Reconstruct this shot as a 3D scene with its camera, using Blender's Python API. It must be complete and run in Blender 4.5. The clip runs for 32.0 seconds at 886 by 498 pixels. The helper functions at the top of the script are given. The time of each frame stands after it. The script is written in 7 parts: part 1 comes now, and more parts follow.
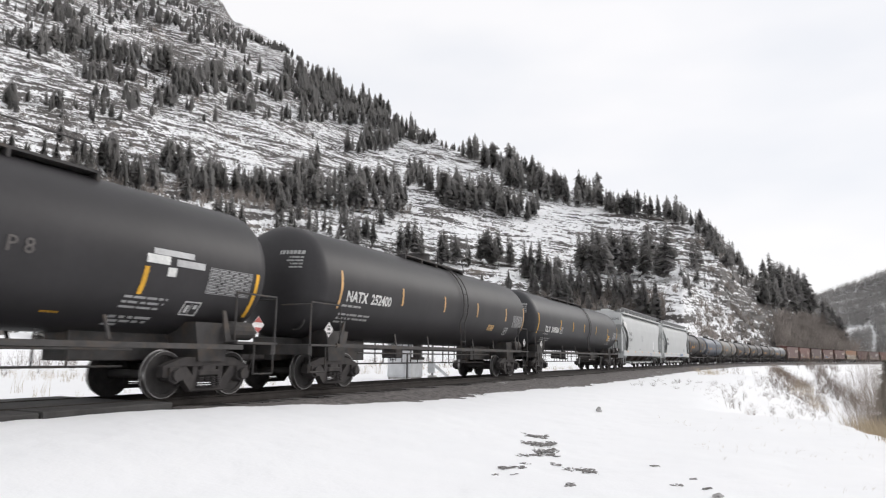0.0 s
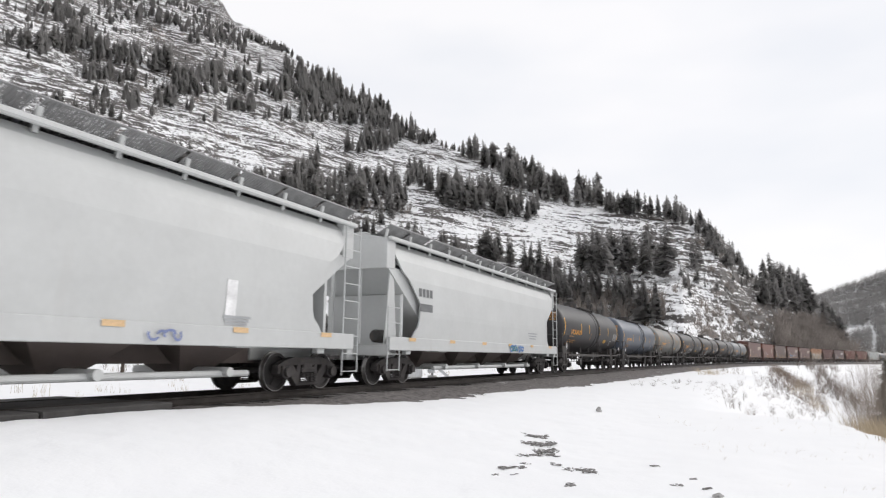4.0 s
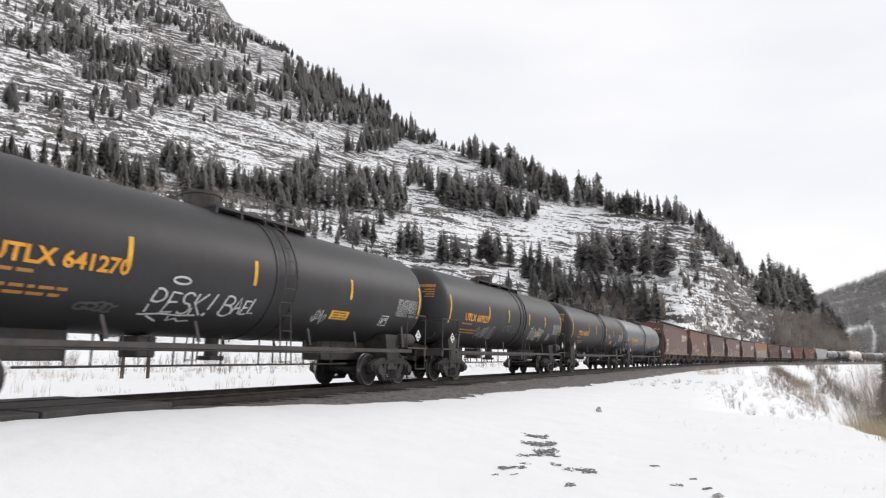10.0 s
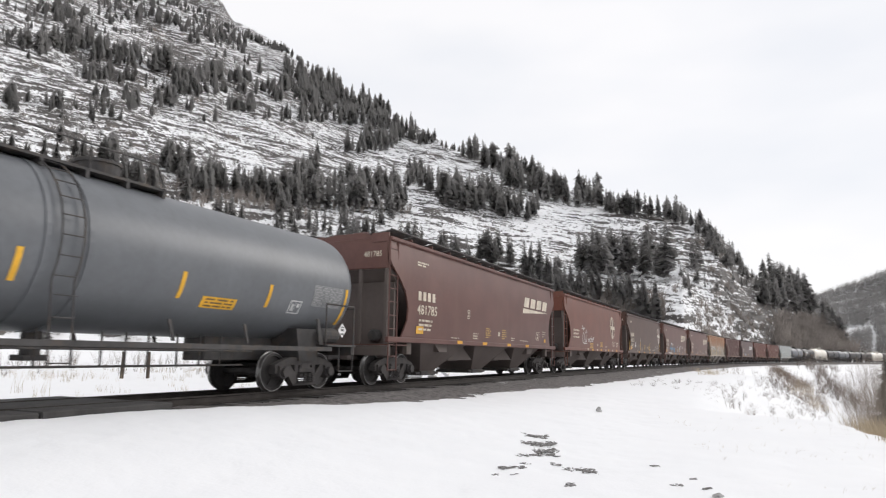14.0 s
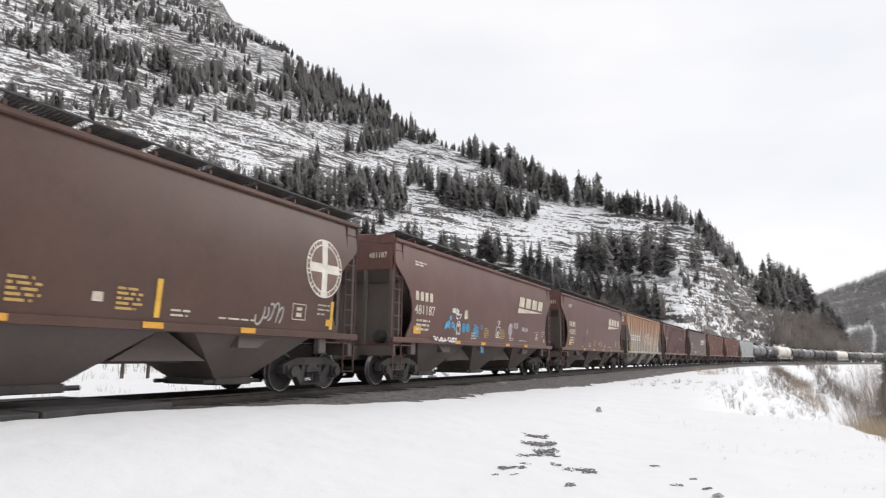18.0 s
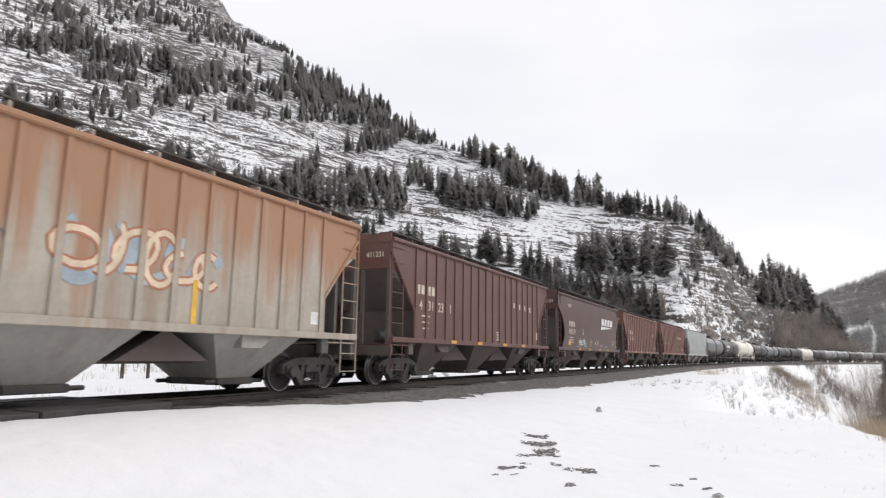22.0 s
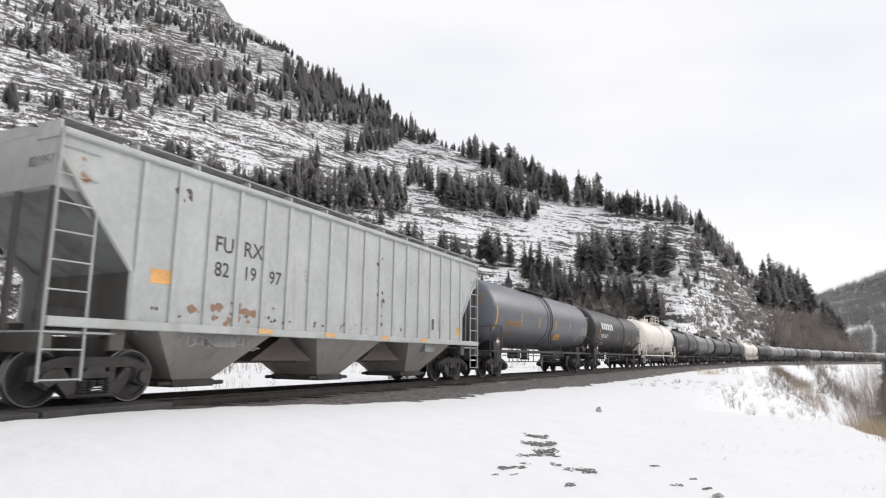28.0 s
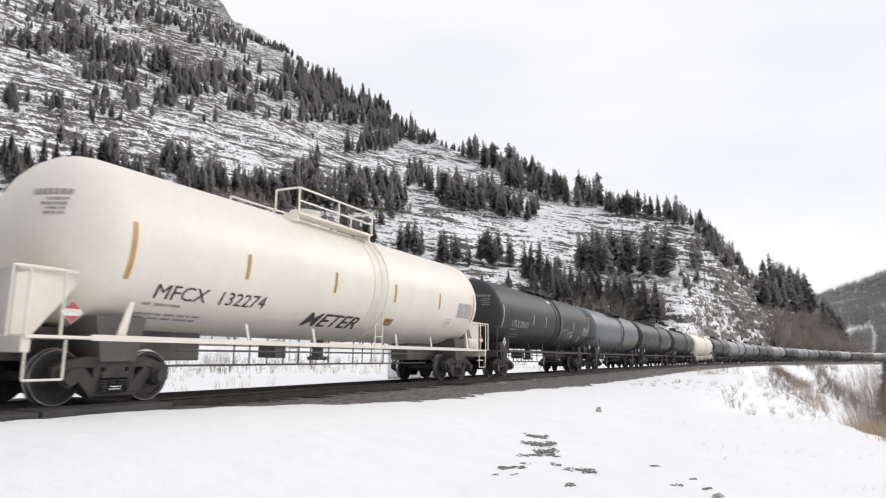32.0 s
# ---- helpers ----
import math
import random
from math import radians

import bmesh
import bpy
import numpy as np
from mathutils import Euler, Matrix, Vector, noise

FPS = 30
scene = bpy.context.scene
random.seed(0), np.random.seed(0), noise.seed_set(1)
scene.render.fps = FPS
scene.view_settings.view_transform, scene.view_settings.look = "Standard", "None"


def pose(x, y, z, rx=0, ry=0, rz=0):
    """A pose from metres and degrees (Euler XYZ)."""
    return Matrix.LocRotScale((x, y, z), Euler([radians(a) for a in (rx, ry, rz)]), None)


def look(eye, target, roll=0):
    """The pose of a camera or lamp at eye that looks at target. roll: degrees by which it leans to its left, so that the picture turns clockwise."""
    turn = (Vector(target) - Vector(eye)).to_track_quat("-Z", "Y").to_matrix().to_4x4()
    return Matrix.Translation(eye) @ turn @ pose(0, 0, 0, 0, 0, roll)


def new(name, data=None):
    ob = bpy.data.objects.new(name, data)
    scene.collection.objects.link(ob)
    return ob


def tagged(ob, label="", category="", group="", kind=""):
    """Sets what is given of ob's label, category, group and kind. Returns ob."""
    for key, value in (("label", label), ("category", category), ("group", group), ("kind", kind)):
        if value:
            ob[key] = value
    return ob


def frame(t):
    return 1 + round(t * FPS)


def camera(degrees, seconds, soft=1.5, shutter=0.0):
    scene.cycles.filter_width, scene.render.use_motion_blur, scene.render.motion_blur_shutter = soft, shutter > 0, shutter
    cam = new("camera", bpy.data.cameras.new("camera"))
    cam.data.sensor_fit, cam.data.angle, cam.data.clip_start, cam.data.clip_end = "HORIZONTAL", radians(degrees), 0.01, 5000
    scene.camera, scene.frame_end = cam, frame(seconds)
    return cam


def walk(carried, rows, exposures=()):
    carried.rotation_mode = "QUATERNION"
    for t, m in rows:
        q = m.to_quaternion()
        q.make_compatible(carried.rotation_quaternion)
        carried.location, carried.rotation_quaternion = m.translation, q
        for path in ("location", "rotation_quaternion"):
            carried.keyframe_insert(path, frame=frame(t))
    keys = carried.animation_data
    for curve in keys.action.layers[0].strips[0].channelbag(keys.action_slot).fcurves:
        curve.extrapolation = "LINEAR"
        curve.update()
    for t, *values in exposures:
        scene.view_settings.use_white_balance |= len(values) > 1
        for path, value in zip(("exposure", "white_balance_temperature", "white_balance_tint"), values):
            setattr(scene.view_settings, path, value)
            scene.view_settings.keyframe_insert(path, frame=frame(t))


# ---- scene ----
# Metres. z = 0 is the top of the rails; the camera stands at x = 0, y = 0 and looks along +y, a little upwards.
EYE = 0.895
cam = camera(69.2, 32.0, soft=1.2, shutter=0.12)
CAM_POSE = pose(0, 0, EYE, 99.39, 0, 0) @ pose(0, 0, 0, 0, 0, 0.69)
walk(cam, [(0.0, CAM_POSE), (32.0, CAM_POSE)], [(0.0, 0.0, 6500, 11.5), (32.0, 0.0, 6500, 11.5)])

# ---- light: an overcast winter sky, brighter towards the sun behind thin cloud ----
SUN_ELEV, SUN_TURN = 28.0, 60.0
world = bpy.data.worlds.new("overcast_sky")
scene.world = world
world.use_nodes = True
wn, wl = world.node_tree.nodes, world.node_tree.links
wn.clear()
sky = wn.new("ShaderNodeTexSky")
sky.sky_type, sky.sun_disc = "NISHITA", False
sky.sun_elevation, sky.sun_rotation = radians(SUN_ELEV), radians(SUN_TURN)
sky_scale = wn.new("ShaderNodeMixRGB")
sky_scale.blend_type = "MULTIPLY"
sky_scale.inputs[0].default_value = 1.0
sky_scale.inputs[2].default_value = (0.10, 0.10, 0.10, 1)
wl.new(sky.outputs[0], sky_scale.inputs[1])
w_co = wn.new("ShaderNodeTexCoord")
w_map = wn.new("ShaderNodeMapping")
w_map.inputs["Scale"].default_value = (1.2, 1.2, 3.2)
wl.new(w_co.outputs["Generated"], w_map.inputs[0])
w_noise = wn.new("ShaderNodeTexNoise")
w_noise.inputs["Scale"].default_value = 1.7
w_noise.inputs["Detail"].default_value = 4.0
w_noise.inputs["Roughness"].default_value = 0.45
wl.new(w_map.outputs[0], w_noise.inputs["Vector"])
w_ramp = wn.new("ShaderNodeValToRGB")
w_ramp.color_ramp.elements[0].position, w_ramp.color_ramp.elements[0].color = 0.36, (0.90, 0.925, 0.96, 1)
w_ramp.color_ramp.elements[1].position, w_ramp.color_ramp.elements[1].color = 0.58, (1.02, 1.02, 1.025, 1)
wl.new(w_noise.outputs[0], w_ramp.inputs[0])
w_mix = wn.new("ShaderNodeMixRGB")
w_mix.inputs[0].default_value = 0.93
wl.new(sky_scale.outputs[0], w_mix.inputs[1])
wl.new(w_ramp.outputs[0], w_mix.inputs[2])
w_bg = wn.new("ShaderNodeBackground")
w_bg.inputs[1].default_value = 1.0
wl.new(w_mix.outputs[0], w_bg.inputs[0])
w_out = wn.new("ShaderNodeOutputWorld")
wl.new(w_bg.outputs[0], w_out.inputs[0])
sun = new("sun", bpy.data.lights.new("sun", "SUN"))
sun.data.energy, sun.data.angle, sun.data.color = 1.2, radians(25), (1.0, 0.97, 0.92)
sun.matrix_world = look((40, -30, 60), (40 - math.sin(radians(SUN_TURN)) * 10, -30 - math.cos(radians(SUN_TURN)) * 10, 60 - 10 * math.tan(radians(SUN_ELEV))))


# ---- materials ----
def material(name, base, rough=0.6, metal=0.0, var=0.25, scale=3.0, bump=0.0, bump_scale=20.0, second=None, second_at=(0.5, 0.62), second_scale=1.5,
             streaks=None, streak_at=(0.55, 0.75), streak_scale=(6.0, 6.0, 0.35), per_object=0.0, stretch=(1, 1, 1), spec=0.5, rough_var=0.1):
    """Base colour varied by two noises, with an optional second colour in patches, upright dirt streaks, and fine relief."""
    m = bpy.data.materials.new(name)
    m.use_nodes = True
    n, l = m.node_tree.nodes, m.node_tree.links
    bsdf = n["Principled BSDF"]
    bsdf.inputs["Roughness"].default_value, bsdf.inputs["Metallic"].default_value = rough, metal
    bsdf.inputs["Specular IOR Level"].default_value = spec
    co = n.new("ShaderNodeTexCoord")
    mp = n.new("ShaderNodeMapping")
    mp.inputs["Scale"].default_value = stretch
    l.new(co.outputs["Object"], mp.inputs[0])

    def tex(sc, detail=5.0, vec=None, rg=0.55):
        t = n.new("ShaderNodeTexNoise")
        t.inputs["Scale"].default_value, t.inputs["Detail"].default_value, t.inputs["Roughness"].default_value = sc, detail, rg
        l.new((vec or mp).outputs[0], t.inputs["Vector"])
        return t

    def mixed(kind, fac, a, b):
        x = n.new("ShaderNodeMixRGB")
        x.blend_type = kind
        for k, v in enumerate((fac, a, b)):
            if isinstance(v, (int, float)):
                x.inputs[k].default_value = v if k == 0 else (v, v, v, 1)
            elif isinstance(v, tuple):
                x.inputs[k].default_value = (*v, 1)
            else:
                l.new(v, x.inputs[k])
        return x.outputs[0]

    def ramp(src, lo, hi, a=0.0, b=1.0):
        r = n.new("ShaderNodeMapRange")
        r.inputs["From Min"].default_value, r.inputs["From Max"].default_value = lo, hi
        r.inputs["To Min"].default_value, r.inputs["To Max"].default_value = a, b
        l.new(src, r.inputs["Value"])
        return r.outputs[0]

    big, fine = tex(scale), tex(scale * 9, 3.0)
    col = mixed("MULTIPLY", 1.0, base, ramp(big.outputs[0], 0.3, 0.7, 1 - var, 1 + var * 0.6))
    col = mixed("MULTIPLY", 1.0, col, ramp(fine.outputs[0], 0.3, 0.7, 1 - var * 0.5, 1 + var * 0.4))
    if second:
        col = mixed("MIX", ramp(tex(second_scale, 7.0, rg=0.62).outputs[0], *second_at), col, second)
    if streaks:
        sm = n.new("ShaderNodeMapping")
        sm.inputs["Scale"].default_value = streak_scale
        l.new(co.outputs["Object"], sm.inputs[0])
        col = mixed("MIX", ramp(tex(1.0, 6.0, sm, 0.6).outputs[0], *streak_at, 0.0, 0.85), col, streaks)
    if per_object:
        oi = n.new("ShaderNodeObjectInfo")
        col = mixed("MULTIPLY", 1.0, col, ramp(oi.outputs["Random"], 0, 1, 1 - per_object, 1 + per_object))
    l.new(col, bsdf.inputs["Base Color"])
    l.new(ramp(fine.outputs[0], 0.3, 0.7, max(0.05, rough - rough_var), min(1, rough + rough_var)), bsdf.inputs["Roughness"])
    if bump:
        b = n.new("ShaderNodeBump")
        b.inputs["Strength"].default_value, b.inputs["Distance"].default_value = bump, 0.02
        l.new(tex(bump_scale, 4.0).outputs[0], b.inputs["Height"])
        l.new(b.outputs[0], bsdf.inputs["Normal"])
    return m


FOLD = (-200.0, 130.0, 0.28, 0.09)  # northward rise of the rock strata, steeper in the west, fitted to look level to the camera: from x, to x, metres per metre


def ground_material():
    """Snow where the ground lies flat, strata of grey rock and dead brush where it is steep."""
    m = bpy.data.materials.new("snow_and_rock")
    m.use_nodes = True
    n, l = m.node_tree.nodes, m.node_tree.links
    bsdf = n["Principled BSDF"]
    co = n.new("ShaderNodeTexCoord")
    geo = n.new("ShaderNodeNewGeometry")
    up = n.new("ShaderNodeSeparateXYZ")
    l.new(geo.outputs["Normal"], up.inputs[0])

    def tex(sc, detail=6.0, stretch=(1, 1, 1), rg=0.6):
        mp = n.new("ShaderNodeMapping")
        mp.inputs["Scale"].default_value = stretch
        l.new(co.outputs["Object"], mp.inputs[0])
        t = n.new("ShaderNodeTexNoise")
        t.inputs["Scale"].default_value, t.inputs["Detail"].default_value, t.inputs["Roughness"].default_value = sc, detail, rg
        l.new(mp.outputs[0], t.inputs["Vector"])
        return t.outputs[0]

    def calc(op, a, b):
        x = n.new("ShaderNodeMath")
        x.operation = op
        for k, v in enumerate((a, b)):
            if isinstance(v, (int, float)):
                x.inputs[k].default_value = v
            else:
                l.new(v, x.inputs[k])
        return x.outputs[0]

    def ramp(src, lo, hi, a=0.0, b=1.0):
        r = n.new("ShaderNodeMapRange")
        r.inputs["From Min"].default_value, r.inputs["From Max"].default_value = lo, hi
        r.inputs["To Min"].default_value, r.inputs["To Max"].default_value = a, b
        l.new(src, r.inputs["Value"])
        return r.outputs[0]

    def mixed(fac, a, b):
        x = n.new("ShaderNodeMixRGB")
        for k, v in enumerate((fac, a, b)):
            if isinstance(v, tuple):
                x.inputs[k].default_value = (*v, 1)
            else:
                l.new(v, x.inputs[k])
        return x.outputs[0]

    place = n.new("ShaderNodeSeparateXYZ")
    l.new(co.outputs["Object"], place.inputs[0])
    steep = calc("MULTIPLY", ramp(up.outputs[2], 0.985, 0.87), ramp(place.outputs[2], 1.0, 5.0))
    # the strata's dip towards the railway is fitted so that the ledges run level in the camera's view
    dip = calc("SUBTRACT", place.outputs[2], calc("MULTIPLY", place.outputs[1], ramp(place.outputs[0], *FOLD)))
    bed = n.new("ShaderNodeCombineXYZ")
    l.new(place.outputs[0], bed.inputs[0])
    l.new(place.outputs[1], bed.inputs[1])
    l.new(dip, bed.inputs[2])

    def strata(stretch, detail, rg):
        mp = n.new("ShaderNodeMapping")
        mp.inputs["Scale"].default_value = stretch
        l.new(bed.outputs[0], mp.inputs[0])
        t = n.new("ShaderNodeTexNoise")
        t.inputs["Scale"].default_value, t.inputs["Detail"].default_value, t.inputs["Roughness"].default_value = 1.0, detail, rg
        l.new(mp.outputs[0], t.inputs["Vector"])
        return t.outputs[0]

    grain = calc("ADD", calc("MULTIPLY", strata((0.07, 0.07, 0.68), 8.0, 0.70), 0.58), calc("MULTIPLY", tex(0.62, 7.0, (1, 1, 1.2), 0.76), 0.42))
    slant = calc("ADD", 1.0, calc("MULTIPLY", calc("ADD", calc("MULTIPLY", up.outputs[2], 0.30), -0.415), steep))
    tilt = calc("ADD", slant, calc("MULTIPLY", calc("MULTIPLY", calc("SUBTRACT", grain, 0.5), 3.3), steep))
    tilt = calc("ADD", tilt, calc("MULTIPLY", calc("MULTIPLY", calc("SUBTRACT", tex(0.018, 3.0), 0.5), 0.55), steep))
    west = calc("ADD", ramp(place.outputs[0], 60.0, -220.0, 0.0, 0.07), ramp(place.outputs[0], 70.0, 125.0, 0.0, 0.17))
    snow_fac = ramp(calc("SUBTRACT", tilt, west), 0.765, 0.80)
    rock = mixed(strata((0.12, 0.12, 1.5), 8.0, 0.7), (0.035, 0.032, 0.031), (0.165, 0.152, 0.145))
    rock = mixed(ramp(tex(0.06, 6.0), 0.56, 0.7), rock, (0.16, 0.132, 0.112))
    snow = mixed(tex(0.5, 5.0), (0.84, 0.845, 0.855), (0.90, 0.90, 0.905))
    shrubs = calc("MULTIPLY", calc("MULTIPLY", ramp(tex(0.75, 5.0, (1, 1, 0.7), 0.6), 0.59, 0.64), ramp(tex(0.03, 4.0), 0.45, 0.58)), steep)
    l.new(mixed(shrubs, mixed(snow_fac, rock, snow), (0.15, 0.13, 0.115)), bsdf.inputs["Base Color"])
    bsdf.inputs["Roughness"].default_value = 0.75
    bsdf.inputs["Specular IOR Level"].default_value = 0.25
    b = n.new("ShaderNodeBump")
    b.inputs["Strength"].default_value, b.inputs["Distance"].default_value = 0.35, 0.05
    l.new(calc("ADD", tex(1.3, 5.0), calc("MULTIPLY", tex(14.0, 4.0), 0.25)), b.inputs["Height"])
    l.new(b.outputs[0], bsdf.inputs["Normal"])
    return m


M_GROUND = ground_material()
# paler than living needles: distance haze is put into the colour
M_HAZY_NEEDLE = material("fir_needles", (0.32, 0.309, 0.302), 0.85, var=0.25, scale=0.08, bump=0, spec=0.1, second=(0.38, 0.374, 0.37), second_at=(0.44, 0.64), second_scale=0.9)
_n = M_HAZY_NEEDLE.node_tree
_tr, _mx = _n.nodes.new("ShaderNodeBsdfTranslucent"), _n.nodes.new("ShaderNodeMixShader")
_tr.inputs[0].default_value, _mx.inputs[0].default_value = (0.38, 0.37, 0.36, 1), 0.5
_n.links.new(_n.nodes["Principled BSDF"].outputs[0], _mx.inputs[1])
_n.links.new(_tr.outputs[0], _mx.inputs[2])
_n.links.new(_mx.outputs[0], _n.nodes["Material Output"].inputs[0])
M_JUNIPER = material("juniper_foliage", (0.15, 0.145, 0.115), 0.85, var=0.5, scale=1.5, spec=0.1, second=(0.2, 0.17, 0.13), second_at=(0.5, 0.7), second_scale=3.0)
M_BARK = material("bark", (0.09, 0.07, 0.055), 0.9, var=0.4, scale=2.0)
M_TWIG = material("dry_twigs", (0.26, 0.22, 0.195), 0.9, var=0.4, scale=0.3, spec=0.1)
M_SHRUB = material("grey_tan_shrub_twigs", (0.36, 0.305, 0.26), 0.9, var=0.4, scale=0.3, spec=0.1)
M_THICKET = material("grey_brown_thicket", (0.36, 0.322, 0.295), 0.9, var=0.35, scale=0.1, spec=0.1)
M_GRASS = material("dry_grass", (0.52, 0.43, 0.31), 0.85, var=0.35, scale=0.5, spec=0.1)
M_DEADGRASS = material("brown_dead_grass", (0.26, 0.205, 0.165), 0.9, var=0.35, scale=0.6, spec=0.1)
M_BALLAST = material("ballast_stone", (0.155, 0.141, 0.135), 0.95, var=0.55, scale=6.0, bump=1.0, bump_scale=14.0, second=(0.62, 0.62, 0.63), second_at=(0.66, 0.69), second_scale=1.3)
M_RAIL = material("rail_steel", (0.062, 0.054, 0.05), 0.6, 0.6, var=0.3, scale=4.0)
M_TIE = material("creosoted_tie", (0.045, 0.042, 0.04), 0.9, var=0.4, scale=3.0, bump=0.4, per_object=0.3)
M_PANEL = material("crossing_panel_rubber", (0.055, 0.052, 0.05), 0.8, var=0.35, scale=3.0, bump=0.4)
M_STONE = material("grey_stone", (0.40, 0.39, 0.38), 0.9, var=0.4, scale=5.0, bump=0.6)
M_DIRT = material("bare_dirt", (0.24, 0.228, 0.22), 0.95, var=0.5, scale=8.0, bump=0.8)
M_CASE = material("case_aluminium", (0.55, 0.56, 0.57), 0.5, 0.2, var=0.15, scale=2.0, streaks=(0.35, 0.33, 0.3))
M_STEEL = material("underframe_black", (0.06, 0.056, 0.055), 0.75, var=0.4, scale=2.5, second=(0.085, 0.066, 0.052), second_at=(0.5, 0.7), second_scale=3.0)
M_TRUCK = material("truck_cast_steel", (0.06, 0.054, 0.053), 0.85, var=0.4, scale=3.0, second=(0.075, 0.066, 0.06), second_at=(0.5, 0.7), second_scale=4.0)
M_WHEEL = material("wheel_steel", (0.045, 0.041, 0.04), 0.8, 0.0, var=0.35, scale=4.0)
M_TREAD = material("worn_tread", (0.34, 0.33, 0.325), 0.36, 0.9, var=0.2, scale=6.0)
M_GALV = material("galvanised", (0.30, 0.30, 0.30), 0.6, 0.3, var=0.2, scale=3.0)


# ---- helpers for meshes ----
# print and ruled lines too fine to pick apart
FINE_PRINT = ("small_print", "data_table", "data_panel", "notice_print", "placard_print", "head_print", "end_print", "emblem_ring", "emblem_cross")


def part(name, bm, mat, parent=None, label="", m=None, smooth=False):
    me = bpy.data.meshes.new(name)
    if isinstance(bm, bpy.types.Mesh):
        me = bm
    else:
        if smooth:
            for f in bm.faces:
                f.smooth = True
        bm.to_mesh(me)
        bm.free()
        for x in (mat if isinstance(mat, (list, tuple)) else [mat]):
            me.materials.append(x)
    ob = new(name, me)
    if parent:
        ob.parent = parent
    if m is not None:
        ob.matrix_basis = m
    if label:
        ob["label"] = label
    if name in FINE_PRINT:
        ob["kind"] = "stuff"
    return ob


def box(bm, x0, x1, y0, y1, z0, z1, m=None, bevel=0.0):
    r = bmesh.ops.create_cube(bm, size=1.0)
    mm = Matrix.Translation(((x0 + x1) / 2, (y0 + y1) / 2, (z0 + z1) / 2)) @ Matrix.Diagonal((x1 - x0, y1 - y0, z1 - z0, 1))
    bmesh.ops.transform(bm, matrix=(m @ mm) if m else mm, verts=r["verts"])
    if bevel:
        es = list({e for v in r["verts"] for e in v.link_edges})
        bmesh.ops.bevel(bm, geom=es, offset=bevel, segments=1, affect="EDGES")
    return bm


def rod(bm, a, b, r=0.02, n=6):
    a, b = Vector(a), Vector(b)
    d = b - a
    c = bmesh.ops.create_cone(bm, cap_ends=True, segments=n, radius1=r, radius2=r, depth=d.length)
    bmesh.ops.transform(bm, matrix=Matrix.Translation((a + b) / 2) @ d.to_track_quat("Z", "Y").to_matrix().to_4x4(), verts=c["verts"])
    return bm


def tube(bm, pts, r=0.02, n=6):
    for a, b in zip(pts, pts[1:]):
        rod(bm, a, b, r, n)
    return bm


def prism(bm, outline, y0, y1):
    """An outline in x and z, pushed through from y0 to y1."""
    a = [bm.verts.new((x, y0, z)) for x, z in outline]
    b = [bm.verts.new((x, y1, z)) for x, z in outline]
    bm.faces.new(a)
    bm.faces.new(b[::-1])
    k = len(a)
    for i in range(k):
        bm.faces.new((a[(i + 1) % k], a[i], b[i], b[(i + 1) % k]))
    bmesh.ops.recalc_face_normals(bm, faces=bm.faces[:])
    return bm


def lathe_x(bm, profile, n=40):
    """A profile of (x, radius) turned about the x axis."""
    rings = []
    for x, r in profile:
        if r < 1e-5:
            rings.append([bm.verts.new((x, 0, 0))])
        else:
            rings.append([bm.verts.new((x, r * math.cos(k * math.tau / n), r * math.sin(k * math.tau / n))) for k in range(n)])
    for a, b in zip(rings, rings[1:]):
        for k in range(n):
            q = [a[k % len(a)], a[(k + 1) % len(a)], b[(k + 1) % len(b)], b[k % len(b)]]
            q = list(dict.fromkeys(q))
            if len(q) > 2:
                bm.faces.new(q)
    bmesh.ops.recalc_face_normals(bm, faces=bm.faces[:])
    return bm


# ---- the line of the track ----
TRACK_X, TRACK_TURN = -12.44, 0.44868
STEP = 0.5
_s = np.arange(-480, 860, STEP)
_k = np.interp(_s, (0, 60, 120, 430, 440), (0.0, 0.00092, 0.00122, 0.00122, 0.0))
_h = TRACK_TURN + np.cumsum(_k) * STEP
_x, _y = np.cumsum(np.sin(_h)) * STEP, np.cumsum(np.cos(_h)) * STEP
_x += TRACK_X - np.interp(0, _s, _x)
_y -= np.interp(0, _s, _y)


def track_at(s, lat=0.0, z=0.0):
    """A pose on the track: local x runs along it, away from the camera, local y to its far side."""
    h = np.interp(s, _s, _h)
    x, y = np.interp(s, _s, _x), np.interp(s, _s, _y)
    return pose(x + lat * math.cos(h), y - lat * math.sin(h), z, 0, 0, 90 - math.degrees(h))


def to_track(x, y):
    """Distance along the track and to its near side, for arrays."""
    pts = np.stack([_x[::4], _y[::4]], 1)
    sx, hh = _s[::4], _h[::4]
    flat = np.stack([np.ravel(x), np.ravel(y)], 1)
    idx = np.empty(len(flat), int)
    for i in range(0, len(flat), 20000):
        d = ((flat[i:i + 20000, None, :] - pts[None]) ** 2).sum(2)
        idx[i:i + 20000] = d.argmin(1)
    dx, dy = flat[:, 0] - pts[idx, 0], flat[:, 1] - pts[idx, 1]
    h = hh[idx]
    return (sx[idx] + dx * np.sin(h) + dy * np.cos(h)).reshape(np.shape(x)), (dx * np.cos(h) - dy * np.sin(h)).reshape(np.shape(x))


# ---- noise over the plan ----
_grid = np.random.RandomState(7).rand(256, 256)


def vnoise(x, y):
    xi, yi = np.floor(x).astype(int), np.floor(y).astype(int)
    fx, fy = x - xi, y - yi
    fx, fy = fx * fx * (3 - 2 * fx), fy * fy * (3 - 2 * fy)
    g = lambda a, b: _grid[a % 256, b % 256]
    return (g(xi, yi) * (1 - fx) + g(xi + 1, yi) * fx) * (1 - fy) + (g(xi, yi + 1) * (1 - fx) + g(xi + 1, yi + 1) * fx) * fy


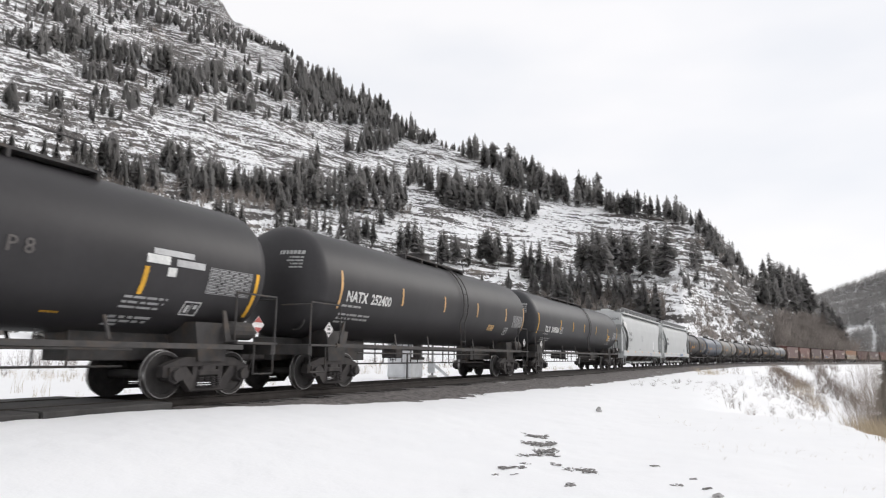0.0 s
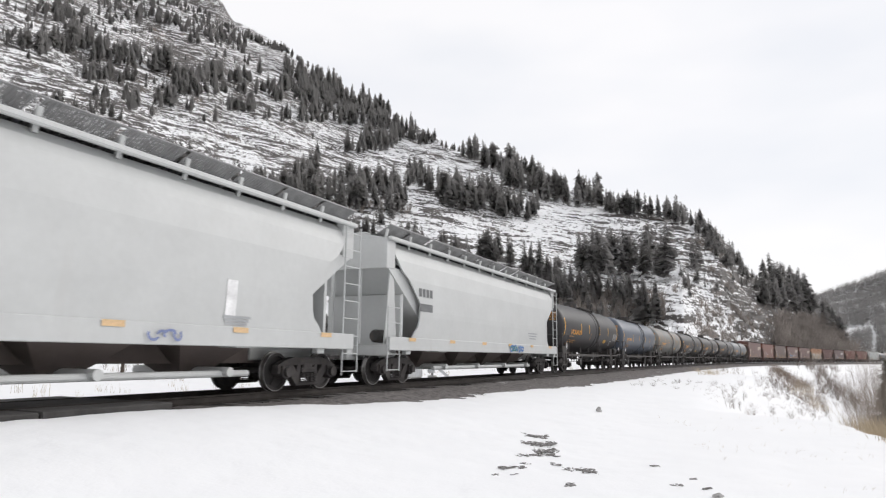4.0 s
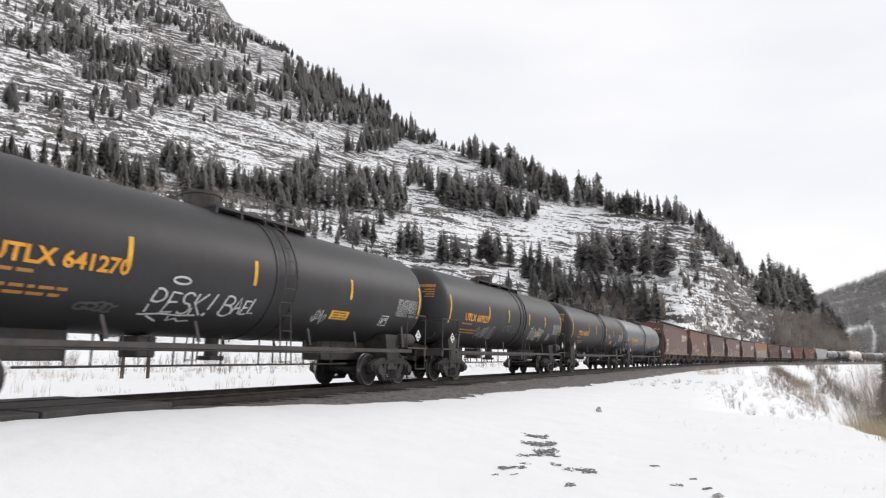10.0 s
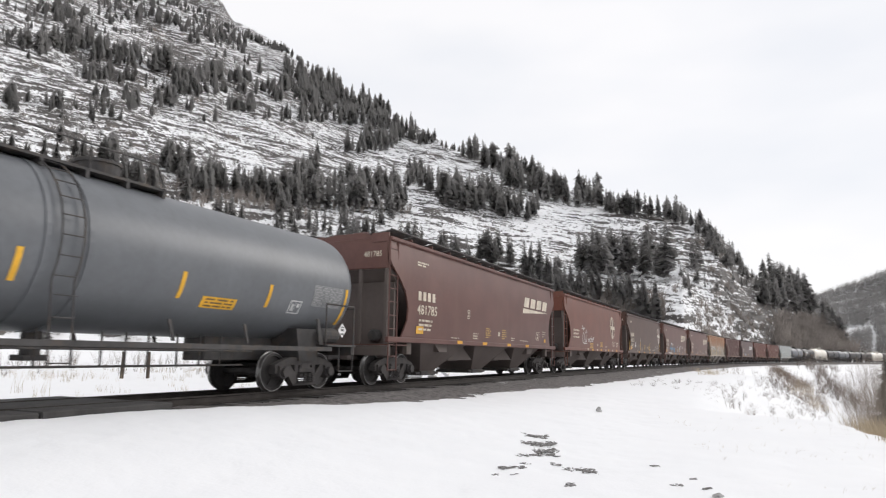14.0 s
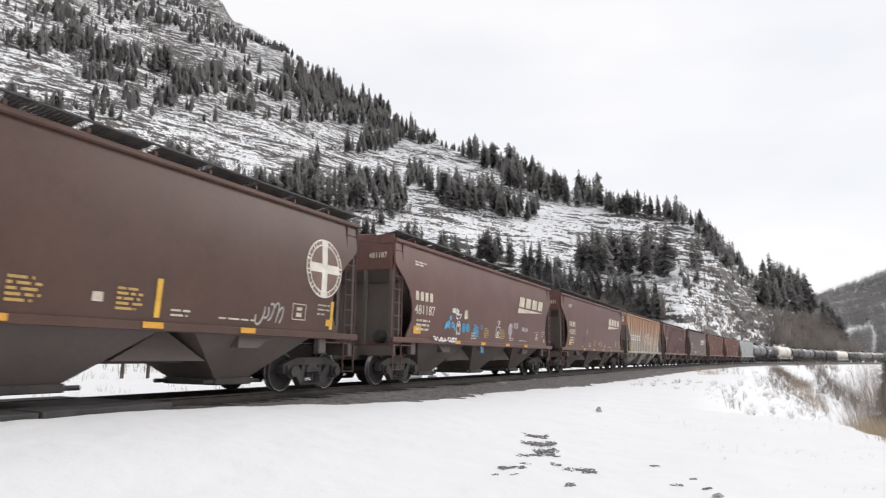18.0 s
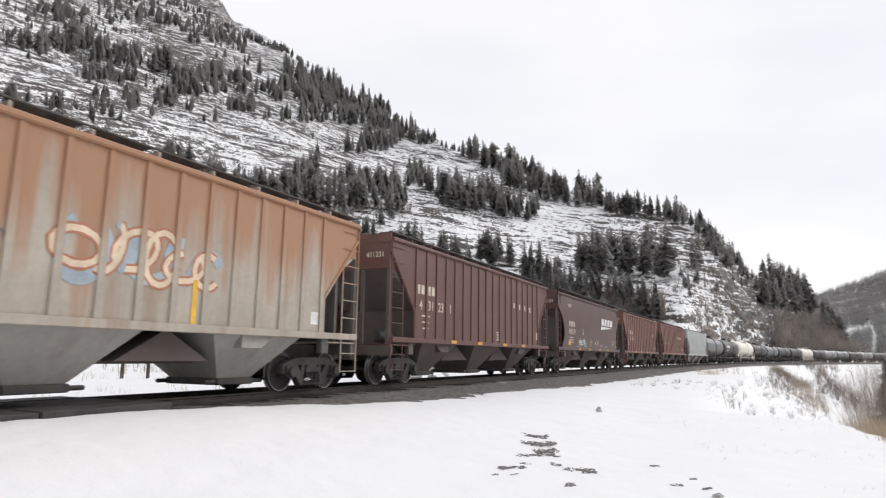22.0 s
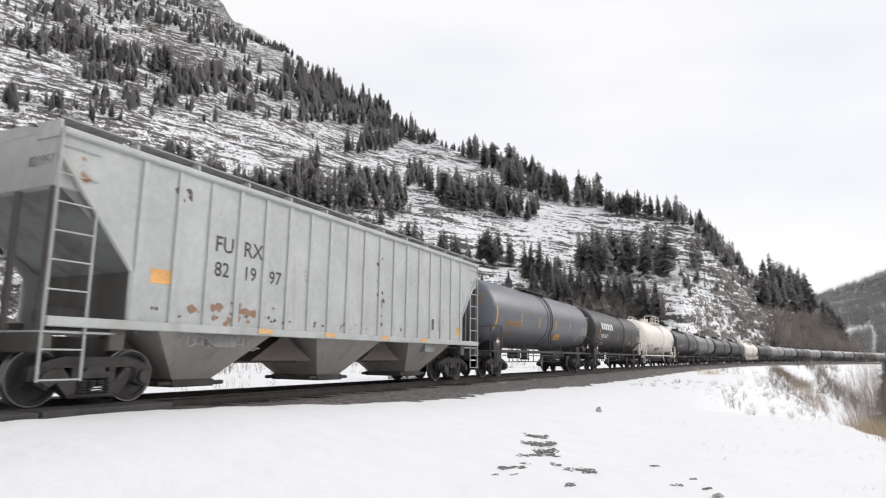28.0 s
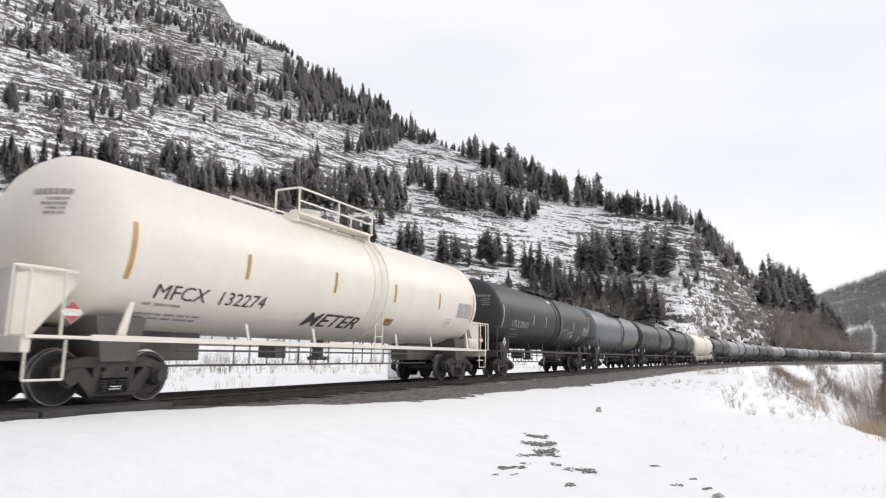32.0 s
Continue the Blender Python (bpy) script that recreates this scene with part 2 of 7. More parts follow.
def fbm(x, y, n=4):
    out, amp, tot = 0, 1.0, 0
    for k in range(n):
        out = out + amp * vnoise(x * 2 ** k + 17.3 * k, y * 2 ** k + 9.1 * k)
        tot += amp
        amp *= 0.5
    return out / tot


def smooth(a, b, x):
    t = np.clip((x - a) / (b - a), 0, 1)
    return t * t * (3 - 2 * t)


# ---- the mountain: for each bearing the foot of the slope, the distance of the ridge and the ridge's height ----
MOUNTAIN = (
    (-100, 70, 700, 200.0),
    (-47.8, 80, 760, 527.8),
    (-41.9, 87, 780, 506.4),
    (-37.6, 92, 800, 503.8),
    (-31.6, 97, 830, 500.6),
    (-27.2, 100, 850, 491.3),
    (-23.4, 103, 870, 481.1),
    (-21.2, 104, 870, 470.2),
    (-20.0, 105, 880, 451.7),
    (-16.5, 107, 890, 435.9),
    (-13.4, 109, 870, 400.1),
    (-9.7, 112, 830, 344.8),
    (-4.4, 115, 700, 259.0),
    (0.8, 119, 560, 179.6),
    (6.0, 123, 490, 139.4),
    (11.0, 128, 450, 112.8),
    (15.9, 133, 410, 92.4),
    (20.5, 111, 375, 72.7),
    (23.5, 151, 345, 57.8),
    (25.4, 184, 340, 40.9),
    (28.5, 251, 365, 28.5),
    (30.3, 295, 385, 22.2),
    (31.6, 327, 400, 10.3),
    (33.0, 363, 428, 4.3),
    (34.6, 405, 478, 1.6),
    (42, 400, 480, 0.0),
)
_m = np.array(MOUNTAIN)


def bank_edge(s):
    """How far from the track the field breaks off into the hollow on the camera's side."""
    return np.interp(s, (-30, 19, 22, 25.0, 27.4, 37, 60, 73, 81, 92, 400), (32.6, 13.4, 13.3, 12.8, 9.2, 8.8, 9.8, 10.6, 7.0, 5.2, 5.2))


def relief(x, y):
    """Height of the ground (arrays)."""
    r, az = np.hypot(x, y), np.degrees(np.arctan2(x, y))
    bearing = az + (fbm(x * 0.011, y * 0.011, 3) - 0.5) * 1.6 * smooth(150, 300, r)
    s, d = to_track(x, y)
    # field by the track, falling off into a brushy hollow on the camera's side
    edge = bank_edge(s) + (fbm(x * 0.2, y * 0.2) - 0.5) * 0.9
    z = -0.66 + (fbm(x * 0.15, y * 0.15) - 0.5) * 0.14 - 2.9 * smooth(-0.3, 5.5, d - edge) * smooth(-40, 10, s)
    # snow banked up to the rails at the crossing, lower on the shoulder further on
    shoulder = 1.6 + 0.85 * smooth(14, 20, s) + 1.3 * smooth(22, 36, s) + (fbm(x * 0.8, y * 0.8, 4) - 0.5) * (0.3 + 1.5 * smooth(13, 30, s))
    bank = -0.10 - 0.27 * smooth(12, 23, s) - 0.10 * smooth(24, 44, s)
    near = smooth(7.5, 0.0, np.abs(d) - shoulder)
    z = z + (bank - z) * near * smooth(260, 120, s) * smooth(-0.5, 1.5, -(d - edge) + 0.5)
    z = z + (fbm(x * 1.7, y * 1.7, 3) - 0.5) * 0.05 + (fbm(x * 0.6, y * 0.6, 3) - 0.5) * 0.5 * smooth(4, 12, d - edge)
    z = np.where(np.abs(d) < shoulder, np.minimum(z, -0.75), z)
    # main slope
    foot, ridge, top = (np.interp(bearing, _m[:, 0], _m[:, k]) for k in (1, 2, 3))
    wob = (fbm(x * 0.012, y * 0.012, 3) - 0.5)
    u = (r - foot) / (ridge - foot)
    up = np.clip(u, 0, 1)
    h = (top + 7 * smooth(20, 60, top)) * (0.80 * up ** 1.05 + 0.20 * up ** 2.2)
    h = h * (1 - 0.75 * smooth(1.0, 2.2, u))
    amt = smooth(0.02, 0.12, u)
    h = h + wob * 26 * amt * smooth(1.02, 0.9, u)
    bed = h - y * np.interp(x, FOLD[:2], FOLD[2:])
    lay = (bed + (fbm(x * 0.02, y * 0.02, 4) - 0.5) * 12) / 6.5
    f = lay - np.floor(lay)
    h = h + (smooth(0.55, 0.9, f) - f) * 6.0 * amt * (0.25 + 0.75 * smooth(280, 520, r)) * smooth(0.42, 0.62, fbm(x * 0.013 + 40, y * 0.013, 3))
    lay2 = (bed + (fbm(x * 0.06, y * 0.06, 4) - 0.5) * 5) / 2.5
    f2 = lay2 - np.floor(lay2)
    h = h + (smooth(0.5, 0.9, f2) - f2) * 2.6 * amt * smooth(0.38, 0.6, fbm(x * 0.04 + 11, y * 0.04, 3))
    lay3 = (bed + (fbm(x * 0.1, y * 0.1, 3) - 0.5) * 2) / 1.4
    f3 = lay3 - np.floor(lay3)
    h = h + (smooth(0.5, 0.9, f3) - f3) * 1.6 * amt * smooth(420, 300, r)
    h = h + (fbm(x * 0.07, y * 0.07, 5) - 0.5) * (1.2 + 2.5 * smooth(200, 400, r)) * amt
    crag = np.exp(-((az + 22.5) / 3.0) ** 2) * smooth(0.86, 0.97, u)
    h = h + crag * (np.abs(fbm(x * 0.03, y * 0.03, 4) - 0.5) * 60 - 4)
    # far side of the valley
    far_u = np.clip((r - 850) / 900, 0, 1)
    far = np.clip(142 + 11.0 * (az - 30.0), 0, 430) * far_u ** 1.1 * smooth(20, 27, az) * smooth(125, 80, az)
    far = far + (fbm(x * 0.006, y * 0.006, 4) - 0.5) * 50 * far_u * smooth(1.0, 0.85, far_u) * smooth(20, 27, az)
    back = 260 * smooth(700, 1900, r) * smooth(90, 130, np.abs(az))
    return z + np.maximum(np.maximum(h, 0), np.maximum(far, 0)) + back


def build_ground():
    az = np.radians(np.concatenate([np.arange(-180, -40, 4.0), np.arange(-40, 37.5, 0.125), np.arange(37.5, 179.0, 4.0), [180.0]]))
    rr = np.concatenate([[0.002, 0.5, 1.5], np.geomspace(3, 9, 60)[:-1], np.geomspace(9, 60, 290), np.geomspace(60.7, 1000, 470), np.geomspace(1020, 2600, 40), [3400, 4600]])
    A, R = np.meshgrid(az, rr)
    X, Y = R * np.sin(A), R * np.cos(A)
    Z = relief(X, Y)
    nr, na = X.shape
    co = np.stack([X, Y, Z], -1).reshape(-1, 3)
    i, j = np.meshgrid(np.arange(nr - 1), np.arange(na - 1), indexing="ij")
    k = (i * na + j).ravel()
    faces = np.stack([k, k + na, k + na + 1, k + 1], 1)
    me = bpy.data.meshes.new("ground")
    me.vertices.add(len(co))
    me.vertices.foreach_set("co", co.ravel())
    me.loops.add(faces.size)
    me.loops.foreach_set("vertex_index", faces.ravel())
    me.polygons.add(len(faces))
    me.polygons.foreach_set("loop_start", np.arange(0, faces.size, 4))
    me.polygons.foreach_set("loop_total", np.full(len(faces), 4))
    me.update(calc_edges=True)
    me.polygons.foreach_set("use_smooth", np.ones(len(faces), bool))
    me.flip_normals()
    me.materials.append(M_GROUND)
    tagged(new("ground", me), "snow-covered field rising to a snowy rock-ledged mountainside", "ground", kind="structure")
    return np.degrees(az), rr, Z


GROUND_AZ, GROUND_R, GROUND_Z = build_ground()


def ground_z(x, y):
    return float(relief(np.array([x]), np.array([y]))[0])


# ---- ballast, rails, ties, crossing panels ----
def along(profile, s0, s1, step=2.0):
    """A cross-section (lat, z), open below, swept along the track."""
    bm = bmesh.new()
    prev = None
    for s in np.arange(s0, s1 + 0.01, step):
        m = track_at(s)
        ring = [bm.verts.new(m @ Vector((0, -lat, z))) for lat, z in profile]
        if prev:
            for a, b, c, d in zip(prev, prev[1:], ring[1:], ring):
                bm.faces.new((a, b, c, d))
        prev = ring
    bmesh.ops.recalc_face_normals(bm, faces=bm.faces[:])
    return bm


def build_track():
    rnd = random.Random(3)
    bm = along([(-3.4, -0.85), (-1.75, -0.20), (-1.5, -0.19), (1.5, -0.19), (1.75, -0.20), (2.3, -0.30), (3.2, -0.40), (4.2, -0.52), (5.0, -0.62), (5.6, -0.95)], -50, 400, 0.5)
    for v in bm.verts:
        n = noise.noise(v.co * 2.1)
        v.co.z += 0.05 * n
        v.co.x += 0.15 * noise.noise(v.co * 0.9 + Vector((9, 0, 0)))
    tagged(part("ballast", bm, M_BALLAST), "dark crushed-stone ballast bed dusted with snow", "ballast", kind="structure")
    rail = [(-0.075, -0.18), (-0.075, -0.165), (-0.01, -0.14), (-0.01, -0.045), (-0.036, -0.03), (-0.036, -0.003), (-0.025, 0.0), (0.025, 0.0),
            (0.036, -0.003), (0.036, -0.03), (0.01, -0.045), (0.01, -0.14), (0.075, -0.165), (0.075, -0.18)]
    for side in (-0.755, 0.755):
        tagged(part("rail", along([(a + side, b) for a, b in rail], -50, 400, 1.5), M_RAIL), "steel railway rail, rusty web and worn head", "rail", "rails of the track", kind="structure")
    tie_me = None
    n = 0
    far = bmesh.new()
    s = -12.0
    while s < 330:
        m = track_at(s, rnd.uniform(-0.04, 0.04), -0.005 + rnd.uniform(-0.01, 0.01))
        if n < 300:
            if tie_me is None:
                bm = box(bmesh.new(), -0.115, 0.115, -1.3, 1.3, -0.36, -0.172, bevel=0.012)
                tie_me = part("tie", bm, M_TIE, ties_parent, m=m).data
            else:
                part("tie", tie_me, None, ties_parent, m=m)
        else:
            box(far, -0.115, 0.115, -1.3, 1.3, -0.36, -0.172, m)
        n += 1
        s += 0.5 if n < 300 else 1.0
    ob = part("tie_row", far, M_TIE, ties_parent)
    ob["kind"] = "stuff"
    # rubber crossing panels beside and between the rails
    crossing = tagged(new("grade_crossing"), "black rubber grade-crossing panels laid beside and between the rails", "grade crossing", kind="structure")
    for lat0, lat1 in ((-1.55, -0.86), (-0.64, 0.64), (0.86, 1.62)):
        for k in range(8):
            s0 = -5.5 + k * 2.45
            bm = box(bmesh.new(), 0.02, 2.43, -(lat1), -(lat0), -0.16, -0.004, bevel=0.02)
            part("crossing_panel", bm, M_PANEL, crossing, m=track_at(s0, 0, rnd.uniform(-0.012, 0.0)))


ties_parent = tagged(new("track_ties"), "dark creosoted wooden railway ties", "ties", kind="structure")
build_track()


# ---- firs ----
def fir(seed, boughs):
    """Vertices and faces of one conifer of unit height: ragged whorls of boughs with gaps between them, on an uneven outline."""
    rnd = random.Random(seed)
    vs, fs = [], []
    width, base, bulge = rnd.uniform(0.12, 0.21), rnd.uniform(0.04, 0.22), rnd.uniform(0.45, 0.85)
    whorls = 9 + boughs // 22
    reach = [rnd.uniform(0.55, 1.25) for _ in range(whorls + 1)]
    lop, lop_at = rnd.uniform(0.0, 0.35), rnd.uniform(0, 6.3)
    for k in range(boughs):
        t = min(0.995, (k + rnd.random()) / boughs)
        t = 1 - (1 - t) ** 0.78
        q = t * whorls
        z = base + (1 - base) * ((math.floor(q) + (q % 1) * 0.72) / whorls) * 0.985
        a = k * 2.399 + rnd.uniform(-0.6, 0.6)
        shape = min(1.0, 0.62 + 1.9 * t) * (1 - t) ** bulge
        rad = width * shape * reach[int(q)] * rnd.uniform(0.45, 1.25) * (1 - lop * max(0.0, math.cos(a - lop_at))) + 0.010
        c, s = math.cos(a), math.sin(a)
        wdt, lift, drop = rad * rnd.uniform(0.18, 0.40) + 0.006, rad * rnd.uniform(0.05, 0.35) + 0.006, rad * rnd.uniform(-0.12, 0.35)
        i = len(vs)
        vs += [(0, 0, z + lift), (c * rad * 0.65 - s * wdt, s * rad * 0.65 + c * wdt, z - drop * 0.5), (c * rad, s * rad, z - drop), (c * rad * 0.65 + s * wdt, s * rad * 0.65 - c * wdt, z - drop * 0.5 + 0.3 * wdt)]
        fs += [(i, i + 1, i + 2), (i, i + 2, i + 3)]
    return vs, fs


def trunk_bm(h, r):
    bm = bmesh.new()
    c = bmesh.ops.create_cone(bm, cap_ends=True, segments=6, radius1=r, radius2=r * 0.1, depth=h)
    bmesh.ops.translate(bm, verts=c["verts"], vec=(0, 0, h / 2))
    return bm


FIRS = [fir(k, 210) for k in range(14)]
LOW_FIRS = [fir(90 + k, 24) for k in range(5)]
FINE_FIRS = [fir(50 + k, 560) for k in range(10)]

# groves of firs on the mountainside, placed and sized to fit the camera's view: bearing and elevation of the feet at
# one end and at the other, depth of the belt, height of a tree (all in degrees as seen from the camera), number
GROVES_1 = (  # open upper slope
    (-36.6, 22.09, -35.7, 22.33, 0.76, 1.01, 5),
    (-35.5, 21.69, -34.4, 22.07, 0.25, 2.27, 4),
    (-34.2, 21.61, -32.9, 21.81, 0.76, 2.27, 8),
    (-32.8, 22.11, -31.6, 22.40, 0.50, 2.52, 9),
    (-31.5, 22.67, -30.5, 22.97, 0.30, 2.27, 6),
    (-30.4, 21.95, -29.6, 22.12, 0.60, 2.77, 6),
    (-29.6, 22.41, -26.6, 22.16, 1.11, 1.71, 24),
    (-30.9, 20.45, -28.7, 20.89, 0.71, 1.71, 15),
    (-28.5, 20.93, -27.0, 21.21, 0.60, 1.31, 8),
    (-26.6, 22.59, -26.1, 22.70, 0.20, 1.61, 2),
    (-25.8, 21.96, -24.5, 22.18, 0.50, 2.77, 9),
    (-36.8, 23.81, -24.9, 26.71, 1.41, 1.01, 22),
    (-33.3, 24.37, -32.3, 24.42, 1.51, 1.61, 9),
    (-27.4, 25.55, -26.1, 25.82, 1.01, 1.41, 8),
)
GROVES_2 = (  # trees on the ledges
    (-32.9, 17.90, -32.1, 18.07, 0.30, 1.81, 6),
    (-36.0, 17.33, -34.9, 17.48, 0.50, 2.12, 6),
    (-30.2, 19.29, -28.9, 19.54, 0.25, 1.41, 6),
    (-28.3, 19.65, -27.5, 19.72, 0.25, 1.51, 5),
    (-27.4, 19.02, -26.5, 19.09, 0.40, 2.12, 7),
    (-25.4, 19.46, -24.0, 19.76, 0.50, 2.27, 10),
    (-23.1, 19.63, -22.5, 19.71, 0.15, 1.36, 3),
    (-24.2, 21.40, -22.1, 21.58, 0.60, 2.02, 14),
    (-21.9, 21.97, -20.2, 22.22, 0.50, 2.12, 14),
    (-24.3, 20.61, -19.7, 21.15, 0.71, 1.51, 28),
    (-19.7, 22.20, -18.4, 22.38, 0.40, 1.81, 10),
    (-18.3, 22.48, -17.7, 22.65, 0.15, 1.26, 3),
    (-18.8, 21.41, -16.4, 21.79, 0.76, 1.31, 13),
    (-19.6, 19.78, -17.3, 20.15, 0.71, 1.71, 12),
)
GROVES_3 = (  # shoulder of the mountain and its skyline
    (-20.8, 18.85, -20.2, 18.93, 0.20, 2.12, 2),
    (-21.8, 18.80, -21.2, 18.88, 0.15, 1.11, 2),
    (-17.2, 23.31, -16.8, 23.67, 0.40, 1.71, 3),
    (-16.4, 21.33, -14.9, 21.02, 1.51, 1.51, 14),
    (-14.9, 22.18, -11.8, 20.82, 2.52, 1.71, 46),
    (-23.8, 24.68, -22.4, 24.66, 1.01, 1.21, 7),
    (-21.2, 24.54, -18.3, 24.74, 1.26, 1.11, 11),
    (-29.5, 24.88, -27.7, 25.91, 1.26, 1.01, 9),
    (-26.7, 27.01, -24.9, 27.37, 0.71, 0.71, 12),
    (-24.9, 27.46, -21.6, 26.62, 0.60, 0.81, 24),
    (-23.0, 26.46, -18.7, 26.21, 0.40, 0.71, 26),
    (-18.7, 26.12, -12.8, 24.84, 0.30, 0.86, 40),
    (-16.8, 19.65, -12.3, 19.73, 0.40, 1.51, 12),
    (-12.1, 18.50, -11.9, 18.52, 0.10, 0.81, 1),
)
GROVES_4 = (  # dark forest under the ridge
    (-13.3, 19.98, -9.7, 19.78, 3.78, 1.81, 84),
    (-9.7, 19.78, -5.1, 19.39, 2.62, 1.81, 76),
    (-9.1, 17.34, -4.5, 17.84, 0.91, 2.32, 40),
    (-12.5, 23.12, -8.8, 21.61, 0.40, 1.11, 20),
    (-8.8, 21.42, -2.4, 18.54, 0.50, 1.51, 34),
    (-5.0, 18.71, -2.7, 18.78, 1.11, 1.76, 17),
    (-2.4, 18.54, -0.9, 18.58, 0.30, 1.41, 11),
    (-0.8, 18.23, 1.5, 17.96, 0.25, 0.81, 9),
    (-11.7, 16.49, -11.4, 16.51, 0.15, 1.92, 2),
    (1.5, 17.12, 3.3, 16.87, 0.40, 2.52, 8),
    (3.5, 16.38, 4.9, 16.12, 0.50, 2.77, 11),
    (4.9, 14.87, 9.0, 13.56, 1.51, 2.77, 48),
    (8.7, 13.32, 13.9, 12.56, 0.76, 2.77, 56),
    (13.4, 12.58, 20.0, 11.16, 0.45, 2.12, 52),
)
GROVES_5 = (  # rocky point above the bend
    (19.8, 11.17, 21.4, 10.60, 0.40, 2.42, 9),
    (21.4, 10.37, 23.4, 8.85, 0.76, 2.02, 14),
    (22.6, 8.90, 24.6, 6.49, 1.01, 2.02, 18),
    (21.4, 7.07, 22.0, 7.05, 0.10, 3.53, 2),
    (24.6, 7.41, 25.3, 7.29, 0.30, 1.31, 4),
    (26.0, 6.43, 26.5, 6.42, 0.15, 1.21, 2),
    (26.5, 3.90, 30.0, 3.21, 1.61, 3.02, 52),
    (27.2, 5.94, 28.0, 5.90, 0.20, 2.42, 3),
    (28.7, 4.55, 29.3, 4.53, 0.25, 2.52, 4),
    (30.5, 2.13, 31.7, 1.91, 0.60, 2.42, 14),
    (24.1, 4.77, 26.5, 3.36, 2.02, 0.81, 22),
    (20.2, 5.32, 24.4, 3.39, 2.52, 0.60, 26),
    (25.9, 1.36, 28.3, 1.06, 0.40, 1.26, 12),
    (19.6, 7.70, 24.1, 5.22, 2.02, 0.71, 18),
)
GROVES_6 = (  # belt across the middle of the slope
    (-14.4, 12.21, -3.3, 12.40, 1.81, 3.13, 88),
    (-13.5, 14.42, -11.5, 14.55, 1.01, 2.52, 14),
    (-3.4, 14.80, 0.3, 13.87, 1.01, 2.42, 26),
    (-4.9, 12.06, -4.1, 12.08, 0.15, 3.78, 2),
    (-10.0, 13.80, -4.4, 14.03, 1.01, 2.52, 30),
    (-0.2, 12.86, 5.9, 12.12, 1.51, 3.02, 48),
    (4.9, 11.87, 8.7, 11.73, 1.01, 2.52, 26),
    (-21.5, 13.63, -19.2, 13.14, 1.01, 2.77, 16),
    (-19.2, 13.14, -14.4, 12.31, 1.26, 2.52, 40),
    (-30.8, 14.24, -30.3, 14.33, 0.15, 2.12, 3),
    (-29.4, 14.01, -27.4, 14.08, 0.71, 2.77, 16),
    (-24.7, 14.66, -22.4, 14.00, 1.01, 2.77, 18),
    (-22.4, 12.84, -21.0, 12.74, 0.76, 2.77, 11),
    (-27.3, 12.96, -24.1, 12.89, 0.76, 2.27, 15),
)
GROVES_7 = (  # foot of the slope
    (-32.2, 15.66, -31.7, 15.49, 0.15, 2.27, 2),
    (2.9, 7.85, 5.1, 7.86, 0.30, 3.53, 10),
    (5.6, 7.86, 6.2, 7.61, 0.20, 2.77, 2),
    (7.1, 6.35, 8.9, 6.35, 0.60, 3.53, 9),
    (8.9, 5.45, 11.3, 5.34, 0.60, 3.53, 9),
    (11.8, 6.57, 18.0, 6.46, 1.11, 4.29, 40),
    (18.6, 6.21, 19.6, 6.18, 0.25, 5.29, 5),
    (8.9, 4.12, 16.9, 3.37, 1.51, 3.02, 46),
    (16.9, 2.65, 18.5, 2.41, 0.50, 3.78, 9),
    (-8.8, 9.62, -6.3, 9.46, 0.40, 2.92, 10),
    (-4.3, 8.76, -1.2, 8.57, 0.50, 3.02, 13),
    (-0.7, 7.82, 2.4, 7.85, 0.50, 3.02, 11),
    (-34.8, 6.13, -4.2, 5.35, 6.55, 3.02, 110),
    (-34.2, 0.59, 15.5, 1.32, 4.03, 2.77, 150),
)


GROVES_8 = (  # ragged undergrowth below the belt, and sparse pines on the rocky point
    (-35.5, 12.0, -30.0, 12.7, 1.6, 2.6, 26),
    (-30.0, 12.6, -21.5, 13.2, 1.2, 2.4, 34),
    (-21.5, 13.2, -10.5, 13.6, 1.0, 2.0, 40),
    (-36.6, 17.0, -24.0, 17.8, 2.0, 1.5, 30),
    (-36.6, 20.0, -18.0, 21.5, 3.0, 0.9, 70),
    (-36.6, 23.0, -26.0, 25.0, 3.0, 0.9, 60),
    (-26.0, 26.0, -18.5, 25.0, 0.6, 1.2, 46),
    (22.8, 8.4, 25.6, 6.0, 1.2, 1.5, 16),
    (23.6, 6.4, 27.2, 4.4, 1.2, 1.2, 16),
    (20.0, 5.6, 24.0, 3.2, 1.6, 1.6, 14),
    (25.2, 1.4, 27.2, 1.2, 0.5, 1.5, 9),
    (30.6, 2.2, 32.0, 2.0, 0.9, 2.6, 9),
)


def slope_point(az, el):
    """The spot of the mountainside at a bearing and an elevation seen from the camera; past the skyline, the ridge."""
    prof = GROUND_Z[:, int(np.argmin(np.abs(GROUND_AZ - az)))]
    near = (GROUND_R > 85) & (GROUND_R < 960)
    seen = np.maximum.accumulate(np.where(near, (prof - EYE) / GROUND_R, -1))
    k = min(int(np.searchsorted(seen, math.tan(radians(el)))), int(np.argmax(seen)))
    r = float(GROUND_R[k])
    return r * math.sin(radians(az)), r * math.cos(radians(az)), float(prof[k]), r


def field_point(az, el):
    """The first spot of the near ground at a bearing and an elevation seen from the camera."""
    prof = GROUND_Z[:, int(np.argmin(np.abs(GROUND_AZ - az)))]
    k = int(np.argmax((GROUND_R > 9) & ((prof - EYE) / GROUND_R >= math.tan(radians(el)))))
    r = float(GROUND_R[k])
    return r * math.sin(radians(az)), r * math.cos(radians(az)), float(prof[k]), r


def el_high(el):
    return el > 17.5


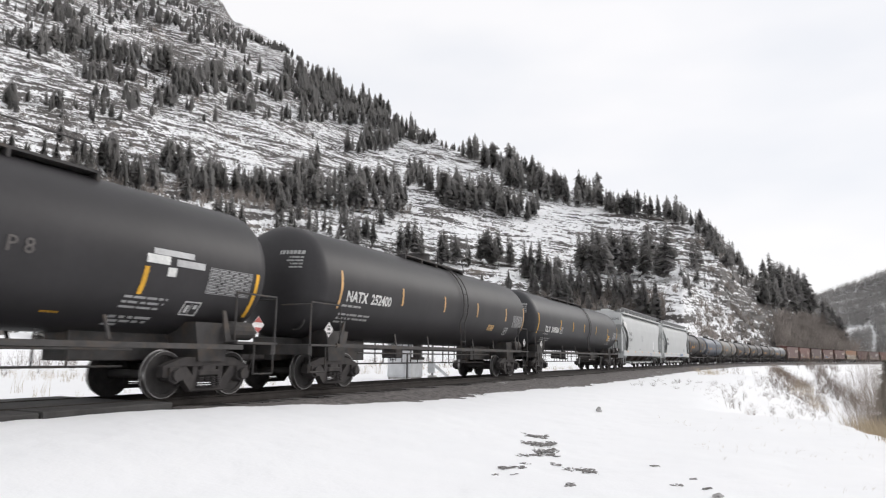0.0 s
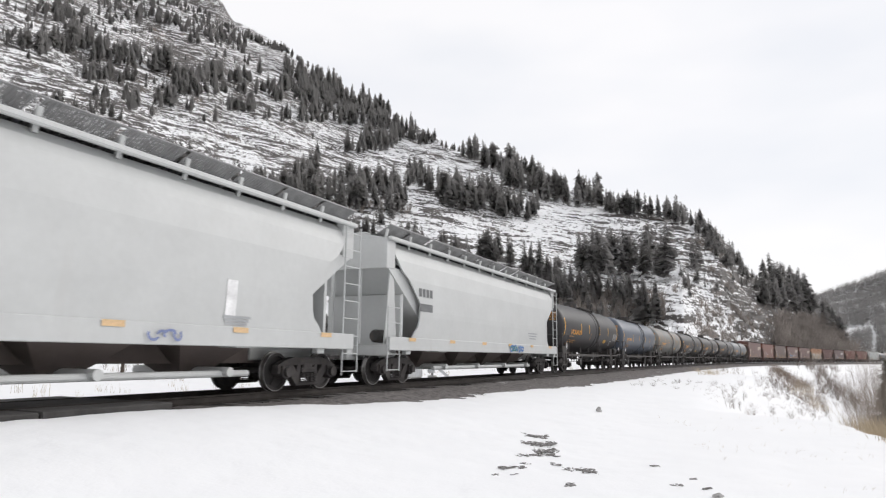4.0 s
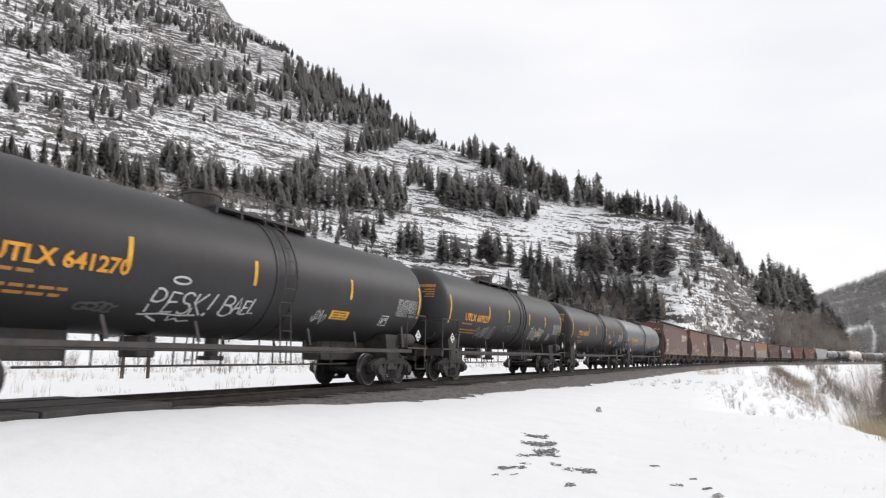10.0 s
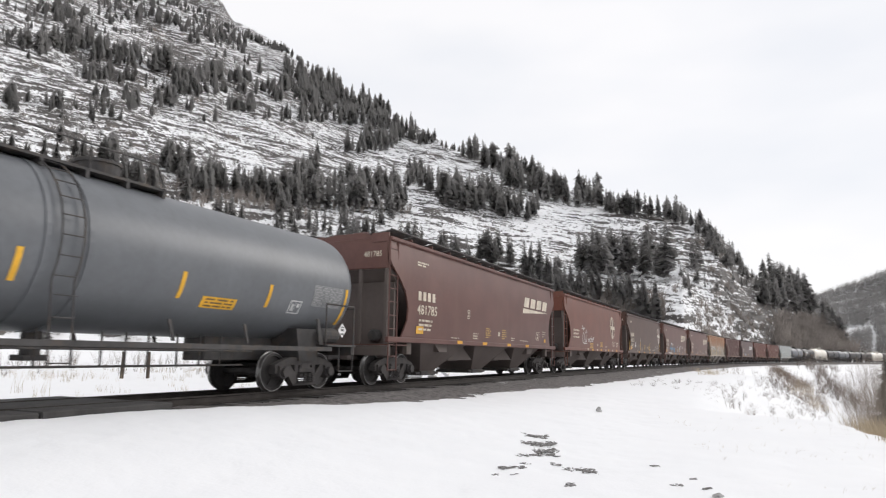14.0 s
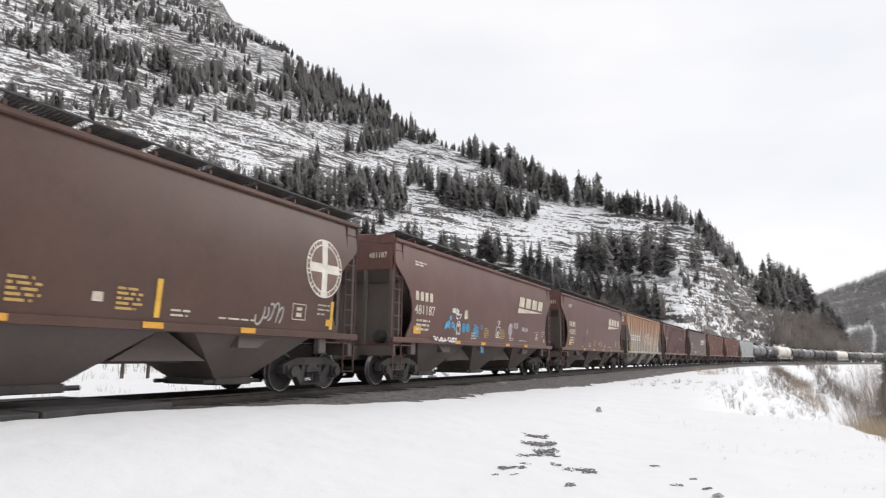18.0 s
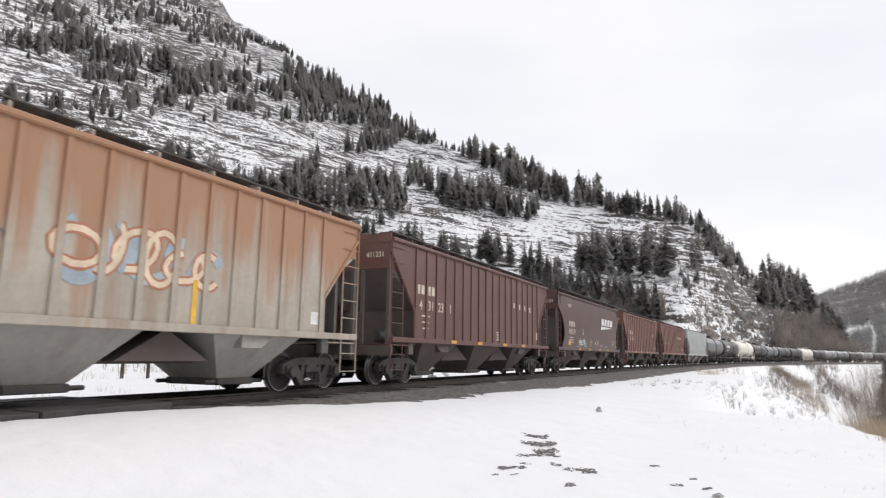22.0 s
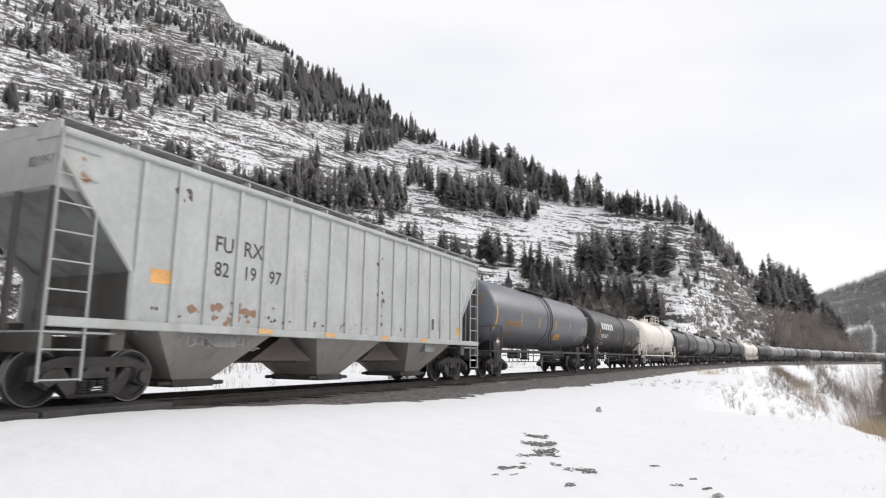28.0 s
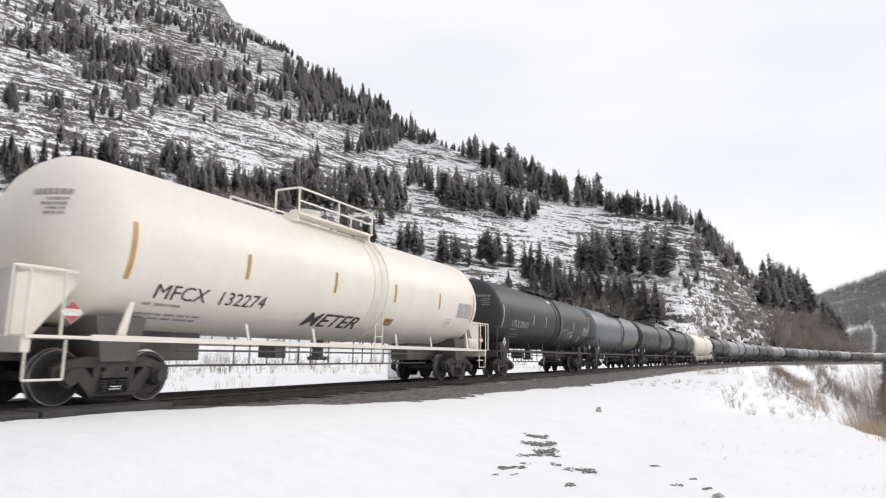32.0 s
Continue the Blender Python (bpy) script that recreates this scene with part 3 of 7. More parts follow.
def build_forest():
    rnd = random.Random(21)
    verts, faces, nv = [], [], 0
    trees = []
    for a0, e0, a1, e1, deep, tall, n in GROVES_1 + GROVES_2 + GROVES_3 + GROVES_4 + GROVES_5 + GROVES_6 + GROVES_7 + GROVES_8:
        for _ in range(int(n * 1.4) if el_high(e0) else n):
            t = rnd.random()
            az, el = a0 + (a1 - a0) * t, e0 + (e1 - e0) * t + deep * rnd.random() ** 1.2
            x, y, z, r = slope_point(az, el)
            h = math.tan(radians(tall)) * r * rnd.uniform(0.62, 1.12)
            if float(to_track(np.array([x]), np.array([y]))[1][0]) < -22:
                trees.append((r, x, y, z, h))
    # low scrub strewn over the whole slope, thicker here and there
    for _ in range(2600):
        az = rnd.uniform(-36.5, 27) if rnd.random() < 0.6 else rnd.uniform(-36.5, -12)
        x, y, z, r = slope_point(az, rnd.uniform(3, 31))
        if r < 860 and noise.noise((x * 0.02, y * 0.02, 7)) > -0.1:
            trees.append((r + 900, x, y, z, rnd.uniform(1.6, 4.5)))
    trees.sort()
    singles = [(x, y, z - 0.4, h) for r, x, y, z, h in trees if h > 5][:280]
    taken = set(s[:2] for s in singles)
    for r, x, y, z, h in trees:
        if (x, y) in taken:
            continue
        vs, fs = rnd.choice(FIRS if h > 5 else LOW_FIRS)
        a, w = rnd.uniform(0, 6.3), h * rnd.uniform(1.0, 1.5) * (1.6 if h < 5 else 1)
        ar = np.array(vs)
        c, s = math.cos(a), math.sin(a)
        verts.append(np.stack([(ar[:, 0] * c - ar[:, 1] * s) * w + x, (ar[:, 0] * s + ar[:, 1] * c) * w + y, ar[:, 2] * h + z - 0.6], 1))
        faces.append(np.array(fs) + nv)
        nv += len(ar)
    # forest of the far side of the valley
    def plant(vs, fs, x, y, z, h, w):
        nonlocal nv
        ar, a = np.array(vs), rnd.uniform(0, 6.3)
        c, s = math.cos(a), math.sin(a)
        verts.append(np.stack([(ar[:, 0] * c - ar[:, 1] * s) * w + x, (ar[:, 0] * s + ar[:, 1] * c) * w + y, ar[:, 2] * h + z - 0.6], 1))
        faces.append(np.array(fs) + nv)
        nv += len(ar)
    far_az = np.random.RandomState(4).uniform(27, 37, 8000)
    far_r = np.random.RandomState(5).uniform(880, 1790, 8000)
    fx, fy = far_r * np.sin(np.radians(far_az)), far_r * np.cos(np.radians(far_az))
    for x, y, z in zip(fx, fy, relief(fx, fy)):
        open_ground = math.hypot((x - 560) / 75, (y - 960) / 60) < 1 or (y < 1150 and abs(x - 0.655 * y - 10 - 12 * noise.noise((y * 0.01, 1, 1))) < 3)
        if z > 4 and not open_ground and noise.noise((x * 0.008, y * 0.008, 3)) > -0.7:
            h = rnd.uniform(11, 19)
            plant(*rnd.choice(LOW_FIRS), x, y, z, h, h * 1.7)
    me = bpy.data.meshes.new("forest")
    me.from_pydata(np.concatenate(verts).tolist(), [], np.concatenate(faces).tolist())
    me.materials.append(M_HAZY_NEEDLE)
    tagged(new("forest", me), "dark fir forest scattered over the snowy mountainside", "forest", kind="stuff")
    crown_me, trunk_me = [], []
    for vs, fs in FINE_FIRS:
        me = bpy.data.meshes.new("crown")
        me.from_pydata(vs, [], fs)
        me.materials.append(M_HAZY_NEEDLE)
        crown_me.append(me)
    bm = trunk_bm(0.95, 0.016)
    for x, y, z, h in singles:
        tree = tagged(new("fir_tree"), "dark green fir tree on the snowy slope", "tree", "firs on the lower slope")
        tree.matrix_basis = Matrix.Translation((x, y, z)) @ Matrix.Rotation(rnd.uniform(0, 6.3), 4, "Z") @ Matrix.Diagonal((h * 1.15, h * 1.15, h, 1))
        part("crown", rnd.choice(crown_me), None, tree)
        if not trunk_me:
            trunk_me.append(part("trunk", bm, M_BARK, tree).data)
        else:
            part("trunk", trunk_me[0], None, tree)


build_forest()


# ---- by the track: crossing equipment, posts, stones, bare patches, grass and brush ----
def rock_bm(size, seed):
    bm = bmesh.new()
    bmesh.ops.create_icosphere(bm, subdivisions=2, radius=1.0)
    for v in bm.verts:
        v.co *= 1 + 0.45 * noise.noise(v.co * 1.3 + Vector((seed * 7.1, 0, 0)))
        v.co = Vector((v.co.x * size[0], v.co.y * size[1], v.co.z * size[2]))
    return bm


for k, (x, y, w, h, d) in enumerate(((4.29, 17.9, 0.08, 0.10, 0.08), (3.15, 7.62, 0.08, 0.03, 0.06))):
    ob = part("stone", rock_bm((w, d, h), k), M_STONE, m=pose(x, y, ground_z(x, y) + h * 0.3, 0, 0, 40 * k), smooth=False)
    tagged(ob, "small grey stone lying in the snow", "stone", "stones in the snow")


def dirt_patch(x, y, w, d, seed):
    """Ragged flakes of bare earth and flattened dead grass that break through the snow."""
    rnd = random.Random(seed)
    bm = bmesh.new()
    for _ in range(int(3 + w * d * 430)):
        px, py = rnd.uniform(-0.5, 0.5) * w, rnd.gauss(0, d / 4)
        py += 0.25 * d * math.sin(px * 9 + seed)
        r = rnd.uniform(0.006, 0.024)
        c = bmesh.ops.create_icosphere(bm, subdivisions=1, radius=1.0)
        m = Matrix.Translation((px, py, rnd.uniform(-0.008, 0.006))) @ Matrix.Rotation(rnd.gauss(0.3, 0.5), 4, "Z") @ Matrix.Diagonal((r * rnd.uniform(1.2, 3.4), r * rnd.uniform(0.6, 1.4), r * rnd.uniform(0.25, 0.6), 1))
        bmesh.ops.transform(bm, matrix=m, verts=c["verts"])
    for v in bm.verts:
        v.co += 0.025 * Vector((noise.noise(v.co * 15), noise.noise(v.co * 15 + Vector((5, 0, 0))), 0.4 * noise.noise(v.co * 15 + Vector((0, 7, 0)))))
    ob = part("earth_patch", bm, M_DIRT, m=pose(x, y, ground_z(x, y) + 0.008))
    tagged(ob, "ragged patch of bare grey earth in the snow", "earth", "bare patches", "stuff")


for k, (x, y, w, d) in enumerate(((1.73, 12.48, 0.54, 0.4), (1.71, 11.52, 0.62, 0.5), (1.68, 10.70, 0.40, 0.55), (1.46, 10.32, 0.64, 0.3), (0.97, 9.11, 0.33, 0.26), (1.89, 9.09, 0.42, 0.36), (1.64, 9.45, 0.12, 0.2),
                                  (1.58, 8.12, 0.12, 0.14), (3.04, 9.51, 0.2, 0.03), (3.25, 8.61, 0.06, 0.05), (2.9, 8.2, 0.12, 0.05), (3.2, 8.0, 0.1, 0.04), (0.72, 8.68, 0.06, 0.04), (0.96, 8.69, 0.08, 0.04), (1.22, 9.43, 0.12, 0.04))):
    dirt_patch(x, y, w, d, 60 + k)


def grass_tuft(bm, rnd, x, y, z, h, n, spread=0.12, lean=0.35):
    for _ in range(n):
        a, b = rnd.uniform(0, 6.3), rnd.uniform(0, 6.3)
        l, w = h * rnd.uniform(0.6, 1.2), 0.0025 + 0.0065 * min(h, 1.2)
        bx, by = x + spread * math.cos(a) * rnd.random(), y + spread * math.sin(a) * rnd.random()
        tx, ty = bx + l * lean * math.cos(b) * rnd.random(), by + l * lean * math.sin(b) * rnd.random()
        bm.faces.new([bm.verts.new(v) for v in ((bx - w, by, z - 0.03), (bx + w, by, z - 0.03), (tx, ty, z + l))])


def build_grass():
    rnd = random.Random(8)
    bm = bmesh.new()
    # thin stalks that pierce the snow near the camera
    for _ in range(420):
        x, y = rnd.uniform(2.4, 9.4), rnd.uniform(7.2, 17.5)
        if noise.noise((x * 0.5, y * 0.5, 0)) < 0.0 or x < 2.2 + y * 0.2:
            continue
        grass_tuft(bm, rnd, x, y, ground_z(x, y), rnd.uniform(0.03, 0.09), rnd.randint(1, 2), 0.1, 2.2)
    # the tan strip just below the edge of the field
    for _ in range(900):
        s, o = rnd.uniform(9, 25.0), rnd.random()
        p = track_at(s, float(bank_edge(s)) + 0.15 + o * 1.9).translation
        if noise.noise((p.x * 0.7, p.y * 0.7, 2)) > (-0.4 if s < 23 else -0.12):
            grass_tuft(bm, rnd, p.x, p.y, ground_z(p.x, p.y), (rnd.uniform(0.3, 0.62) + 0.3 * o) * (1.0 if s < 21 else 0.75), rnd.randint(8, 16), 0.35, 0.9)
    for s0, s1, o0, o1, n in ((78, 90, 0.5, 6, 60), (66, 90, -4.5, -3.0, 60)):
        for _ in range(n):
            s = rnd.uniform(s0, s1)
            p = track_at(s, float(bank_edge(s)) + rnd.uniform(o0, o1)).translation
            grass_tuft(bm, rnd, p.x, p.y, ground_z(p.x, p.y), rnd.uniform(0.25, 0.7), rnd.randint(6, 12), 0.5, 0.6)
    # thin tan grass between the twigs down the nose of the bank
    for _ in range(90):
        t = rnd.random()
        x, y, z, r = field_point(28.3 + 1.6 * t + rnd.gauss(0, 0.25), -1.7 - 2.2 * t)
        if 12 < r < 120:
            grass_tuft(bm, rnd, x, y, z, r * rnd.uniform(0.008, 0.016), rnd.randint(6, 10), 0.02 * r, 0.6)
    # darker brown dead grass on its crest
    brown = bmesh.new()
    for _ in range(260):
        t = rnd.random()
        x, y, z, r = field_point(26.9 + 2.0 * t + rnd.gauss(0, 0.15 + 0.25 * t), -0.85 - 1.3 * t + rnd.gauss(0, 0.1))
        if 12 < r < 160:
            grass_tuft(brown, rnd, x, y, z, r * rnd.uniform(0.004, 0.012), rnd.randint(8, 14), 0.008 * r, 0.7)
    tagged(part("dead_grass", brown, M_DEADGRASS), "matted brown dead grass on the crest of the bank", "grass", kind="stuff")
    # dead stalks on the field beyond the track
    for _ in range(1300):
        p = track_at(rnd.uniform(-8, 90), -rnd.uniform(9, 45)).translation
        if noise.noise((p.x * 0.12, p.y * 0.12, 4)) < -0.05:
            continue
        grass_tuft(bm, rnd, p.x, p.y, ground_z(p.x, p.y), rnd.uniform(0.25, 0.7), rnd.randint(3, 8), 0.3, 0.5)
    tagged(part("dry_grass", bm, M_GRASS), "tan dry grass stalks standing in the snow", "grass", kind="stuff")


build_grass()


def bush_mesh(seed, stems, twigs, name="twigs", mat=None, thick=1.0):
    """A leafless shrub of unit height: stems that fork into fine twigs."""
    rnd = random.Random(seed)
    vs, fs = [], []

    def blade(a, b, w0, w1):
        d = (b - a).normalized()
        s = d.cross(Vector((rnd.uniform(-1, 1), rnd.uniform(-1, 1), 0.2))).normalized()
        t = d.cross(s)
        i = len(vs)
        for q in (0, 1, 2):
            o = s * math.cos(q * 2.094) + t * math.sin(q * 2.094)
            vs.extend((tuple(a + o * w0), tuple(b + o * w1)))
        for q in range(3):
            j = (q + 1) % 3
            fs.append((i + 2 * q, i + 2 * j, i + 2 * j + 1, i + 2 * q + 1))

    for _ in range(stems):
        a, lean = rnd.uniform(0, 6.3), rnd.uniform(0.05, 0.5)
        p = Vector((0.06 * math.cos(a), 0.06 * math.sin(a), 0))
        d = Vector((math.cos(a) * lean, math.sin(a) * lean, 1)).normalized()
        ln, w = rnd.uniform(0.7, 1.0) / 4, 0.010 * thick
        for seg in range(4):
            q = p + d * ln
            blade(p, q, w, w * 0.7)
            for _ in range(twigs):
                o = p.lerp(q, rnd.random())
                e = (d + Vector((rnd.uniform(-1, 1), rnd.uniform(-1, 1), rnd.uniform(-0.3, 0.8))) * 0.9).normalized()
                l2 = rnd.uniform(0.1, 0.28) * (1 - seg * 0.12)
                m = o + e * l2
                blade(o, m, w * 0.4, w * 0.2)
                for _ in range(2):
                    e2 = (e + Vector((rnd.uniform(-1, 1), rnd.uniform(-1, 1), rnd.uniform(-0.4, 0.8))) * 0.7).normalized()
                    o2 = o.lerp(m, rnd.uniform(0.3, 1))
                    blade(o2, o2 + e2 * l2 * 0.7, w * 0.22, w * 0.1)
            p, w = q, w * 0.7
            d = (d + Vector((rnd.uniform(-0.25, 0.25), rnd.uniform(-0.25, 0.25), 0.05))).normalized()
    me = bpy.data.meshes.new(name)
    me.from_pydata(vs, [], fs)
    me.materials.append(mat or M_TWIG)
    return me


def build_brush():
    rnd = random.Random(15)
    shrubs = [bush_mesh(k, 5, 9, thick=0.26, mat=M_SHRUB) for k in range(6)]
    n = 0
    while n < 52:
        az, r = rnd.uniform(31.2, 36.5), rnd.uniform(24, 62)
        x, y = r * math.sin(radians(az)), r * math.cos(radians(az))
        s, d = (float(v[0]) for v in to_track(np.array([x]), np.array([y])))
        if d < float(bank_edge(s)) + 2.5 or (az < 32.6 and rnd.random() < 0.6):
            continue
        z = ground_z(x, y)
        rise = rnd.uniform(-2.2, 0.4) + 0.9 * min(2.5, max(0, az - 31.2)) * rnd.random()
        h = EYE - z + r * math.tan(radians(rise))
        if h < 0.8:
            continue
        ob = new("leafless_shrub")
        ob.matrix_basis = Matrix.Translation((x, y, z - 0.05)) @ Matrix.Rotation(rnd.uniform(0, 6), 4, "Z") @ Matrix.Diagonal((h * 0.55, h * 0.55, h, 1))
        tagged(ob, "leafless grey-brown shrub in the snowy hollow", "shrub", "shrubs in the hollow")
        part("crown", rnd.choice(shrubs), None, ob)
        n += 1
    # a dark juniper and a tall thin sapling at the edge of the hollow
    me = bpy.data.meshes.new("foliage")
    me.from_pydata(*[q for q in (FINE_FIRS[0][0], [], FINE_FIRS[0][1])])
    me.materials.append(M_JUNIPER)
    for x, y, h, w in ((17.35, 24.7, 4.2, 7.5), (20.4, 29.3, 4.5, 8.0), (17.6, 24.0, 3.6, 8.5), (23.7, 34.8, 4.7, 7.0)):
        ob = tagged(new("juniper"), "dark green juniper bush beside the hollow", "bush", "junipers")
        ob.matrix_basis = Matrix.Translation((x, y, ground_z(x, y) - 0.1)) @ Matrix.Diagonal((w, w, h, 1))
        part("foliage", me, None, ob)
    # low scrub poking through the snow of the bank, and the bare thicket below the mountain
    scrub = [bush_mesh(20 + k, 6, 3, thick=0.5) for k in range(4)]
    thicket = [bush_mesh(30 + k, 7, 3, thick=2.6) for k in range(3)]
    vs, fs, nv = [], [], 0

    def add(me, x, y, z, h, w):
        nonlocal nv
        co = np.empty(len(me.vertices) * 3)
        me.vertices.foreach_get("co", co)
        co = co.reshape(-1, 3) * (w, w, h)
        a = rnd.uniform(0, 6.3)
        c, s = math.cos(a), math.sin(a)
        vs.append(np.stack([co[:, 0] * c - co[:, 1] * s + x, co[:, 0] * s + co[:, 1] * c + y, co[:, 2] + z], 1))
        fs.extend([tuple(i + nv for i in f.vertices) for f in me.polygons])
        nv += len(co)

    for a0, e0, a1, e1, wide, h0, h1, n in ((27.2, -0.9, 29.4, -2.3, 0.3, 0.004, 0.008, 110), (25.6, -1.5, 29.6, -3.9, 0.7, 0.002, 0.006, 330), (26.6, -1.4, 30.4, -3.6, 0.8, 0.006, 0.020, 120), (28.6, -0.6, 31.5, -0.9, 0.3, 0.010, 0.02, 26), (29.8, -1.8, 32.4, -3.4, 0.8, 0.008, 0.022, 150), (21.0, -2.5, 23.0, -3.2, 0.4, 0.0015, 0.004, 50), (29.4, -0.8, 30.6, -1.4, 0.3, 0.012, 0.022, 24)):
        for _ in range(n):
            t = rnd.random()
            x, y, z, r = field_point(a0 + (a1 - a0) * t, e0 + (e1 - e0) * t + rnd.gauss(0, wide / 2))
            if 12 < r < 240:
                h = rnd.uniform(h0, h1) * r
                add(rnd.choice(scrub), x, y, z - 0.03, h, h * rnd.uniform(0.8, 1.3))
    for s0, s1, o0, o1, h0, h1, n in ((32, 76, 0.5, 5.5, 0.2, 0.7, 120), (78, 94, -0.5, 5.5, 0.8, 1.9, 60), (38, 48, -3.5, 1.0, 0.1, 0.3, 30)):
        for _ in range(n):
            s = rnd.uniform(s0, s1)
            p = track_at(s, float(bank_edge(s)) + rnd.uniform(o0, o1)).translation
            add(rnd.choice(scrub), p.x, p.y, ground_z(p.x, p.y), rnd.uniform(h0, h1), rnd.uniform(0.5, 1.0))
    for _ in range(430):
        p = track_at(rnd.uniform(-6, 110), -rnd.uniform(22, 66)).translation
        h = rnd.uniform(0.5, 2.2)
        add(rnd.choice(scrub), p.x, p.y, ground_z(p.x, p.y), h, h)
    def finish(name, mat, label):
        nonlocal vs, fs, nv
        me = bpy.data.meshes.new(name)
        me.from_pydata(np.concatenate(vs).tolist(), [], fs)
        me.materials.append(mat)
        tagged(new(name, me), label, "scrub", kind="stuff")
        vs, fs, nv = [], [], 0

    finish("scrub", M_TWIG, "leafless brown scrub on the snowy bank")
    for a0, a1, e0, e1, h0, h1, n in ((27.4, 31.8, 0.35, 2.8, 4, 8, 330), (21.5, 27.0, 0.9, 4.2, 1.5, 3.5, 110), (28.5, 32.6, 0.3, 1.2, 4, 8, 120), (-35.5, -12.0, 11.8, 13.8, 2.5, 5.0, 160), (-21.0, -3.0, 12.3, 13.3, 2.5, 5, 110), (19.0, 24.5, 4.5, 9.5, 1.5, 3.5, 40), (8.0, 19.0, 2.5, 4.5, 3, 6, 110)):
        for _ in range(n):
            x, y, z, r = slope_point(rnd.uniform(a0, a1), rnd.uniform(e0, e1))
            if float(to_track(np.array([x]), np.array([y]))[1][0]) > -7:
                continue
            h = rnd.uniform(h0, h1)
            add(rnd.choice(thicket), x, y, z - 0.3, h, h * rnd.uniform(0.8, 1.2))
    finish("thicket", M_THICKET, "grey-brown leafless thicket at the foot of the mountain")


build_brush()


def signal_case():
    x, y = -2.4, 43.0
    z = ground_z(x, y) - 0.05
    ob = tagged(new("equipment_case"), "pale grey metal signal equipment case beyond the track", "equipment case")
    ob.matrix_basis = pose(x, y, z, 0, 0, -28)
    part("housing", box(bmesh.new(), -0.9, 0.9, -0.75, 0.75, 0.15, 2.25, bevel=0.02), M_CASE, ob)
    part("roof", prism(bmesh.new(), [(-1.0, 2.25), (1.0, 2.25), (0.0, 2.5)], -0.85, 0.85), M_GALV, ob)
    part("base", box(bmesh.new(), -0.85, 0.85, -0.7, 0.7, -0.2, 0.15), M_STONE, ob)
    part("door", box(bmesh.new(), -0.45, 0.4, -0.78, -0.745, 0.25, 2.1, bevel=0.01), M_CASE, ob)
    part("conduit", tube(bmesh.new(), [(0.62, -0.8, 0.0), (0.62, -0.8, 1.7)], 0.05, 8), M_STEEL, ob)


def crossing_mast():
    x, y = -0.62, 44.0
    ob = tagged(new("crossing_gate"), "grey crossing gate mast with its drive box", "crossing gate")
    ob.matrix_basis = pose(x, y, ground_z(x, y) - 0.05, 0, 0, -20)
    part("mast", tube(bmesh.new(), [(0, 0, 0.0), (0, 0, 2.6)], 0.07, 10), M_GALV, ob)
    part("base", box(bmesh.new(), -0.25, 0.25, -0.25, 0.25, -0.1, 0.18, bevel=0.03), M_STONE, ob)
    part("drive_box", box(bmesh.new(), -0.22, 0.22, -0.35, -0.05, 0.35, 1.0, bevel=0.03), M_CASE, ob)
    bm = prism(bmesh.new(), [(0.15, 0.85), (0.3, 0.95), (1.35, 0.14), (1.2, 0.02)], -0.3, -0.22)
    part("counterweight_arm", bm, M_CASE, ob)


signal_case()
crossing_mast()
for x, y in ((-18.7, 38.3), (-17.4, 38.8)):
    bm = bmesh.new()
    c = bmesh.ops.create_cone(bm, cap_ends=True, segments=8, radius1=0.11, radius2=0.09, depth=1.7)
    bmesh.ops.translate(bm, verts=c["verts"], vec=(0, 0, 0.7))
    ob = part("fence_post", bm, M_BARK, m=pose(x, y, ground_z(x, y), random.uniform(-3, 3), random.uniform(-3, 3), 0))
    tagged(ob, "weathered wooden fence post in the snow", "post", "fence posts")


# ---- train: parts shared by all cars (car space: x along the track, y to the far side, z up from the rails) ----
MESH = {}


def cached(key, make, mat):
    if key not in MESH:
        bm = make()
        me = bpy.data.meshes.new(key)
        bm.to_mesh(me)
        bm.free()
        for x in (mat if isinstance(mat, (list, tuple)) else [mat]):
            me.materials.append(x)
        MESH[key] = me
    return MESH[key]


def wheelset_bm():
    bm = bmesh.new()
    prof = [(0.0, 0.09), (0.0, 0.13), (0.035, 0.14), (0.05, 0.22), (0.04, 0.36), (0.0, 0.375), (0.0, 0.44), (0.0, 0.455), (0.10, 0.462), (0.105, 0.485), (0.135, 0.485), (0.135, 0.40), (0.10, 0.36), (0.09, 0.2), (0.15, 0.12), (0.15, 0.09)]
    for side in (-1, 1):
        sub = bmesh.new()
        lathe_x(sub, prof, 32)
        for f in sub.faces:
            rad = math.hypot(f.calc_center_median().y, f.calc_center_median().z)
            f.material_index = 1 if 0.445 < rad < 0.475 else 0
        me = bpy.data.meshes.new("tmp")
        sub.to_mesh(me)
        sub.free()
        k = len(bm.verts)
        bm.from_mesh(me)
        bpy.data.meshes.remove(me)
        bm.verts.ensure_lookup_table()
        vs = bm.verts[k:]
        bmesh.ops.transform(bm, matrix=Matrix.Translation((0, side * 0.83, 0)) @ Matrix.Rotation(side * math.pi / -2, 4, "Z") @ Matrix.Identity(4), verts=vs)
    rod(bm, (0, -1.1, 0), (0, 1.1, 0), 0.085, 12)
    for side in (-1, 1):
        box(bm, -0.02, 0.02, side * 0.835 - 0.012, side * 0.835 + 0.012, 0.15, 0.34)
    return bm


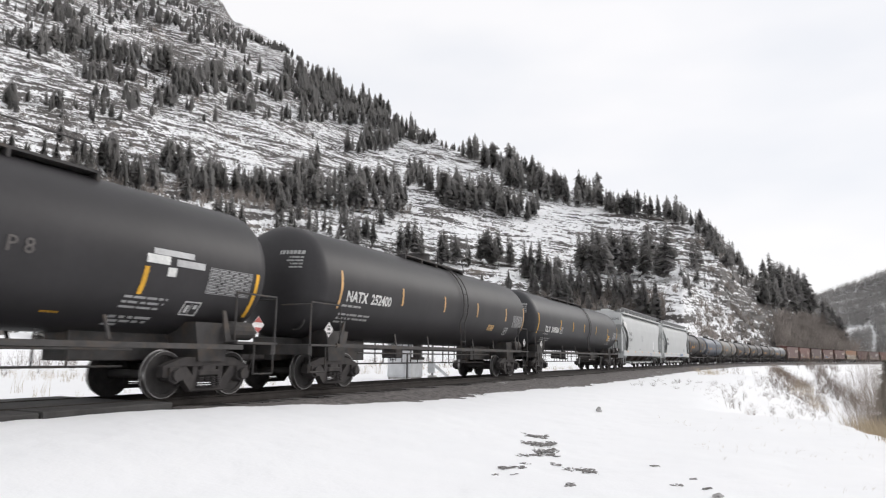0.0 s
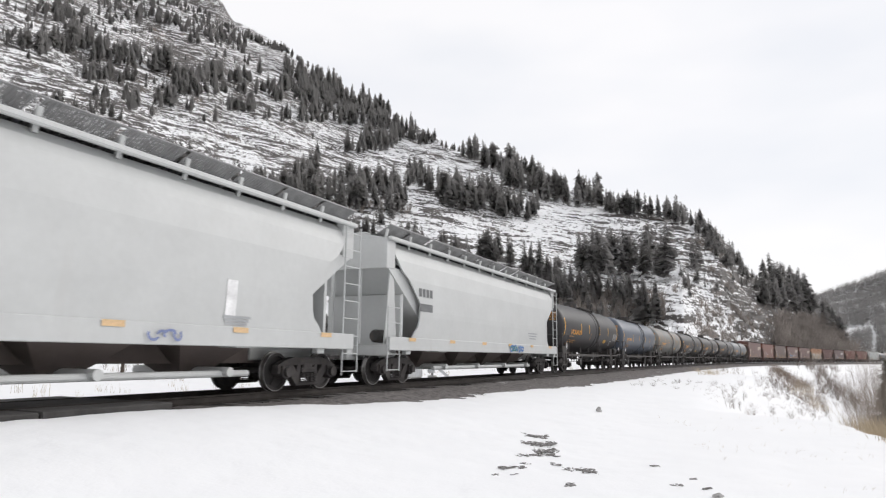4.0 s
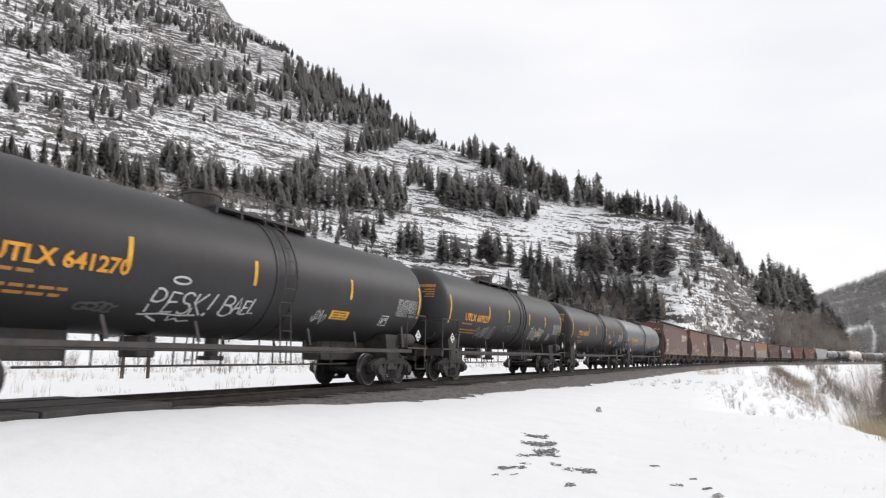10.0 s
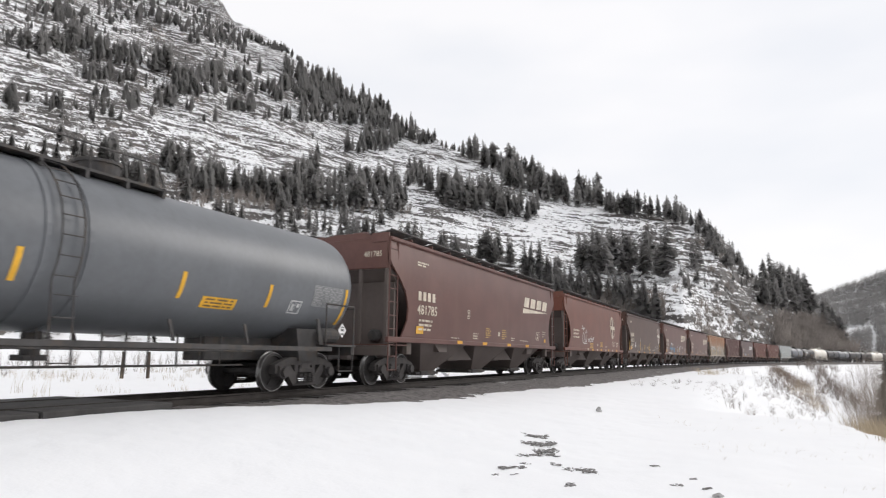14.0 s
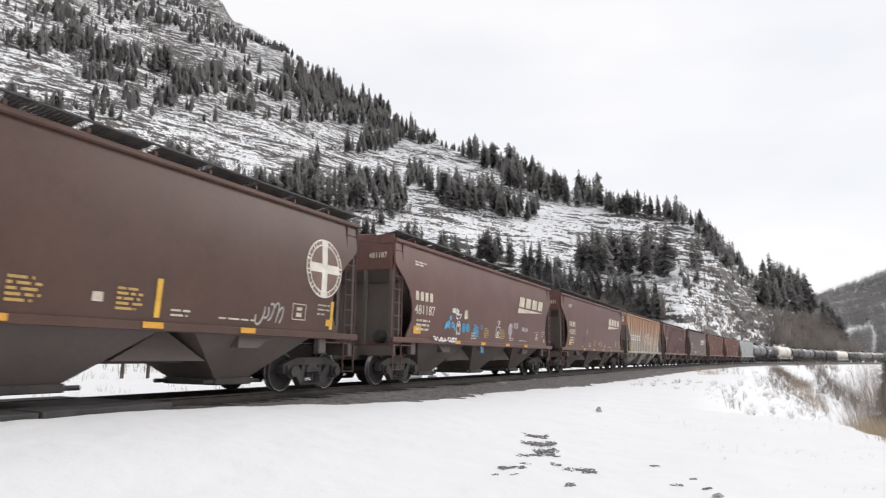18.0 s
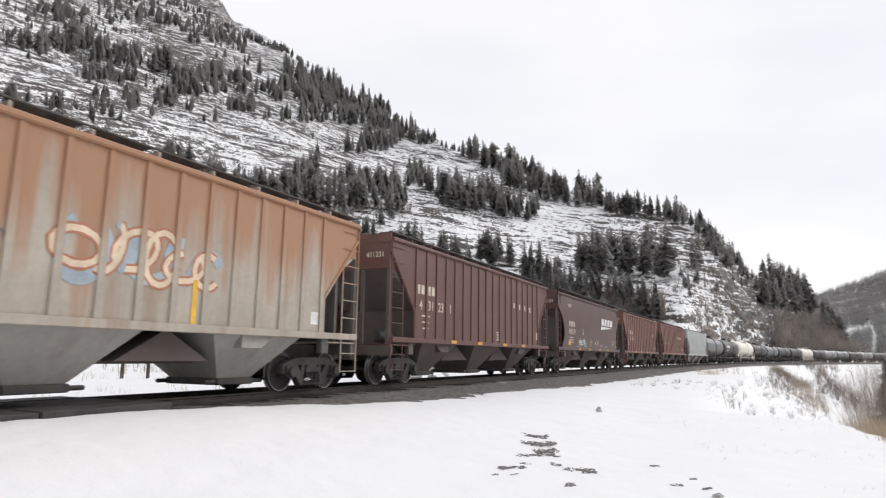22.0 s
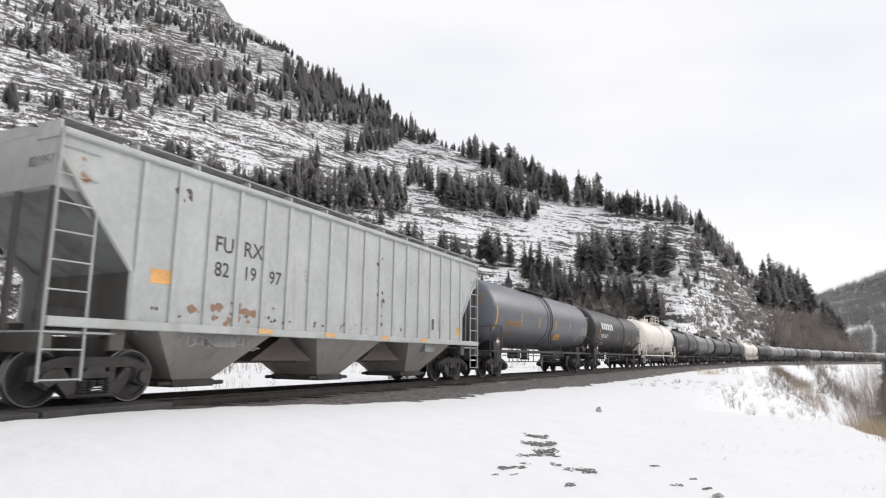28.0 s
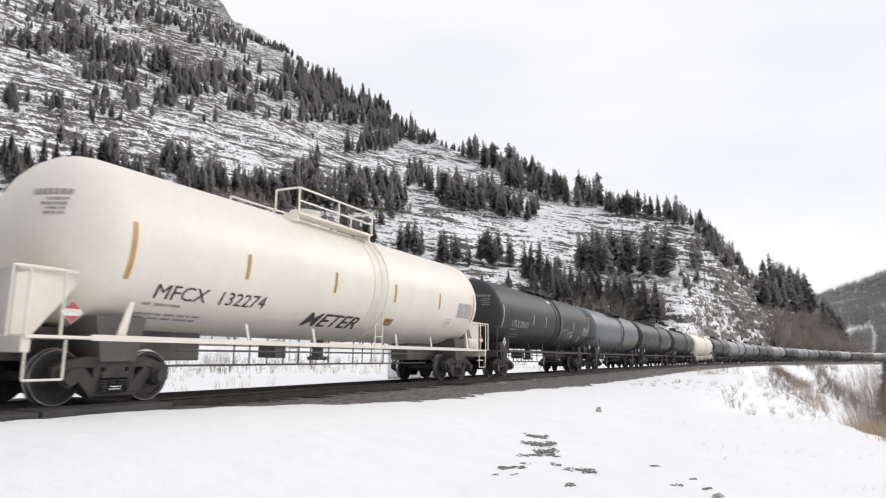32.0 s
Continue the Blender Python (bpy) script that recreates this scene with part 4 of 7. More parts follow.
def side_frame_bm():
    """Cast side frame with its two windows, pedestals and spring nest; the outer face towards -y."""
    bm = bmesh.new()
    y0, y1 = -0.09, 0.09
    prism(bm, [(-1.14, 0.42), (-1.14, 0.62), (-0.95, 0.70), (-0.6, 0.80), (0.6, 0.80), (0.95, 0.70), (1.14, 0.62), (1.14, 0.42), (1.0, 0.40), (0.93, 0.55), (0.55, 0.62), (-0.55, 0.62), (-0.93, 0.55), (-1.0, 0.40)], y0, y1)
    for k in (-1, 1):
        q = [(k * 0.86, 0.60), (k * 0.60, 0.64), (k * 0.26, 0.26), (k * 0.44, 0.12)]
        prism(bm, q if k < 0 else q[::-1], y0, y1)
        prism(bm, [(k * 0.40, 0.64), (k * 0.27, 0.64), (k * 0.27, 0.2), (k * 0.40, 0.2)][::k], y0 + 0.02, y1)
        prism(bm, [(k * 0.74, 0.36), (k * 0.74, 0.60), (k * 1.04, 0.60), (k * 1.04, 0.36), (k * 0.89, 0.28)][::k], y0 - 0.06, y1)
        rod(bm, (k * 0.89, -0.24, 0.457), (k * 0.89, -0.1, 0.457), 0.12, 12)
    box(bm, -0.46, 0.46, y0, y1, 0.12, 0.21, bevel=0.02)
    for k in range(4):
        x = -0.24 + k * 0.16
        for j in range(5):
            rod(bm, (x, -0.11, 0.215 + j * 0.042), (x, -0.11, 0.24 + j * 0.042), 0.068, 8)
    box(bm, -0.27, 0.27, y0 - 0.03, y1, 0.43, 0.55, bevel=0.02)
    return bm


def truck_bolster_bm():
    bm = box(bmesh.new(), -0.2, 0.2, -1.1, 1.1, 0.42, 0.68, bevel=0.03)
    box(bm, -0.55, 0.55, -0.7, 0.7, 0.3, 0.36)
    for k in (-0.42, 0.42):
        rod(bm, (k, -0.95, 0.40), (k, 0.95, 0.40), 0.06, 8)
    return bm


def coupler_bm():
    bm = bmesh.new()
    box(bm, 0, 0.62, -0.09, 0.09, 0.75, 0.95, bevel=0.02)
    box(bm, 0.55, 0.86, -0.17, 0.14, 0.70, 1.0, bevel=0.05)
    tube(bm, [(0.25, -0.25, 0.75), (0.4, -0.28, 0.48), (0.7, -0.22, 0.4), (0.88, -0.15, 0.46)], 0.028)
    return bm


def add_truck(car, x, rolling):
    t = part("truck", cached("truck_bolster", truck_bolster_bm, M_TRUCK), None, car, "cast steel four-wheel truck", pose(x, 0, 0))
    for rz in (0, 180):
        part("side_frame", cached("side_frame", side_frame_bm, M_TRUCK), None, t, m=pose(0, 0, 0, 0, 0, rz) @ pose(0, -1.0, 0))
    for dx in (-0.89, 0.89):
        w = part("wheelset", cached("wheelset", wheelset_bm, [M_WHEEL, M_TREAD]), None, t, "wheelset with bright worn rims", pose(dx, 0, 0.457))
        rolling.append(w)


def add_couplers(car, half):
    for k, rz in ((1, 0), (-1, 180)):
        part("coupler", cached("coupler", coupler_bm, M_TRUCK), None, car, m=pose(k * (half - 0.86), 0, 0, 0, 0, rz))


def letters(text, size, mat, parent, place, bend=None, name="lettering", shear=0.0, width=1.0, label="painted lettering", fit=None, bold=0.011):
    """Flat letters; place takes local (x right, y up) to a pose; bend=(radius) wraps them round a tank about the x axis."""
    cu = bpy.data.curves.new("text", "FONT")
    cu.body, cu.size, cu.fill_mode, cu.shear, cu.resolution_u = text, size, "FRONT", shear, 2
    cu.offset = size * bold
    tmp = bpy.data.objects.new("text", cu)
    scene.collection.objects.link(tmp)
    dg = bpy.context.evaluated_depsgraph_get()
    me = bpy.data.meshes.new_from_object(tmp.evaluated_get(dg))
    bpy.data.objects.remove(tmp)
    bpy.data.curves.remove(cu)
    if fit:
        ends = [v.co.x for v in me.vertices]
        width = fit / (max(ends) - min(ends))
    for v in me.vertices:
        x, z = v.co.x * width, v.co.y
        if bend:
            rad, mid = bend
            a = mid + z / rad
            v.co = (x, -math.cos(a) * (rad + 0.016), math.sin(a) * (rad + 0.016))
        else:
            v.co = (x, 0, z)
    me.materials.clear()
    me.materials.append(mat)
    ob = new(name, me)
    ob.parent, ob.matrix_basis = parent, place
    if label:
        ob["label"] = label
    return ob


def patch(w, h, rad=None, mid=0.0, n=4, x=0.0, lift=0.008):
    """A painted rectangle, flat (at y=0) or bent round a tank."""
    bm = bmesh.new()
    cols = []
    for k in range(n + 1):
        z = -h / 2 + h * k / n
        if rad:
            a = mid + z / rad
            cols.append([bm.verts.new((x + s * w / 2, -math.cos(a) * (rad + lift), math.sin(a) * (rad + lift))) for s in (-1, 1)])
        else:
            cols.append([bm.verts.new((x + s * w / 2, -lift, z)) for s in (-1, 1)])
    for a, b in zip(cols, cols[1:]):
        bm.faces.new((a[0], a[1], b[1], b[0]))
    return bm


def words(rows, rad, x, mid, high, gap, seed, lift=0.010):
    """Rows of print too small to read, as broken bars: rows gives each row's width."""
    rnd = random.Random(seed)
    bm = bmesh.new()
    for j, w in enumerate(rows):
        u = x
        while u < x + w - 0.03:
            v = min(x + w, u + rnd.uniform(0.08, 0.34))
            z0, z1 = -j * gap, -j * gap - high
            pts = []
            for q, z in ((u, z0), (v, z0), (v, z1), (u, z1)):
                if rad:
                    a = mid + z / rad
                    pts.append((q, -math.cos(a) * (rad + lift), math.sin(a) * (rad + lift)))
                else:
                    pts.append((q, -lift, mid + z))
            bm.faces.new([bm.verts.new(p) for p in pts])
            u = v + rnd.uniform(0.03, 0.08)
    return bm


def table(rad, x, mid, w, h, rows, seed):
    """An outlined table of test dates: thin ruled lines with broken print between them."""
    bm = words([w * f for f in [0.96] * rows], rad, x + 0.02 * w, mid - 0.02 / rad, h / rows * 0.42, h / rows, seed)

    def quad(x0, x1, z0, z1):
        bm.faces.new([bm.verts.new((q, -math.cos(mid + z / rad) * (rad + 0.010), math.sin(mid + z / rad) * (rad + 0.010))) for q, z in ((x0, z0), (x1, z0), (x1, z1), (x0, z1))])
    for k in range(rows + 1):
        quad(x, x + w, -h * k / rows + 0.006, -h * k / rows - 0.006)
    for u in (0.0, 0.62, 1.0):
        for k in range(rows):
            quad(x + u * w - 0.007, x + u * w + 0.007, -h * k / rows, -h * (k + 1) / rows)
    return bm


PAINT = {}


def paint(rgb, rough=0.55, name="lettering_paint"):
    if rgb not in PAINT:
        PAINT[rgb] = material(name, rgb, rough, var=0.22, scale=3.0)
    return PAINT[rgb]


WHITE, YELLOW, ORANGE, BLACKP = (0.72, 0.72, 0.70), (0.78, 0.42, 0.03), (0.75, 0.33, 0.03), (0.03, 0.03, 0.03)


def tank_car(length, shell, label, mark=None, mark_col=WHITE, band=True, platform="low", frame_mat=None, stripe=YELLOW, rad=1.5, mark_x=1.15, mark_size=0.40, mark_mid=-0.37, tank_in=0.52, truck_in=2.2, extras=None, frame_at=None, notice=None, zc=2.76, stripe_mid=-0.13, rail_out=0.0, head=0.75, under_mat=None, stripes=None, stripe_start=None, mark_fit=None, mark_bold=0.03, plat=(-2.4, 2.4), placard=None, top_x=0.0, ladder_x=0.62):
    """A tank car. length: over the couplers' pulling faces."""
    half = length / 2
    frame_mat = frame_mat or M_STEEL
    under_mat = under_mat or frame_mat
    car = tagged(new("tank_car"), label, "tank car", "cars of the train")
    rolling = []
    tc = half - truck_in
    for x in (-tc, tc):
        add_truck(car, x, rolling)
    add_couplers(car, half)
    L = half - tank_in
    prof = []
    cyl = L - head
    for k in range(9):
        a = k / 8 * math.pi / 2
        prof.append((-L + head - head * math.cos(a), rad * math.sin(a) ** 0.82))
    prof += [(-L * 0.5, rad), (0, rad), (L * 0.5, rad)] + [(-x, r) for x, r in prof[::-1]]
    bm = lathe_x(bmesh.new(), prof, 48)
    tank = part("tank", bm, shell, car, m=pose(0, 0, zc), smooth=True)
    # centre sill stubs, bolsters, end platforms, side rail
    for k in (-1, 1):
        bm = bmesh.new()
        box(bm, min(k * (half - 0.6), k * (tc - 2.6)), max(k * (half - 0.6), k * (tc - 2.6)), -0.33, 0.33, 0.72, 1.3, bevel=0.02)
        part("stub_sill", bm, under_mat, car)
        bm = box(bmesh.new(), min(k * (half - 0.75), k * (half - 0.6)), max(k * (half - 0.75), k * (half - 0.6)), -1.45, 1.45, 0.86, 1.12, bevel=0.015)
        part("end_sill", bm, frame_mat, car)
        part("end_platform", box(bmesh.new(), min(k * (half - 1.9), k * (half - 0.62)), max(k * (half - 1.9), k * (half - 0.62)), -1.5, 1.5, 1.08, 1.13), frame_mat, car)
        bm = prism(bmesh.new(), [(k * tc - 0.35, 0.72), (k * tc + 0.35, 0.72), (k * tc + 0.5, 1.5), (k * tc - 0.5, 1.5)], -1.15, 1.15)
        part("body_bolster", bm, under_mat, car)
    for y in (-1.48, 1.48):
        part("side_rail", box(bmesh.new(), -half + 1.7, half - 1.7, y - 0.03, y + 0.03, 1.06 + (zc - 2.76 if zc < 2.76 else 0), 1.16 + (zc - 2.76 if zc < 2.76 else 0)), frame_mat, car)
        for k in (-1, 1):
            bm = prism(bmesh.new(), [(k * (tc + 0.1), 1.12), (k * (tc + 0.28), 1.12), (k * (tc + 0.06), 1.75), (k * (tc - 0.02), 1.75)][::k], y * 0.93 - 0.02, y * 0.93 + 0.02)
            part("saddle_bracket", bm, frame_mat, car)
            for q in (0.28, 0.6):
                bm = prism(bmesh.new(), [(k * tc * q, 1.1), (k * tc * q + 0.07, 1.1), (k * tc * q - 0.06, 1.5), (k * tc * q - 0.13, 1.5)], y * 0.95 - 0.015, y * 0.95 + 0.015)
                part("saddle_bracket", bm, frame_mat, car)
    # end handrails and steps
    for k in (-1, 1):
        for y in (-1.44, 1.44):
            bm = tube(bmesh.new(), [(k * (half - 1.9 + rail_out), y, 1.1), (k * (half - 1.9 + rail_out), y, 2.15), (k * (half - 0.66 + rail_out * 0.4), y, 2.15), (k * (half - 0.66 + rail_out * 0.4), y, 1.1)], 0.022)
            part("handrail", bm, frame_mat, car)
            part("sill_step", tube(bmesh.new(), [(k * (half - 1.3), y, 1.08), (k * (half - 1.3), y, 0.45), (k * (half - 0.68), y, 0.45), (k * (half - 0.68), y, 1.08)], 0.02), frame_mat, car)
        part("end_handrail", tube(bmesh.new(), [(k * (half - 0.64), -1.44, 1.1), (k * (half - 0.64), -1.44, 2.1), (k * (half - 0.64), 1.44, 2.1), (k * (half - 0.64), 1.44, 1.1)], 0.02), frame_mat, car)
    # brake reservoir and cylinder at the far end
    bm = lathe_x(bmesh.new(), [(-0.42, 0), (-0.40, 0.15), (-0.3, 0.2), (0.3, 0.2), (0.40, 0.15), (0.42, 0)], 14)
    part("air_reservoir", bm, shell if not frame_mat == M_STEEL else M_STEEL, car, m=pose(half - 1.5, -1.15, 1.36))
    part("brake_wheel", lathe_x(bmesh.new(), [(-0.02, 0.24), (-0.02, 0.28), (0.02, 0.28), (0.02, 0.24), (-0.02, 0.24)], 16), frame_mat, car, m=pose(-half + 1.0, -0.7, 1.75))
    # gear under the belly: rods, hangers, outlet valve
    bm = bmesh.new()
    for z, y in ((0.93, -0.75), (0.62, -0.5)):
        tube(bm, [(-tc + 1.6, y, z), (tc - 1.6, y, z)], 0.022)
    for x in (-3.9, -3.4, -2.8, -2.2, -1.6, -1.1, -0.3, 0.9, 1.4, 1.9, 2.6, 3.2, 3.8):
        tube(bm, [(x, -0.6, 1.25), (x, -0.6, 0.62)], 0.02)
    part("brake_rigging", bm, under_mat, car)
    bm = bmesh.new()
    rod(bm, (0, 0, 0.75), (0, 0, 1.35), 0.16, 12)
    box(bm, -0.22, 0.22, -0.2, 0.2, 0.72, 0.82, bevel=0.02)
    part("bottom_outlet", bm, under_mat, car)
    part("valve_box", box(bmesh.new(), -2.35, -1.9, -0.45, 0.1, 0.78, 1.2, bevel=0.03), under_mat, car)
    # top: running platform, dome, rails
    top = zc + rad
    bm = bmesh.new()
    if platform == "low":
        box(bm, plat[0], plat[1], -0.75, -0.35, top - 0.06, top - 0.01)
        box(bm, plat[0], plat[1], 0.35, 0.75, top - 0.06, top - 0.01)
        for x in np.linspace(plat[0] + 0.05, plat[1] - 0.05, 5):
            box(bm, x - 0.03, x + 0.03, -0.75, 0.75, top - 0.2, top - 0.06)
    else:
        for y in (-0.95, 0.95):
            box(bm, top_x - 1.7, top_x + 1.7, y - 0.22, y + 0.22, top - 0.12, top - 0.07)
        for x in (top_x - 1.65, top_x + 1.65):
            box(bm, x - 0.04, x + 0.04, -1.1, 1.1, top - 0.3, top - 0.1)
    part("top_platform", bm, frame_mat, car)
    bm = bmesh.new()
    rod(bm, (top_x, 0, top - 0.1), (top_x, 0, top + 0.30), 0.40, 20)
    rod(bm, (top_x, 0, top + 0.30), (top_x, 0, top + 0.36), 0.43, 20)
    rod(bm, (top_x + 0.85, 0, top - 0.1), (top_x + 0.85, 0, top + 0.16), 0.2, 12)
    rod(bm, (top_x - 0.8, 0, top - 0.1), (top_x - 0.8, 0, top + 0.12), 0.12, 10)
    part("valve_housing", bm, C_CREAM if frame_mat == C_CREAM else M_STEEL, car)
    bm = bmesh.new()
    if platform == "low":
        for y in (-0.78, 0.78):
            tube(bm, [(plat[0] + 0.05, y, top - 0.05), (plat[0] + 0.3, y, top + 0.42), (plat[1] - 0.3, y, top + 0.42), (plat[1] - 0.05, y, top - 0.05)], 0.016)
            tube(bm, [((plat[0] + plat[1]) / 2, y, top - 0.05), ((plat[0] + plat[1]) / 2, y, top + 0.42)], 0.014)
    else:
        for y in (-1.15, 1.15):
            tube(bm, [(top_x - 1.7, y, top - 0.1), (top_x - 1.7, y, top + 0.55), (top_x + 1.7, y, top + 0.55), (top_x + 1.7, y, top - 0.1)], 0.028)
            tube(bm, [(top_x - 1.7, y, top + 0.22), (top_x + 1.7, y, top + 0.22)], 0.024)
            tube(bm, [(top_x, y, top - 0.1), (top_x, y, top + 0.55)], 0.024)
        for x in (top_x - 1.7, top_x + 1.7):
            tube(bm, [(x, -1.15, top + 0.55), (x, -0.4, top + 0.55), (x, -0.4, top)], 0.028)
    part("top_handrail", bm, frame_mat, car)
    # ladder bent down the side, and girth bands
    for y in (-1, 1):
        bm = bmesh.new()
        for x in (ladder_x, ladder_x + 0.38):
            pts = [(x, y * math.cos(a) * (rad + 0.09), zc + math.sin(a) * (rad + 0.09)) for a in np.linspace(1.25, -0.45, 9)] + [(x, y * 1.5, 0.65)]
            tube(bm, pts, 0.018, 5)
        for a in np.linspace(1.1, -0.4, 8):
            rod(bm, (ladder_x, y * math.cos(a) * (rad + 0.09), zc + math.sin(a) * (rad + 0.09)), (ladder_x + 0.38, y * math.cos(a) * (rad + 0.09), zc + math.sin(a) * (rad + 0.09)), 0.012, 5)
        for z in (1.75, 1.4, 1.05, 0.7):
            rod(bm, (ladder_x, y * 1.5, z), (ladder_x + 0.38, y * 1.5, z), 0.012, 5)
        part("ladder", bm, frame_mat, car)
    if band:
        for x in (ladder_x - 0.17, ladder_x + 0.56):
            part("girth_band", lathe_x(bmesh.new(), [(x - 0.05, rad), (x - 0.05, rad + 0.02), (x + 0.05, rad + 0.02), (x + 0.05, rad)], 48), shell, car, m=pose(0, 0, zc))
    # markings
    if stripe:
        sm = paint(stripe)
        inner = stripes or (-3.4, -1.42, 1.46, 3.95)
        for k, x in enumerate((stripe_start or 0.06 - cyl, *inner, cyl - 0.04)):
            end = k in (0, len(inner) + 1)
            part("reflective_stripe", patch(0.10, 1.02 if end else 0.54, rad, stripe_mid if end else stripe_mid + 0.05, 6, x), sm, car, "yellow reflective stripe" if k == 0 else "", pose(0, 0, zc))
    part("data_table", table(rad, cyl - 1.42, -0.06, 1.2, 0.52, 8, int(length * 10)), paint((0.34, 0.34, 0.34)), car, m=pose(0, 0, zc))
    fx, fa = frame_at or (cyl - 1.95, -0.56)
    bm = bmesh.new()
    for x0, x1, q0, q1 in ((-0.21, 0.21, 0.14, 0.17), (-0.21, 0.21, -0.17, -0.14), (-0.21, -0.18, -0.14, 0.14), (0.18, 0.21, -0.14, 0.14), (-0.02, 0.0, -0.12, 0.12), (0.05, 0.13, 0.0, 0.1), (-0.13, -0.06, -0.1, 0.08)):
        bm.faces.new([bm.verts.new((fx + u, -math.cos(fa + v / rad) * (rad + 0.01), math.sin(fa + v / rad) * (rad + 0.01))) for u, v in ((x0, q0), (x1, q0), (x1, q1), (x0, q1))])
    part("data_panel", bm, paint((0.6, 0.6, 0.59)), car, m=pose(0, 0, zc))
    nx, nw, nh, na = notice or (cyl - 3.75, 0.62, 0.24, -0.50)
    part("notice_panel", patch(nw, nh, rad, na, 3, nx), paint(stripe or YELLOW), car, "yellow notice panel", pose(0, 0, zc))
    part("notice_print", words([nw * 0.8] * 3, rad, nx - nw * 0.4, na + 0.36 * nh / rad, nh * 0.14, nh * 0.29, 5, 0.013), paint((0.16, 0.10, 0.04)), car, m=pose(0, 0, zc))
    for k in (-1, 1):
        bm = bmesh.new()
        bm.faces.new([bm.verts.new(v) for v in ((-0.19, 0, 0), (0, 0, -0.19), (0.19, 0, 0), (0, 0, 0.19))])
        part("hazard_placard", bm, paint((0.72, 0.70, 0.69)), car, "white diamond hazard placard", pose(k * (half - 1.3), -1.52, 1.5))
        bm = bmesh.new()
        if placard == "red":
            for z0, z1 in ((0.05, 0.17), (-0.17, -0.06)):
                bm.faces.new([bm.verts.new((x, -0.004, z)) for x, z in ((-(0.18 - abs(z0)), z0), (0.18 - abs(z0), z0), (0.18 - abs(z1), z1), (-(0.18 - abs(z1)), z1))])
        else:
            for z0, z1 in ((-0.02, 0.035), (-0.12, -0.07), (0.07, 0.10)):
                bm.faces.new([bm.verts.new((x, -0.004, z)) for x, z in ((-0.06, z0), (0.06, z0), (0.06, z1), (-0.06, z1))])
        part("placard_print", bm, paint((0.42, 0.09, 0.08) if placard == "red" else (0.08, 0.08, 0.08)), car, m=pose(k * (half - 1.3), -1.52, 1.5))
    mc = paint(mark_col)
    dim = paint(tuple(0.5 * c + 0.03 for c in mark_col) if max(mark_col) > 0.1 else (0.40, 0.37, 0.33))
    if mark:
        letters(mark, mark_size, mc, car, pose(-cyl + mark_x, 0, zc), (rad, mark_mid), label="painted reporting mark", name="reporting_mark", fit=mark_fit, bold=mark_bold)
        part("small_print", words((0.9, 0.0, 1.55, 1.5, 0.45), rad, -cyl + mark_x - 0.1, mark_mid - 0.07, 0.06, 0.125, len(mark) + int(length * 7)), dim, car, m=pose(0, 0, zc))
    # lines of print on the head of the tank
    for j, w in enumerate((0.62, 0.34, 0.42, 0.30, 0.36)):
        bm = bmesh.new()
        rnd = random.Random(j)
        high = 0.10 if j == 0 else 0.04
        u = 0.0
        while u < w - 0.02:
            v = min(w, u + (0.075 if j == 0 else rnd.uniform(0.06, 0.2)))
            col = []
            for q, e in ((u, 0), (v, 0), (v, 1), (u, 1)):
                height = 0.72 - (0.0 if j == 0 else 0.16 + (j - 1) * 0.085) - high * e
                sd = -1.05 + q
                a = math.asin(min(0.98, math.hypot(height, sd) / rad) ** (1 / 0.82))
                col.append(bm.verts.new((-L + head - (head + 0.015) * math.cos(a), sd * 1.008, height * 1.008)))
            bm.faces.new(col)
            u = v + 0.02
        part("head_print", bm, dim, car, m=pose(0, 0, zc))
    if extras:
        extras(car, cyl, zc, rad)
    return car, rolling


MARKS = ("lettering", "name_block", "emblem", "small_print", "graffiti_stroke", "data_panel", "notice_panel", "repainted_patch", "paint_chip", "number_panel")


def lay_on_side(car, L, panel_y):
    """Press the painted marks of a hopper's side onto its curved panel."""
    for ob in car.children:
        at = ob.matrix_basis.translation
        if not ob.name.startswith(MARKS) or abs(at.x) > L - 0.02 and at.y > -1.4 or at.z < 1.45:
            continue
        if ob.name.startswith(("emblem", "name_block", "repainted")):
            bm = bmesh.new()
            bm.from_mesh(ob.data)
            for z in np.arange(-1.2, 1.2, 0.1):
                bmesh.ops.bisect_plane(bm, geom=bm.verts[:] + bm.edges[:] + bm.faces[:], plane_co=(0, 0, z), plane_no=(0, 0, 1))
            bm.to_mesh(ob.data)
            bm.free()
        for v in ob.data.vertices:
            depth = -(at.y + v.co.y)
            if depth < 1.52 and panel_y(2.0) == 1.5:
                continue
            v.co.y = -panel_y(at.z + v.co.z) - 0.004 - max(0.0, depth - 1.55) * 0.12 - at.y


